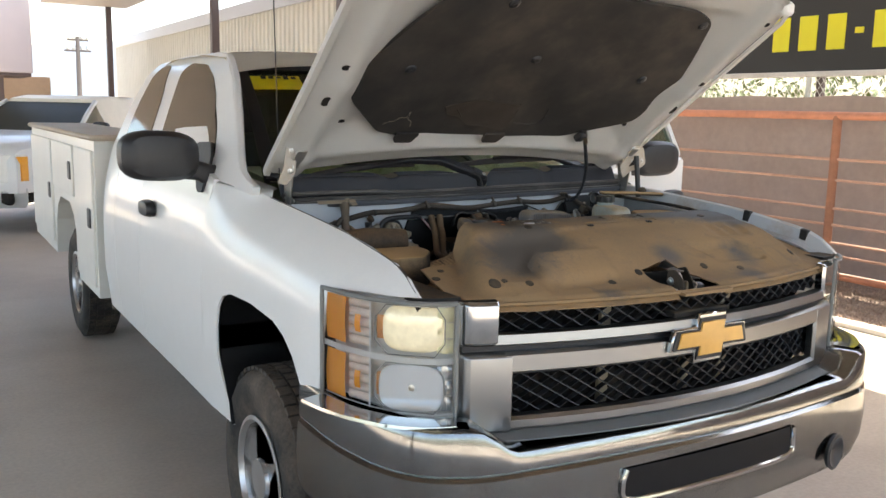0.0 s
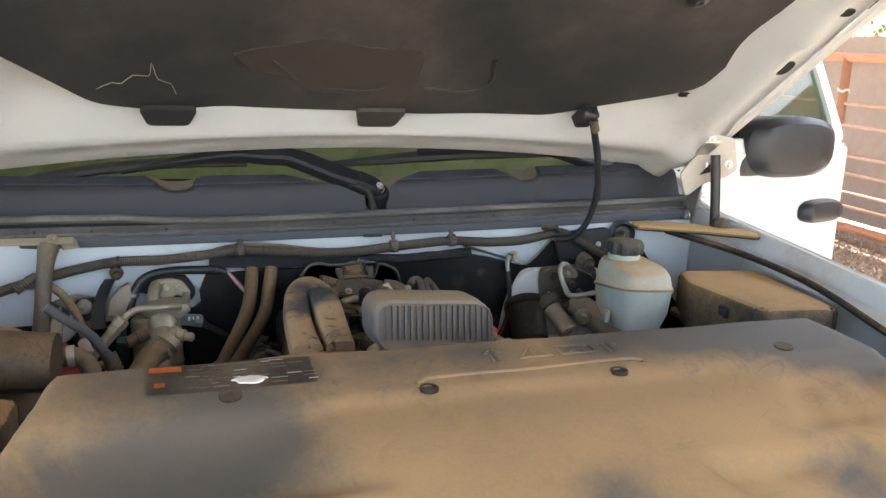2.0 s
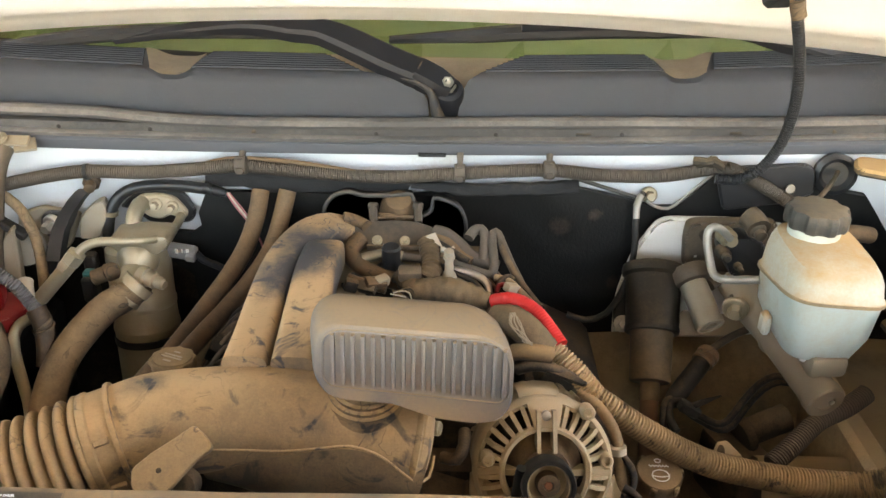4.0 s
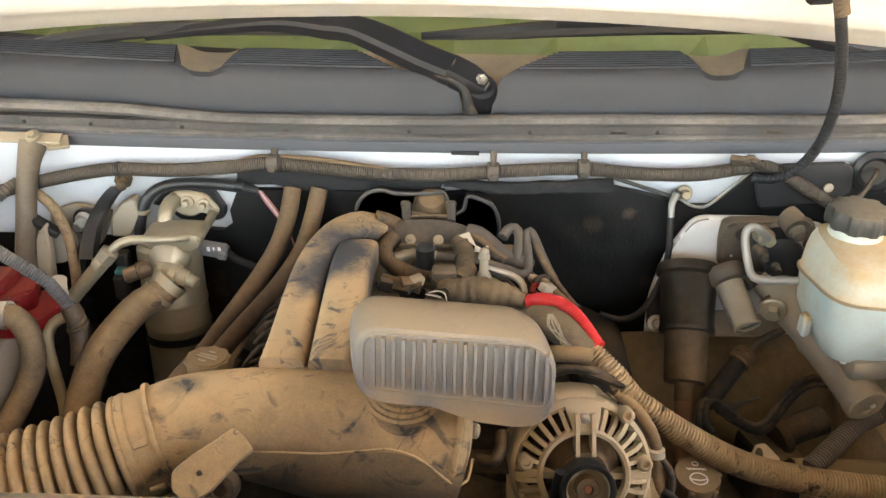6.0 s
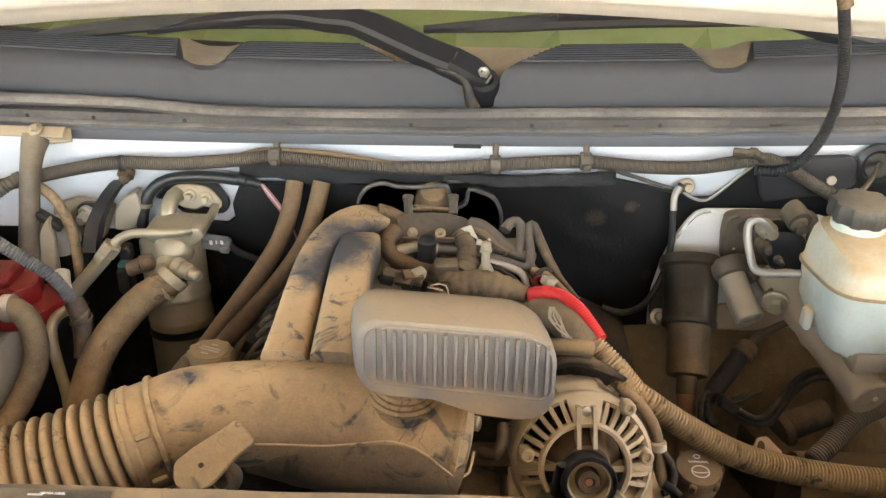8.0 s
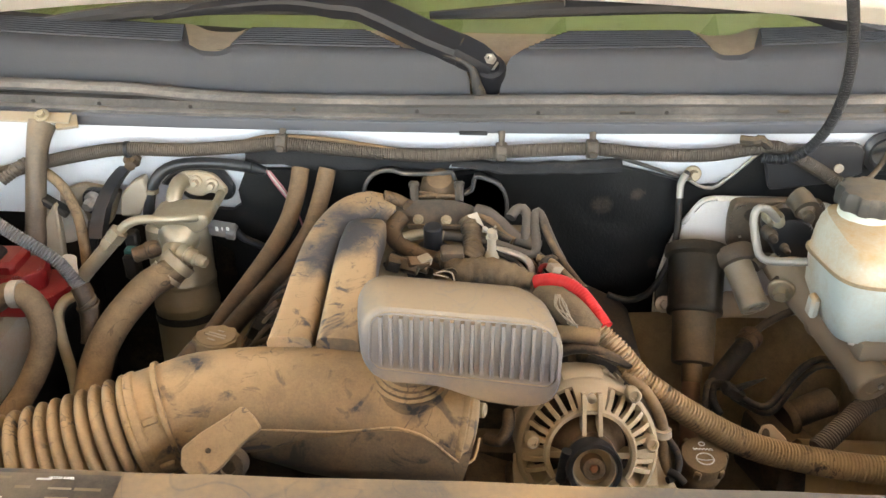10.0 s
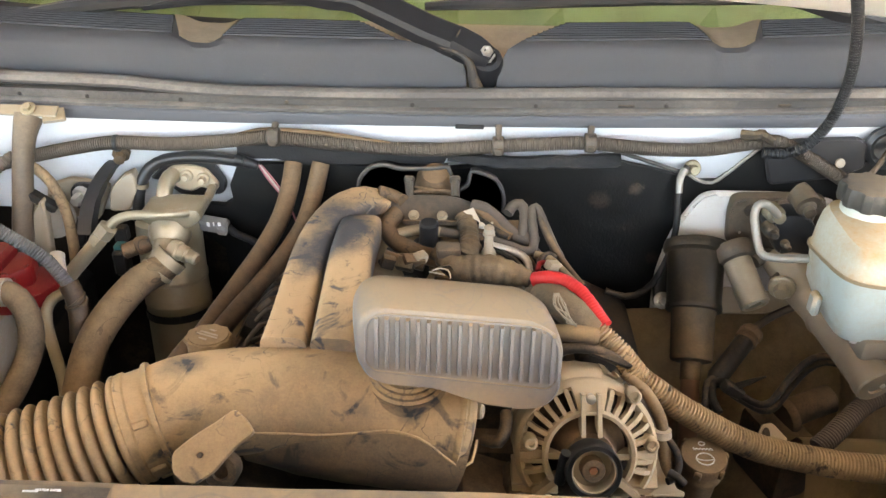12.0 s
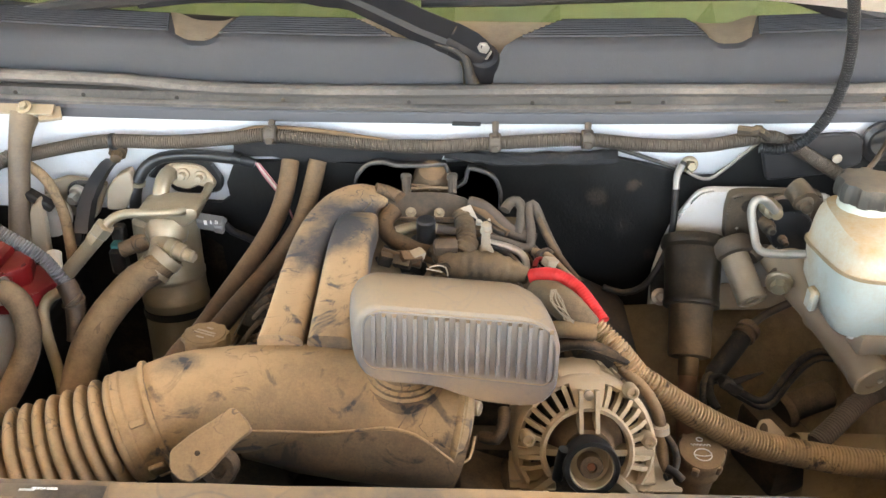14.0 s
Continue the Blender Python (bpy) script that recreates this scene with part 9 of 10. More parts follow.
# flat lower flanges and mounting feet
for s in (-1, 1):
    for z, t in ((-0.030, 0.0045), (-0.043, 0.004)):
        bm = bmesh.new()
        mm = Matrix.Translation(AB + Vector((s * 0.056, -0.004, z))) @ pose(0, 0, 0, 24, 0, 0)
        box(bm, (0, 0, 0), (0.054, 0.036, t), 0.0015, None)
        bmesh.ops.transform(bm, matrix=mm, verts=bm.verts)
        part("flange", bm, ALU_CAST, alt)
for dx in (0.070, -0.078):
    bm = bmesh.new()
    box(bm, AB + Vector((dx, 0.0, -0.062)), (0.026, 0.05, 0.040), 0.006, pose(0, 0, 0, 20))
    lathe(bm, [(0.010, 0.0), (0.010, 0.020), (0.006, 0.022), (0.001, 0.022)], toward(AB + Vector((dx * 0.92, -0.024, -0.058)), AF), 12)
    part("mount_ear", bm, IRON, alt)
pm = toward(Vector((0.158, 0.748, 1.121)), AF)
bm = bmesh.new()
lathe(bm, [(0.026, -0.022), (0.0285, -0.020), (0.0285, -0.006), (0.0302, -0.005), (0.0302, 0.016), (0.0290, 0.0185), (0.0245, 0.0185), (0.0236, 0.016), (0.0225, -0.006), (0.001, -0.006)], pm, 44)
pulley = part("pulley", bm, GLOSS_RUBBER, alt, "black belt pulley")
bm = bmesh.new()
lathe(bm, [(0.0224, -0.005), (0.0234, 0.0155), (0.0222, 0.0150), (0.0215, -0.002), (0.0140, -0.003)], pm, 36)
part("pulley_bore", bm, ALU_CAST, pulley)
bm = bmesh.new()
lathe(bm, [(0.0135, -0.004), (0.0132, 0.010), (0.0120, 0.0125), (0.0060, 0.0130), (0.0052, 0.010), (0.001, 0.010)], pm, 24)
part("pulley_nut", bm, IRON, pulley)
bm = bmesh.new()
lathe(bm, [(0.0048, 0.010), (0.0044, 0.0118), (0.001, 0.012)], pm, 6)
part("shaft_end", bm, plain("rusty_shaft", (0.20, 0.075, 0.035), 0.7), pulley)
hose("alternator_cable", [(0.204, 0.86, 1.164), (0.226, 0.845, 1.152), (0.243, 0.83, 1.132), (0.249, 0.815, 1.112), (0.251, 0.8, 1.089), (0.255, 0.79, 1.068)], 0.0070, HOSE_TAN, alt)
ring_band((0.248, 0.813, 1.114), (0.12, -0.25, -1), 0.0078, 0.009, 0.002, PALE, alt, "tie_wrap")
hose("charge_lead", [(0.126, 0.88, 1.203), (0.138, 0.868, 1.212), (0.154, 0.862, 1.215), (0.168, 0.862, 1.212)], 0.0102, DUST_PLASTIC, alt)
hose("charge_lead", [(0.129, 0.868, 1.186), (0.144, 0.862, 1.196), (0.161, 0.86, 1.197), (0.178, 0.858, 1.192), (0.195, 0.856, 1.183)], 0.0068, GRIME, alt)
bm = bmesh.new()
plate(bm, [(0.162, 0.855, 1.204), (0.187, 0.852, 1.2), (0.21, 0.845, 1.183), (0.205, 0.842, 1.181), (0.177, 0.848, 1.192), (0.16, 0.852, 1.197)], (0, -0.5, 0.86), 0.006, 0.003, 0.001)
part("terminal_guard", bm, GRIME, alt)
bm = bmesh.new()
plate(bm, [(0.238, 0.79, 1.09), (0.248, 0.8, 1.092), (0.264, 0.78, 1.061), (0.274, 0.775, 1.061), (0.273, 0.77, 1.058), (0.225, 0.77, 1.058), (0.24, 0.78, 1.062)], (0.1, -0.7, 0.7), 0.006, 0.002, 0.001)
part("alternator_bracket", bm, ALU_CAST, alt)
hose("thin_cable", [(0.252, 0.81, 1.11), (0.262, 0.8, 1.101), (0.266, 0.79, 1.088), (0.26, 0.78, 1.078), (0.251, 0.775, 1.077)], 0.0042, BLACK_RUBBER, None)
hose("thin_cable", [(0.252, 0.78, 1.086), (0.261, 0.775, 1.084), (0.269, 0.77, 1.078)], 0.0050, GRIME, None)

# power-steering cap
pmx = toward((0.307, 0.832, 1.063), (0.02, -0.16, 0.985))
bm = bmesh.new()
lathe(bm, [(0.024, -0.10), (0.024, -0.030), (0.0275, -0.028), (0.0275, -0.022), (0.026, -0.020), (0.026, -0.012), (0.0285, -0.010), (0.0285, 0.0), (0.0265, 0.003), (0.001, 0.004)], pmx, 36)
ps = part("steering_fluid_cap", bm, HOSE_TAN, truck, "dusty steering-fluid cap with pale symbols")
for k in range(6):
    bm = bmesh.new()
    box(bm, pmx @ Vector((0.0285 * math.cos(k * 1.047), 0.0285 * math.sin(k * 1.047), -0.004)), (0.006, 0.009, 0.012), 0.002, pmx.to_3x3().to_4x4() @ Matrix.Rotation(k * 1.047, 4, "Z"))
    part("grip", bm, HOSE_TAN, ps)
up = pmx.to_3x3().inverted() @ Vector((0, 0.87, 0.5))
turn = pmx @ Matrix.Rotation(math.atan2(up.y, up.x) - math.pi / 2, 4, "Z") @ Matrix.Translation((0, 0, 0.0042))
bm = bmesh.new()
tube(bm, [turn @ Vector((0.0105 * math.cos(a), -0.007 + 0.0085 * math.sin(a), 0)) for a in steps(0, 6.283, 20)], 0.0008, 6, straight=True)
tube(bm, [turn @ Vector((x, -0.007 - 0.002 * math.sin((x + 0.0105) * 150), 0)) for x in steps(-0.010, 0.010, 8)], 0.0007, 6, straight=True)
tube(bm, [turn @ Vector((x, 0.0075 + 0.0012 * math.sin(x * 1500), 0)) for x in steps(-0.012, 0.012, 24)], 0.0008, 6, straight=True)
tube(bm, [turn @ Vector((0.0038 * math.cos(a), 0.0155 + 0.0028 * math.sin(a), 0)) for a in steps(0, 6.283, 12)], 0.0008, 6, straight=True)
part("symbol", bm, LABEL_WHITE, ps)

BOOT = dusty("dark_boot_rubber", (0.045, 0.034, 0.022), 0.5, 0, 0.16, 0.30, 8, (0.21, 0.145, 0.08))
BOOT_BLACK = dusty("grimy_boot_cap", (0.020, 0.016, 0.011), 0.40, 0, -0.12, 0.30, 9, (0.16, 0.11, 0.065))
# booster plate, steering boot, brake parts
bm = bmesh.new()
slab(bm, rounded([(0.307, 1.031), (0.304, 1.062), (0.303, 1.112), (0.31, 1.152), (0.317, 1.183), (0.328, 1.208), (0.342, 1.233), (0.351, 1.245), (0.365, 1.25), (0.462, 1.251), (0.542, 1.242), (0.584, 1.071), (0.486, 1.04), (0.396, 1.031)], 0.014, 4), 0.014, Matrix.Translation((0, 1.160, 0)) @ XZ, 0.004)
booster = part("booster_plate", bm, PLATE_WHITE, truck, "white painted booster plate on the firewall")
bm = bmesh.new()
plate(bm, [(0.39, 1.135, 1.085), (0.404, 1.158, 1.097), (0.445, 1.156, 1.093), (0.492, 1.152, 1.093), (0.515, 1.145, 1.085), (0.497, 1.128, 1.08), (0.466, 1.122, 1.075), (0.389, 1.122, 1.073)], (0, -0.75, 0.66), 0.006, 0.008, 0.002)
part("plate_lip", bm, BEIGE, booster, "dust-covered lower lip")
bm = bmesh.new()
slab(bm, rounded([(0.391, 1.18), (0.386, 1.229), (0.389, 1.251), (0.4, 1.256), (0.459, 1.258), (0.516, 1.258), (0.542, 1.15), (0.458, 1.14), (0.413, 1.166)], 0.012, 4), 0.022, Matrix.Translation((0, 1.138, 0)) @ XZ, 0.006, 2)
gasket = part("booster_gasket", bm, BOOSTER_BROWN, booster, "brown booster face plate")
bm = bmesh.new()
lathe(bm, [(0.0015, 0.0), (0.0022, 0.001), (0.0015, 0.002)], toward((0.405, 1.137, 1.202), (0, -1, 0)), 8)
part("rivet", bm, STEEL, gasket)
bm = bmesh.new()
lathe(bm, [(0.010, 0.0), (0.010, 0.0012), (0.001, 0.0012)], toward((0.415, 1.137, 1.237), (0, -1, 0)), 16)
part("gasket_hole", bm, DARK, gasket)
bm = bmesh.new()
plate(bm, [(0.295, 1.118, 1.087), (0.295, 1.135, 1.114), (0.31, 1.148, 1.138), (0.328, 1.156, 1.156), (0.331, 1.158, 1.166), (0.354, 1.158, 1.173), (0.38, 1.156, 1.169), (0.391, 1.15, 1.161), (0.391, 1.115, 1.098), (0.317, 1.112, 1.085)], (0, -0.85, 0.5), 0.010, 0.008, 0.002)
bplate = part("boot_flange", bm, BOOT_BLACK, booster)
for p in ((0.324, 1.146, 1.156), (0.306, 1.112, 1.099)):
    bm = bmesh.new()
    bolt(bm, p, (0, -0.85, 0.5), 0.0075, 0.011)
    part("flange_bolt", bm, STEEL, bplate)
b0, b1 = Vector((0.346, 1.125, 1.173)), Vector((0.333, 1.02, 1.067))
bax = (b1 - b0).normalized()
bl = (b1 - b0).length
bm = bmesh.new()
lathe(bm, [(0.030, -0.016), (0.044, -0.014), (0.0460, -0.006), (0.0450, 0.0), (0.0400, 0.004), (0.0400, 0.012), (0.0385, 0.030), (0.0375, bl * 0.50), (0.0385, bl * 0.51), (0.0390, bl * 0.535), (0.0380, bl * 0.56), (0.0310, bl * 0.57)], toward(b0, bax), 36)
sb = part("steering_boot", bm, BOOT_BLACK, truck, "dark rubber steering column boot")
bm = bmesh.new()
lathe(bm, [(0.0330, bl * 0.55), (0.0300, bl * 0.60), (0.0288, bl * 1.01), (0.0275, bl * 1.03), (0.0220, bl * 1.04), (0.0140, bl * 1.04), (0.0140, bl + 0.030), (0.0125, bl + 0.032)], toward(b0, bax), 36)
part("boot_sleeve", bm, BOOT, sb, "dusty lower sleeve")
bm = bmesh.new()
lathe(bm, [(0.0130, bl + 0.030), (0.0128, bl + 0.150)], toward(b0, bax), 20)
part("steering_shaft", bm, plain("rusty_brown_shaft", (0.16, 0.085, 0.05), 0.6, 0.2, 0.25, 30), sb)
k0, k1 = Vector((0.393, 1.1, 1.183)), Vector((0.412, 1.040, 1.142))
kax = (k1 - k0).normalized()
kl = (k1 - k0).length
bm = bmesh.new()
lathe(bm, [(0.0190, -0.01), (0.0195, 0.0), (0.0195, kl - 0.010), (0.0201, kl - 0.008), (0.0201, kl - 0.002), (0.0185, kl), (0.0158, kl), (0.0150, kl - 0.002), (0.0085, kl - 0.002), (0.0080, kl), (0.001, kl)], toward(k0, kax), 32)
canister = part("canister", bm, CAN_METAL, truck, "silver solenoid canister")
bm = bmesh.new()
lathe(bm, [(0.0195, -0.018), (0.0275, -0.016), (0.0300, -0.010), (0.0295, 0.000), (0.0260, 0.006), (0.0195, 0.008)], toward(k0, kax), 32)
part("collar", bm, BOOSTER_BROWN, canister)
hose("mounting_strap", [(0.416, 1.09, 1.181), (0.431, 1.1, 1.186), (0.448, 1.11, 1.179)], 0.010, BOOSTER_BROWN, canister)
# brake pressure block behind the bent line
bm = bmesh.new()
slab(bm, rounded([(0.421, 1.237), (0.429, 1.257), (0.455, 1.262), (0.482, 1.25), (0.493, 1.2), (0.441, 1.199)], 0.010, 3), 0.05, Matrix.Translation((0, 1.078, 0)) @ XZ, 0.006, 2)
brake_block = part("brake_block", bm, GLOSS_RUBBER, truck, "black brake pressure block")
bm = bmesh.new()
plate(bm, [(0.425, 1.12, 1.251), (0.442, 1.125, 1.261), (0.468, 1.125, 1.267), (0.497, 1.11, 1.255), (0.484, 1.085, 1.233), (0.463, 1.1, 1.254), (0.443, 1.1, 1.248)], (0.1, -0.8, 0.6), 0.012, 0.006, 0.003)
part("block_casting", bm, BOOSTER_BROWN, brake_block)
for c, r, dd, mt in (((0.464, 1.075, 1.274), 0.012, (0.05, -0.95, -0.2), BOOSTER_BROWN), ((0.424, 1.072, 1.238), 0.0095, (0, -1, 0.1), IRON), ((0.43, 1.085, 1.257), 0.0125, (0.1, -1, 0.1), ALU), ((0.446, 1.072, 1.22), 0.006, (0, -1, 0.1), IRON)):
    bm = bmesh.new()
    lathe(bm, [(r, -0.02), (r, 0.0), (r * 0.8, 0.003), (r * 0.65, 0.004), (r * 0.65, 0.012), (r * 0.4, 0.014)], toward(c, dd), 16)
    part("port_fitting", bm, mt, brake_block)
bm = bmesh.new()
tube(bm, [(0.456, 1.1, 1.285), (0.461, 1.09, 1.282), (0.464, 1.075, 1.277)], 0.0165, 18)
part("port_tube", bm, BOOSTER_BROWN, brake_block)
hose("brake_line", [(0.428, 1.075, 1.262), (0.413, 1.068, 1.278), (0.403, 1.065, 1.284), (0.394, 1.062, 1.283), (0.391, 1.06, 1.273), (0.393, 1.055, 1.257), (0.397, 1.045, 1.239), (0.4, 1.036, 1.229), (0.408, 1.028, 1.226), (0.427, 1.018, 1.23), (0.452, 1.008, 1.237)], 0.0055, BRIGHT_LINE, None, "bent bright brake line", seg=14)
# master cylinder
mc0, mc1 = Vector((0.47, 1.055, 1.171)), Vector((0.516, 0.888, 1.132))
mx = (mc1 - mc0).normalized()
ml = (mc1 - mc0).length
bm = bmesh.new()
lathe(bm, [(0.027, -0.05), (0.0285, 0.0), (0.0270, 0.02), (0.0245, 0.05), (0.0240, ml - 0.016), (0.0255, ml - 0.014), (0.0255, ml), (0.0235, ml + 0.002), (0.0120, ml + 0.002), (0.0105, ml), (0.001, ml)], toward(mc0, mx), 32)
mc = part("master_cylinder", bm, MC_METAL, truck, "dusty cast brake master cylinder")
bm = bmesh.new()
lathe(bm, [(0.001, 0.0), (0.0034, 0.001), (0.0034, 0.003), (0.001, 0.0035)], toward(mc1 + Vector((0.006, 0, 0.002)), mx), 10)
part("plug_dimple", bm, STEEL, mc)
bm = bmesh.new()
lathe(bm, [(0.016, -0.03), (0.0165, 0.0), (0.0150, 0.004), (0.0085, 0.005), (0.0080, 0.002), (0.001, 0.002)], toward((0.473, 0.985, 1.154), (-0.75, -0.6, 0.0)), 20)
part("side_port", bm, MC_METAL, mc)
bm = bmesh.new()
plate(bm, [(0.428, 1.06, 1.172), (0.447, 1.07, 1.183), (0.474, 1.07, 1.191), (0.469, 1.04, 1.181), (0.441, 1.02, 1.169), (0.431, 1.05, 1.166)], (-0.2, -0.7, 0.65), 0.014, 0.008, 0.003)
part("cylinder_flange", bm, BOOSTER_BROWN, mc)
bm = bmesh.new()
bolt(bm, (0.439, 1.036, 1.177), (-0.3, -0.8, -0.1), 0.0105, 0.016)
part("flange_nut", bm, ALU, mc)
bm = bmesh.new()
box(bm, (0.516, 0.925, 1.171), (0.050, 0.045, 0.030), 0.008, pose(0, 0, 0, 0, 0, 6), 2)
part("cylinder_bridge", bm, MC_METAL, mc)
bm = bmesh.new()
lathe(bm, [(0.0075, 0.0), (0.0075, 0.012), (0.005, 0.015)], toward((0.489, 0.925, 1.177), (0.9, -0.4, -0.1)), 12)
part("clip_pin", bm, LABEL_WHITE, mc)

resv = empty("brake_reservoir")
resv.parent = truck
resv.matrix_basis = Matrix.Translation((-0.004, 0, -0.010))
tagged(resv, "pale translucent brake reservoir stained tan with dust")
bm = bmesh.new()
RC = (0.512, 0.965)
secs = []
for z, w, l, dx, dy, tilt in ((1.186, 0.070, 0.085, 0.004, 0.0, 0.0), (1.189, 0.086, 0.108, 0.003, 0.0, 0), (1.222, 0.110, 0.142, 0, 0, -0.03), (1.264, 0.117, 0.152, 0, 0, -0.08), (1.267, 0.122, 0.157, 0, 0, -0.10), (1.271, 0.122, 0.157, 0, 0, -0.10), (1.274, 0.117, 0.152, 0, 0, -0.10), (1.296, 0.112, 0.147, 0, 0.002, -0.03), (1.306, 0.106, 0.142, 0, 0.004, 0.0), (1.316, 0.094, 0.130, 0, 0.006, 0.02), (1.320, 0.05, 0.07, 0, 0.008, 0.03)):
    secs.append([(RC[0] + dx + p, RC[1] + dy + q, z + q * tilt * 1.5 + (-0.06 * p if 1.26 < z < 1.28 else 0)) for p, q in oval(w, l, 40, 4.2)])
rings(bm, secs)
part("reservoir_body", bm, RESERVOIR, resv)
bm = bmesh.new()
rings(bm, [[(RC[0] + p, RC[1] + q, z - 0.06 * p - q * 0.15) for p, q in oval(w, w * 0.157 / 0.122, 40, 4.2)] for z, w in ((1.2665, 0.1195), (1.2670, 0.1236), (1.2712, 0.1236), (1.2717, 0.1195))], cap=False)
part("seam_lip", bm, CAP_TAN, resv, "tan dust-stained seam")
bm = bmesh.new()
lathe(bm, [(0.032, -0.03), (0.032, 0.004), (0.030, 0.006)], Matrix.Translation((0.508, 1.003, 1.326)), 28)
part("reservoir_neck", bm, RESERVOIR, resv)
bm = bmesh.new()
secs = []
for h, s in ((0.000, 0.98), (0.004, 1.02), (0.018, 1.02), (0.0235, 0.95), (0.025, 0.8), (0.0245, 0.3)):
    ring = []
    for a in steps(0, 6.283 * 95 / 96, 95):
        lob = 1 + 0.055 * min(1, max(-1, 2.2 * math.cos(9 * a))) * (1 if s > 0.9 else 0)
        ring.append((0.508 + 0.0365 * s * lob * math.cos(a), 1.003 + 0.0365 * s * lob * math.sin(a), 1.331 + h))
    secs.append(ring)
rings(bm, secs)
part("reservoir_cap", bm, dusty("reservoir_cap_plastic", (0.045, 0.043, 0.040), 0.5, 0, -0.02, 0.45, 14, (0.24, 0.185, 0.12)), resv, "dusty black screw cap")
bm = bmesh.new()
box(bm, (0.452, 0.955, 1.215), (0.012, 0.02, 0.03), 0.004)
part("reservoir_foot", bm, RESERVOIR, resv)

# firewall fittings on the driver side
strap = hose("ground_strap", [(0.331, 1.19, 1.277), (0.322, 1.18, 1.263), (0.32, 1.17, 1.239), (0.32, 1.155, 1.205), (0.314, 1.14, 1.171), (0.299, 1.125, 1.137), (0.281, 1.12, 1.11), (0.255, 1.125, 1.096), (0.226, 1.13, 1.102)], 0.0048, GRIME, None, "braided ground strap")
hose("strap_braid", [(0.327, 1.184, 1.275), (0.32, 1.176, 1.263), (0.32, 1.168, 1.245)], [0.0058, 0.0052, 0.0046], BRIGHT_LINE, strap, seg=10)
bm = bmesh.new()
bolt(bm, (0.341, 1.2, 1.27), (0, -1, 0.2), 0.0072, 0.016)
part("strap_bolt", bm, ALU, strap)
hose("bright_cable", [(0.335, 1.186, 1.266), (0.349, 1.184, 1.258), (0.368, 1.182, 1.256), (0.384, 1.18, 1.27), (0.406, 1.176, 1.297), (0.422, 1.17, 1.318)], 0.0024, BRIGHT_LINE, None, seg=8)
hose("panel_edge", [(0.219, 1.18, 1.304), (0.257, 1.184, 1.291), (0.299, 1.186, 1.277), (0.327, 1.188, 1.268)], 0.0030, COVER_EDGE, None, seg=8)
bm = bmesh.new()
slab(bm, rounded([(0.428, 1.312), (0.462, 1.328), (0.554, 1.334), (0.567, 1.326), (0.573, 1.288), (0.53, 1.271), (0.445, 1.258)], 0.008, 3), 0.010, Matrix.Translation((0, 1.172, 0)) @ XZ, 0.003)
blank = part("blanking_plate", bm, BLACK_PLASTIC, truck, "black blanking plate on the firewall")
bm = bmesh.new()
lathe(bm, [(0.0066, 0.0), (0.0066, 0.003), (0.001, 0.003)], toward((0.535, 1.171, 1.297), (0, -1, 0)), 18)
part("plate_hole", bm, PALE, blank)
bm = bmesh.new()
lathe(bm, [(0.030, 0.0), (0.031, 0.010), (0.024, 0.014), (0.018, 0.008), (0.001, 0.008)], toward((0.601, 1.19, 1.315), (-0.1, -1, 0.1)), 28)
grommet = part("grommet", bm, GLOSS_RUBBER, truck, "black rubber firewall grommet")
hose("grommet_rod", [(0.6, 1.175, 1.322), (0.575, 1.14, 1.313), (0.545, 1.1, 1.312)], 0.0036, BRACKET, grommet)
hose("hood_release", [(0.64, 1.12, 1.25), (0.60, 1.10, 1.262), (0.575, 1.08, 1.26), (0.565, 1.05, 1.235), (0.56, 1.03, 1.2)], 0.012, HOSE_BROWN, None)

# lower driver side: damper, wheelhouse, wires
s0, s1 = Vector((0.422, 1.055, 1.088)), Vector((0.361, 0.985, 1.062))
sx = (s1 - s0).normalized()
sl = (s1 - s0).length
bm = bmesh.new()
lathe(bm, [(0.0060, -0.004), (0.0150, -0.002), (0.0165, 0.002), (0.0165, 0.008), (0.0145, 0.010), (0.0145, 0.013), (0.0160, 0.015), (0.0160, 0.020), (0.0140, 0.022)], toward(s0, sx), 20)
damper = part("damper_cap", bm, HOSE_BROWN, truck, "brown ringed cap of a small damper")
bm = bmesh.new()
lathe(bm, [(0.0135, 0.018), (0.0135, sl), (0.010, sl + 0.01), (0.001, sl + 0.01)], toward(s0, sx), 20)
part("damper_body", bm, GRIME, damper)
hose("thin_line", [(0.427, 1.06, 1.091), (0.444, 1.07, 1.099), (0.469, 1.08, 1.108), (0.501, 1.09, 1.117)], 0.0055, BOOSTER_BROWN, None)
for dx, dz in ((0, 0), (0.006, -0.010)):
    o = Vector((dx, -0.004, dz))
    hose("brake_hose", [Vector(p) + o for p in ((0.341, 0.94, 1.021), (0.339, 0.955, 1.051), (0.345, 0.975, 1.066), (0.364, 0.985, 1.062), (0.376, 0.975, 1.054), (0.394, 0.965, 1.048), (0.411, 0.955, 1.045), (0.431, 0.965, 1.043), (0.453, 0.985, 1.059), (0.482, 1.01, 1.072), (0.507, 1.02, 1.079), (0.538, 1.02, 1.074))], 0.0050, BLACK_RUBBER, None, seg=10)
hose("brake_hose", [(0.353, 0.93, 1.047), (0.347, 0.95, 1.055), (0.351, 0.968, 1.065), (0.366, 0.975, 1.064)], 0.0055, GRIME, None)
bm = bmesh.new()
box(bm, (0.373, 0.955, 1.066), (0.034, 0.016, 0.016), 0.003, pose(0, 0, 0, 0, 35, 10))
tube(bm, [(0.377, 0.955, 1.071), (0.392, 0.955, 1.079), (0.412, 0.955, 1.089)], [0.005, 0.004, 0.0012], 8)
part("hose_clip", bm, GRIME, truck)
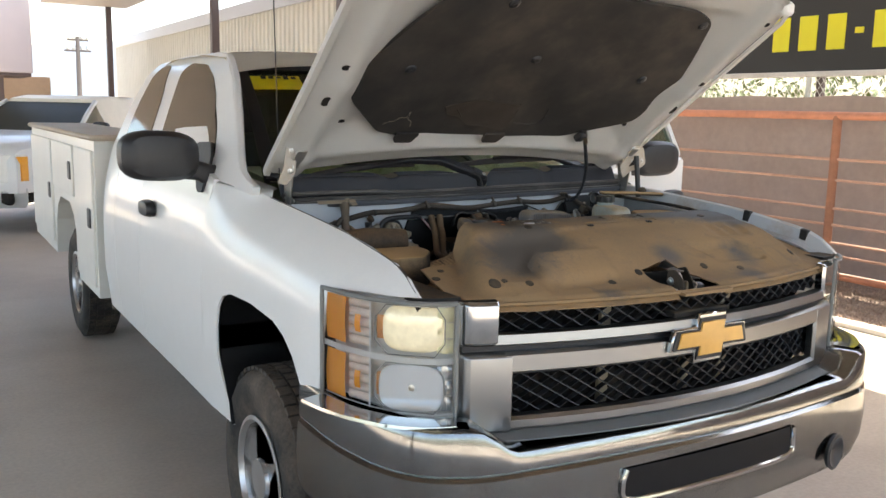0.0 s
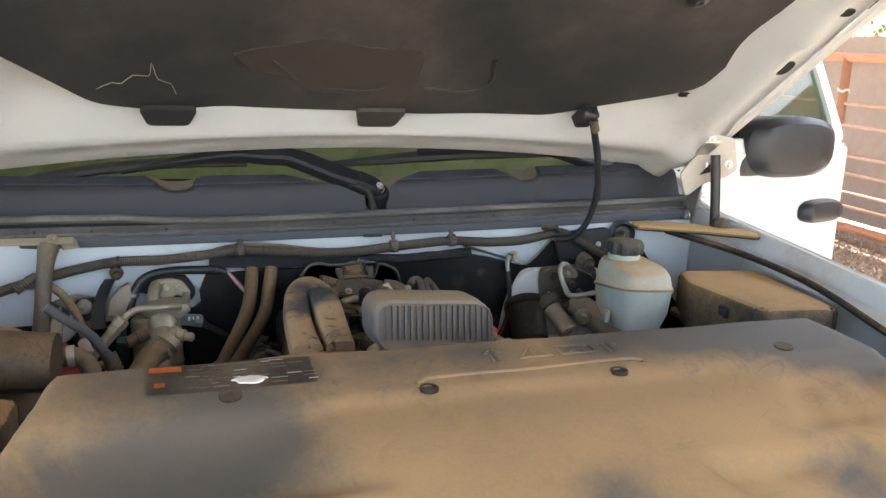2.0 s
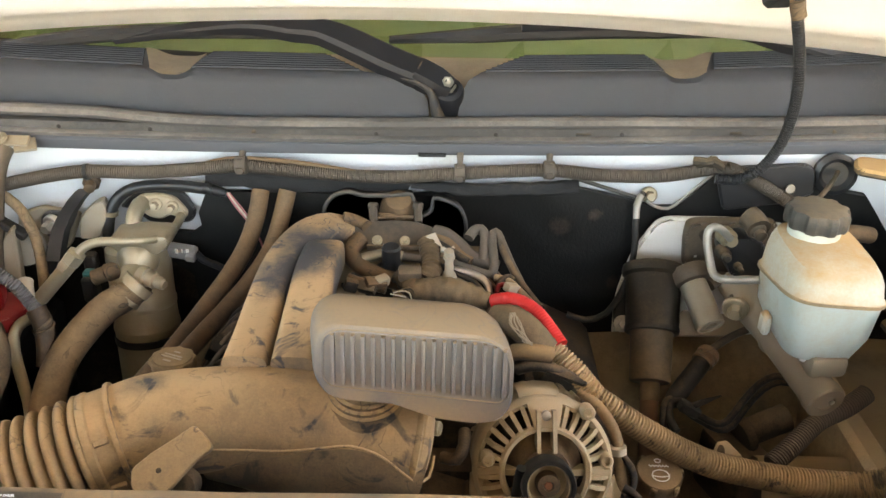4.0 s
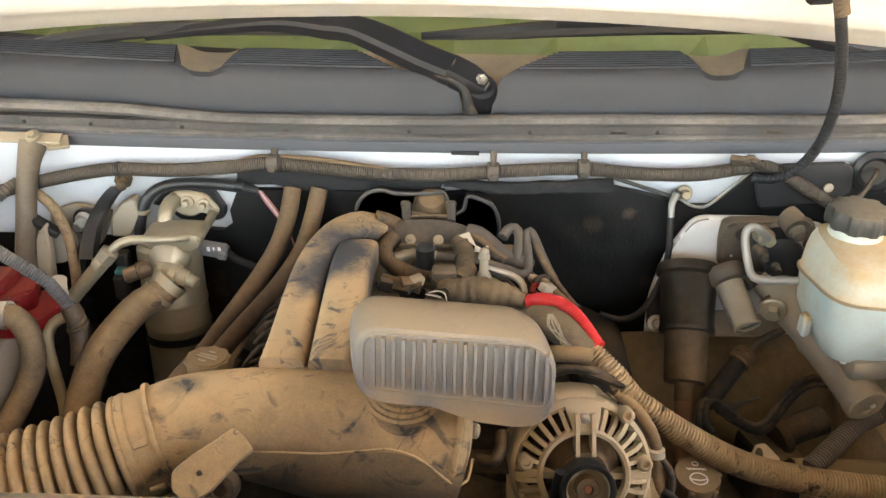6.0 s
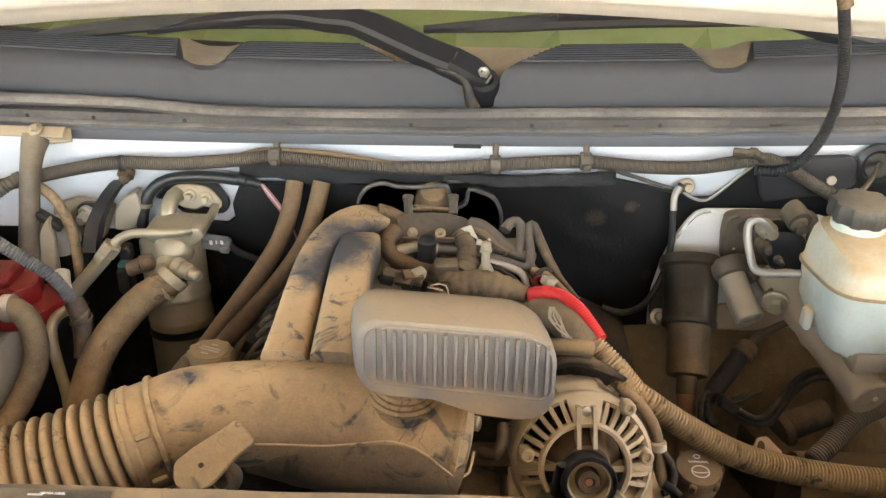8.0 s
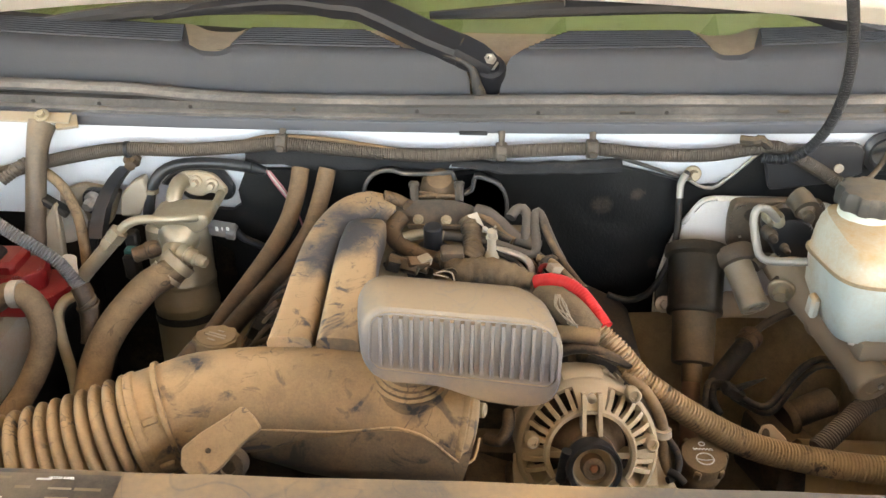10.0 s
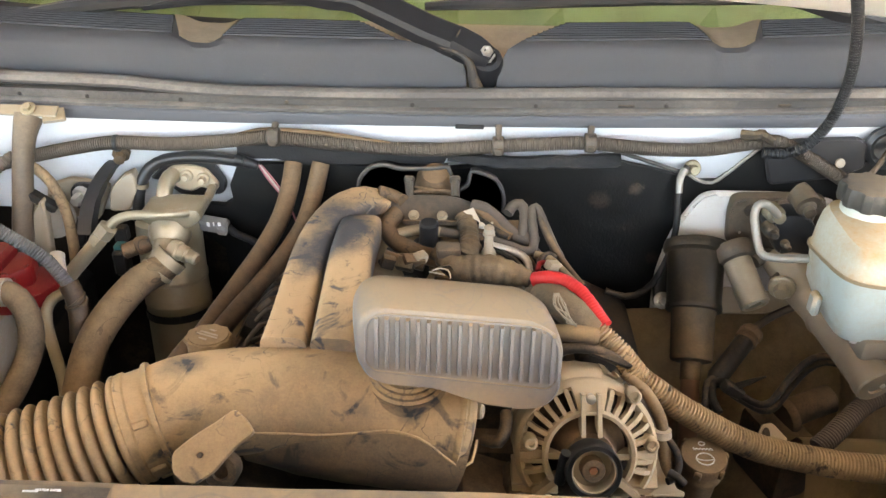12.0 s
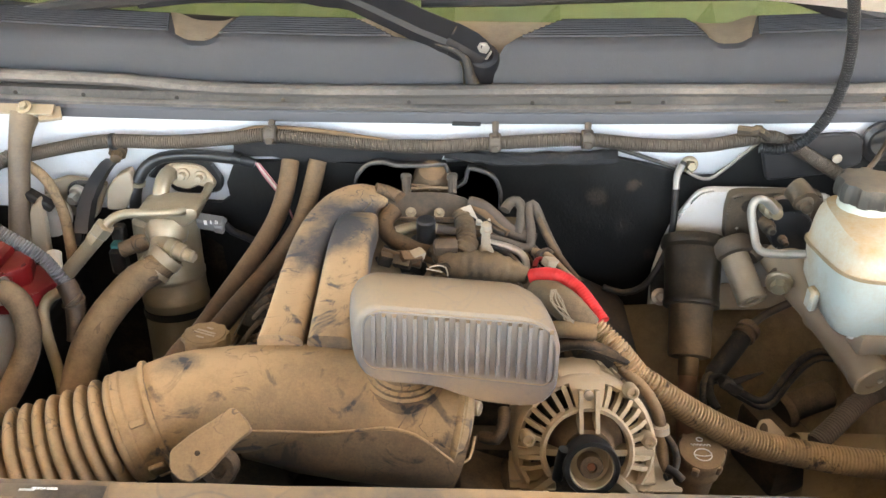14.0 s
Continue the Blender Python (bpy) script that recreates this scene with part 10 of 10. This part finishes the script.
bm = bmesh.new()
rings(bm, [[(x, y + 0.10 * (x - 0.3), z) for y, z in ((1.15, 1.06), (1.10, 1.03), (1.05, 0.98), (1.02, 0.88), (1.0, 0.70))] for x in steps(0.22, 0.62, 6)], cap=False, closed=False)
bmesh.ops.solidify(bm, geom=bm.faces[:], thickness=0.006)
part("wheelhouse", bm, PANEL, truck, "dusty dark wheelhouse panel")
bm = bmesh.new()
rings(bm, [[(x, 0.93 + 0.05 * math.sin(a) - 0.02, 0.90 + 0.12 * math.cos(a)) for a in steps(-1.2, 1.3, 8)] for x in steps(0.46, 0.76, 5)], cap=False, closed=False)
bmesh.ops.solidify(bm, geom=bm.faces[:], thickness=0.006)
part("wheelhouse", bm, PANEL, truck)
hose("control_arm", [(0.466, 0.985, 0.999), (0.492, 0.99, 1.011), (0.527, 1.0, 1.019)], 0.020, IRON, None, seg=16)
bm = bmesh.new()
lathe(bm, [(0.026, -0.006), (0.027, 0.0), (0.024, 0.006), (0.012, 0.007)], toward((0.466, 0.985, 0.999), (-0.9, -0.35, -0.2)), 20)
part("arm_bush", bm, IRON, truck)
lump("frame_horn", (0.46, 0.98, 0.94), (0.06, 0.10, 0.10), IRON, (0, 0, 20), 0.01)
bm = bmesh.new()
plate(bm, [(0.383, 0.875, 1.052), (0.391, 0.885, 1.069), (0.403, 0.887, 1.071), (0.423, 0.875, 1.055), (0.419, 0.868, 1.049), (0.386, 0.87, 1.05)], (0, -0.85, 0.5), 0.004, 0.003, 0.001)
tabp = part("bracket_tab", bm, ALU_CAST, truck)
bm = bmesh.new()
lathe(bm, [(0.0060, 0), (0.0060, 0.0015), (0.001, 0.0015)], toward((0.395, 0.877, 1.06), (0, -0.85, 0.5)) @ Matrix.Diagonal((0.8, 1.5, 1, 1)), 14)
part("tab_slot", bm, DARK, tabp)
# below the duct: dark fan shroud, hoses, belt
lump("fan_shroud", (-0.05, 0.60, 0.95), (1.0, 0.05, 0.28), GRIME, (4, 0, 0), 0.015)
hose("radiator_hose", [(-0.30, 0.62, 0.98), (-0.2, 0.66, 1.01), (-0.1, 0.72, 1.0), (0.0, 0.8, 0.96)], 0.028, HOSE_BROWN, None, "radiator hose")
hose("belt", [(0.125, 0.748, 1.098), (0.127, 0.748, 1.127), (0.129, 0.748, 1.141)], 0.006, GLOSS_RUBBER, None)
lump("belt_bracket", (0.05, 0.80, 1.00), (0.10, 0.10, 0.12), IRON, (0, 15, 0), 0.015)
bm = bmesh.new()
lathe(bm, [(0.016, -0.02), (0.018, 0.0), (0.0155, 0.005), (0.008, 0.006), (0.007, 0.002), (0.001, 0.002)], toward((-0.218, 0.672, 1.175), (0, -0.85, 0.5)), 20)
part("bushing", bm, IRON, truck)
bm = bmesh.new()
lathe(bm, [(0.0085, -0.02), (0.0085, 0.0), (0.0065, 0.002), (0.001, 0.002)], toward((0.038, 0.78, 1.167), (1, -0.3, 0.1)), 12)
part("drain_stub", bm, ALU, duct)
hose("dark_hose", [(0.043, 0.8, 1.109), (0.059, 0.79, 1.115), (0.067, 0.8, 1.127), (0.068, 0.82, 1.131)], 0.0075, BLACK_RUBBER, None)

# ---- second white pickup, parked behind ---------------------------------------------------
bg = tagged(empty("parked_pickup", -1.55, 10.75, 0, -43), "white pickup with dark windshield parked farther back", "pickup truck")


def bg_part(name, bm, mat, label="", parent=None):
    return part(name, bm, mat, parent or bg, label)


bm = bmesh.new()
secs = []
for y, z1, w in ((0.0, 1.02, 0.86), (0.03, 1.10, 0.93), (0.12, 1.16, 0.96), (0.6, 1.21, 0.985), (1.3, 1.25, 0.985), (1.45, 1.26, 0.98)):
    secs.append([(w * a, y, z1 - q) for a, q in ((-1, z1 - 0.55), (-1, 0.22), (-0.97, 0.08), (-0.86, 0.01), (-0.4, -0.02), (0.4, -0.02), (0.86, 0.01), (0.97, 0.08), (1, 0.22), (1, z1 - 0.55))])
rings(bm, secs)
bg_part("front_body", bm, WHITE)
bm = bmesh.new()
rings(bm, [[(w * a, y, z) for a, z in ((-1, 0.5), (-1.0, 1.05), (-0.96, 1.28), (0.96, 1.28), (1.0, 1.05), (1, 0.5))] for y, w in ((1.45, 0.98), (3.6, 0.98))])
bg_part("cab_body", bm, WHITE)
bm = bmesh.new()
rings(bm, [[(-w, y, z), (w, y, z), (w * 0.97, y + 0.02, z + 0.01), (-w * 0.97, y + 0.02, z + 0.01)] for y, z, w in ((1.36, 1.24, 0.84), (1.7, 1.48, 0.78), (2.0, 1.66, 0.71))])
bg_part("windshield", bm, SMOKED, "dark reflecting windshield")
bm = bmesh.new()
rings(bm, [[(-w, y, z), (-w * 0.9, y, z + 0.05), (w * 0.9, y, z + 0.05), (w, y, z), (0.93, y, 1.27), (-0.93, y, 1.27)] for y, z, w in ((2.03, 1.67, 0.71), (2.4, 1.72, 0.73), (3.2, 1.71, 0.72), (3.55, 1.55, 0.76))])
bg_part("roof", bm, ROOF_PAINT)
for side in (-1, 1):
    bm = bmesh.new()
    tube(bm, [(side * 0.87, 1.38, 1.26), (side * 0.80, 1.7, 1.50), (side * 0.72, 2.03, 1.68)], 0.035, 10, 0.1)
    bg_part("pillar", bm, WHITE)
    bm = bmesh.new()
    rings(bm, [[(side * x, y, z) for x, y in ((0.62, -0.03), (0.80, -0.01), (0.93, 0.06), (0.955, 0.20), (0.93, 0.22), (0.62, 0.02))] for z in (0.68, 0.86, 1.02)])
    lamp = bg_part("headlight", bm, LENS_CHROME, "clear headlight")
    bm = bmesh.new()
    rings(bm, [[(side * x, y, z) for x, y in ((0.90, 0.03), (0.96, 0.09), (0.965, 0.20), (0.93, 0.2))] for z in (0.70, 1.0)])
    part("turn_lamp", bm, AMBER, lamp)
    bm = bmesh.new()
    rings(bm, [[(side * 1.06 + side * a * s, 1.62 + d, 1.33 + b * s) for a, b in oval(0.24, 0.17, 18, 3)] for d, s in ((-0.05, 0.7), (-0.02, 1), (0.05, 0.95))])
    bg_part("mirror", bm, BLACK_PLASTIC)
    for y in (1.0, 4.6):
        bm = bmesh.new()
        lathe(bm, [(0.2, -0.12), (0.36, -0.12), (0.385, -0.09), (0.385, 0.09), (0.36, 0.12), (0.2, 0.12)], toward((side * 0.84, y, 0.385), (side, 0, 0)), 32)
        wheel = bg_part("wheel", bm, TYRE)
        bm = bmesh.new()
        lathe(bm, [(0.21, 0.10), (0.2, 0.11), (0.14, 0.07), (0.05, 0.09), (0.001, 0.09)], toward((side * 0.84, y, 0.385), (side, 0, 0)), 24)
        part("rim", bm, RIM, wheel)
bm = bmesh.new()
box(bm, (0, -0.04, 0.84), (1.22, 0.06, 0.30), 0.02)
bg_part("grille", bm, BLACK_PLASTIC)
bm = bmesh.new()
rings(bm, [[(w * a, -0.10 + 0.25 * abs(a) ** 3, z) for a in steps(-1, 1, 12)] for z, w in ((0.62, 0.95), (0.60, 0.98), (0.42, 0.98), (0.36, 0.93))], cap=False, closed=False)
bmesh.ops.solidify(bm, geom=bm.faces[:], thickness=0.05)
bg_part("bumper", bm, WHITE, "white painted bumper")
bm = bmesh.new()
box(bm, (0, 2.5, 0.5), (1.7, 5.0, 0.2), 0.03)
bg_part("underbody", bm, DARK)
bm = bmesh.new()
box(bm, (0, 4.7, 0.98), (1.9, 2.1, 0.75), 0.04)
bg_part("bed", bm, WHITE)
for side in (-1, 1):
    bm = bmesh.new()
    box(bm, (side * 0.42, 1.93, 1.595), (0.22, 0.012, 0.06), 0.003, pose(0, 0, 0, -62))
    bg_part("sticker", bm, YELLOW, "yellow windshield sticker")

# stamped hood hinges seen from the front
for side in (-1, 1):
    bm = bmesh.new()
    o = rounded([(side * 0.725, 1.455), (side * 0.812, 1.543), (side * 0.862, 1.535), (side * 0.878, 1.462), (side * 0.85, 1.445), (side * 0.79, 1.430), (side * 0.745, 1.400)], 0.01, 3)
    if side < 0:
        o = rounded([(-0.775, 1.545), (-0.818, 1.545), (-0.828, 1.47), (-0.85, 1.42), (-0.82, 1.41), (-0.785, 1.45)], 0.006, 3)
    slab(bm, o, 0.006, Matrix(((1, 0, 0, 0), (0, 0, 1, 1.165), (0, 1, 0, 0), (0, 0, 0, 1))), 0.0015)
    hp = part("hinge_plate", bm, PALE, hood, "zinc-plated stamped hinge plate")
    if side > 0:
        bm = bmesh.new()
        slab(bm, [(0.775, 1.452), (0.812, 1.49), (0.822, 1.462)], 0.003, Matrix(((1, 0, 0, 0), (0, 0, 1, 1.161), (0, 1, 0, 0), (0, 0, 0, 1))))
        part("plate_window", bm, DARK, hp)
    for x, z in ((0.80, 1.53), (0.85, 1.475)) if side > 0 else ((-0.80, 1.53), (-0.805, 1.46)):
        bm = bmesh.new()
        bolt(bm, (x, 1.164, z), (0, -1, 0), 0.006, 0.006)
        part("hinge_bolt", bm, STEEL, hp)
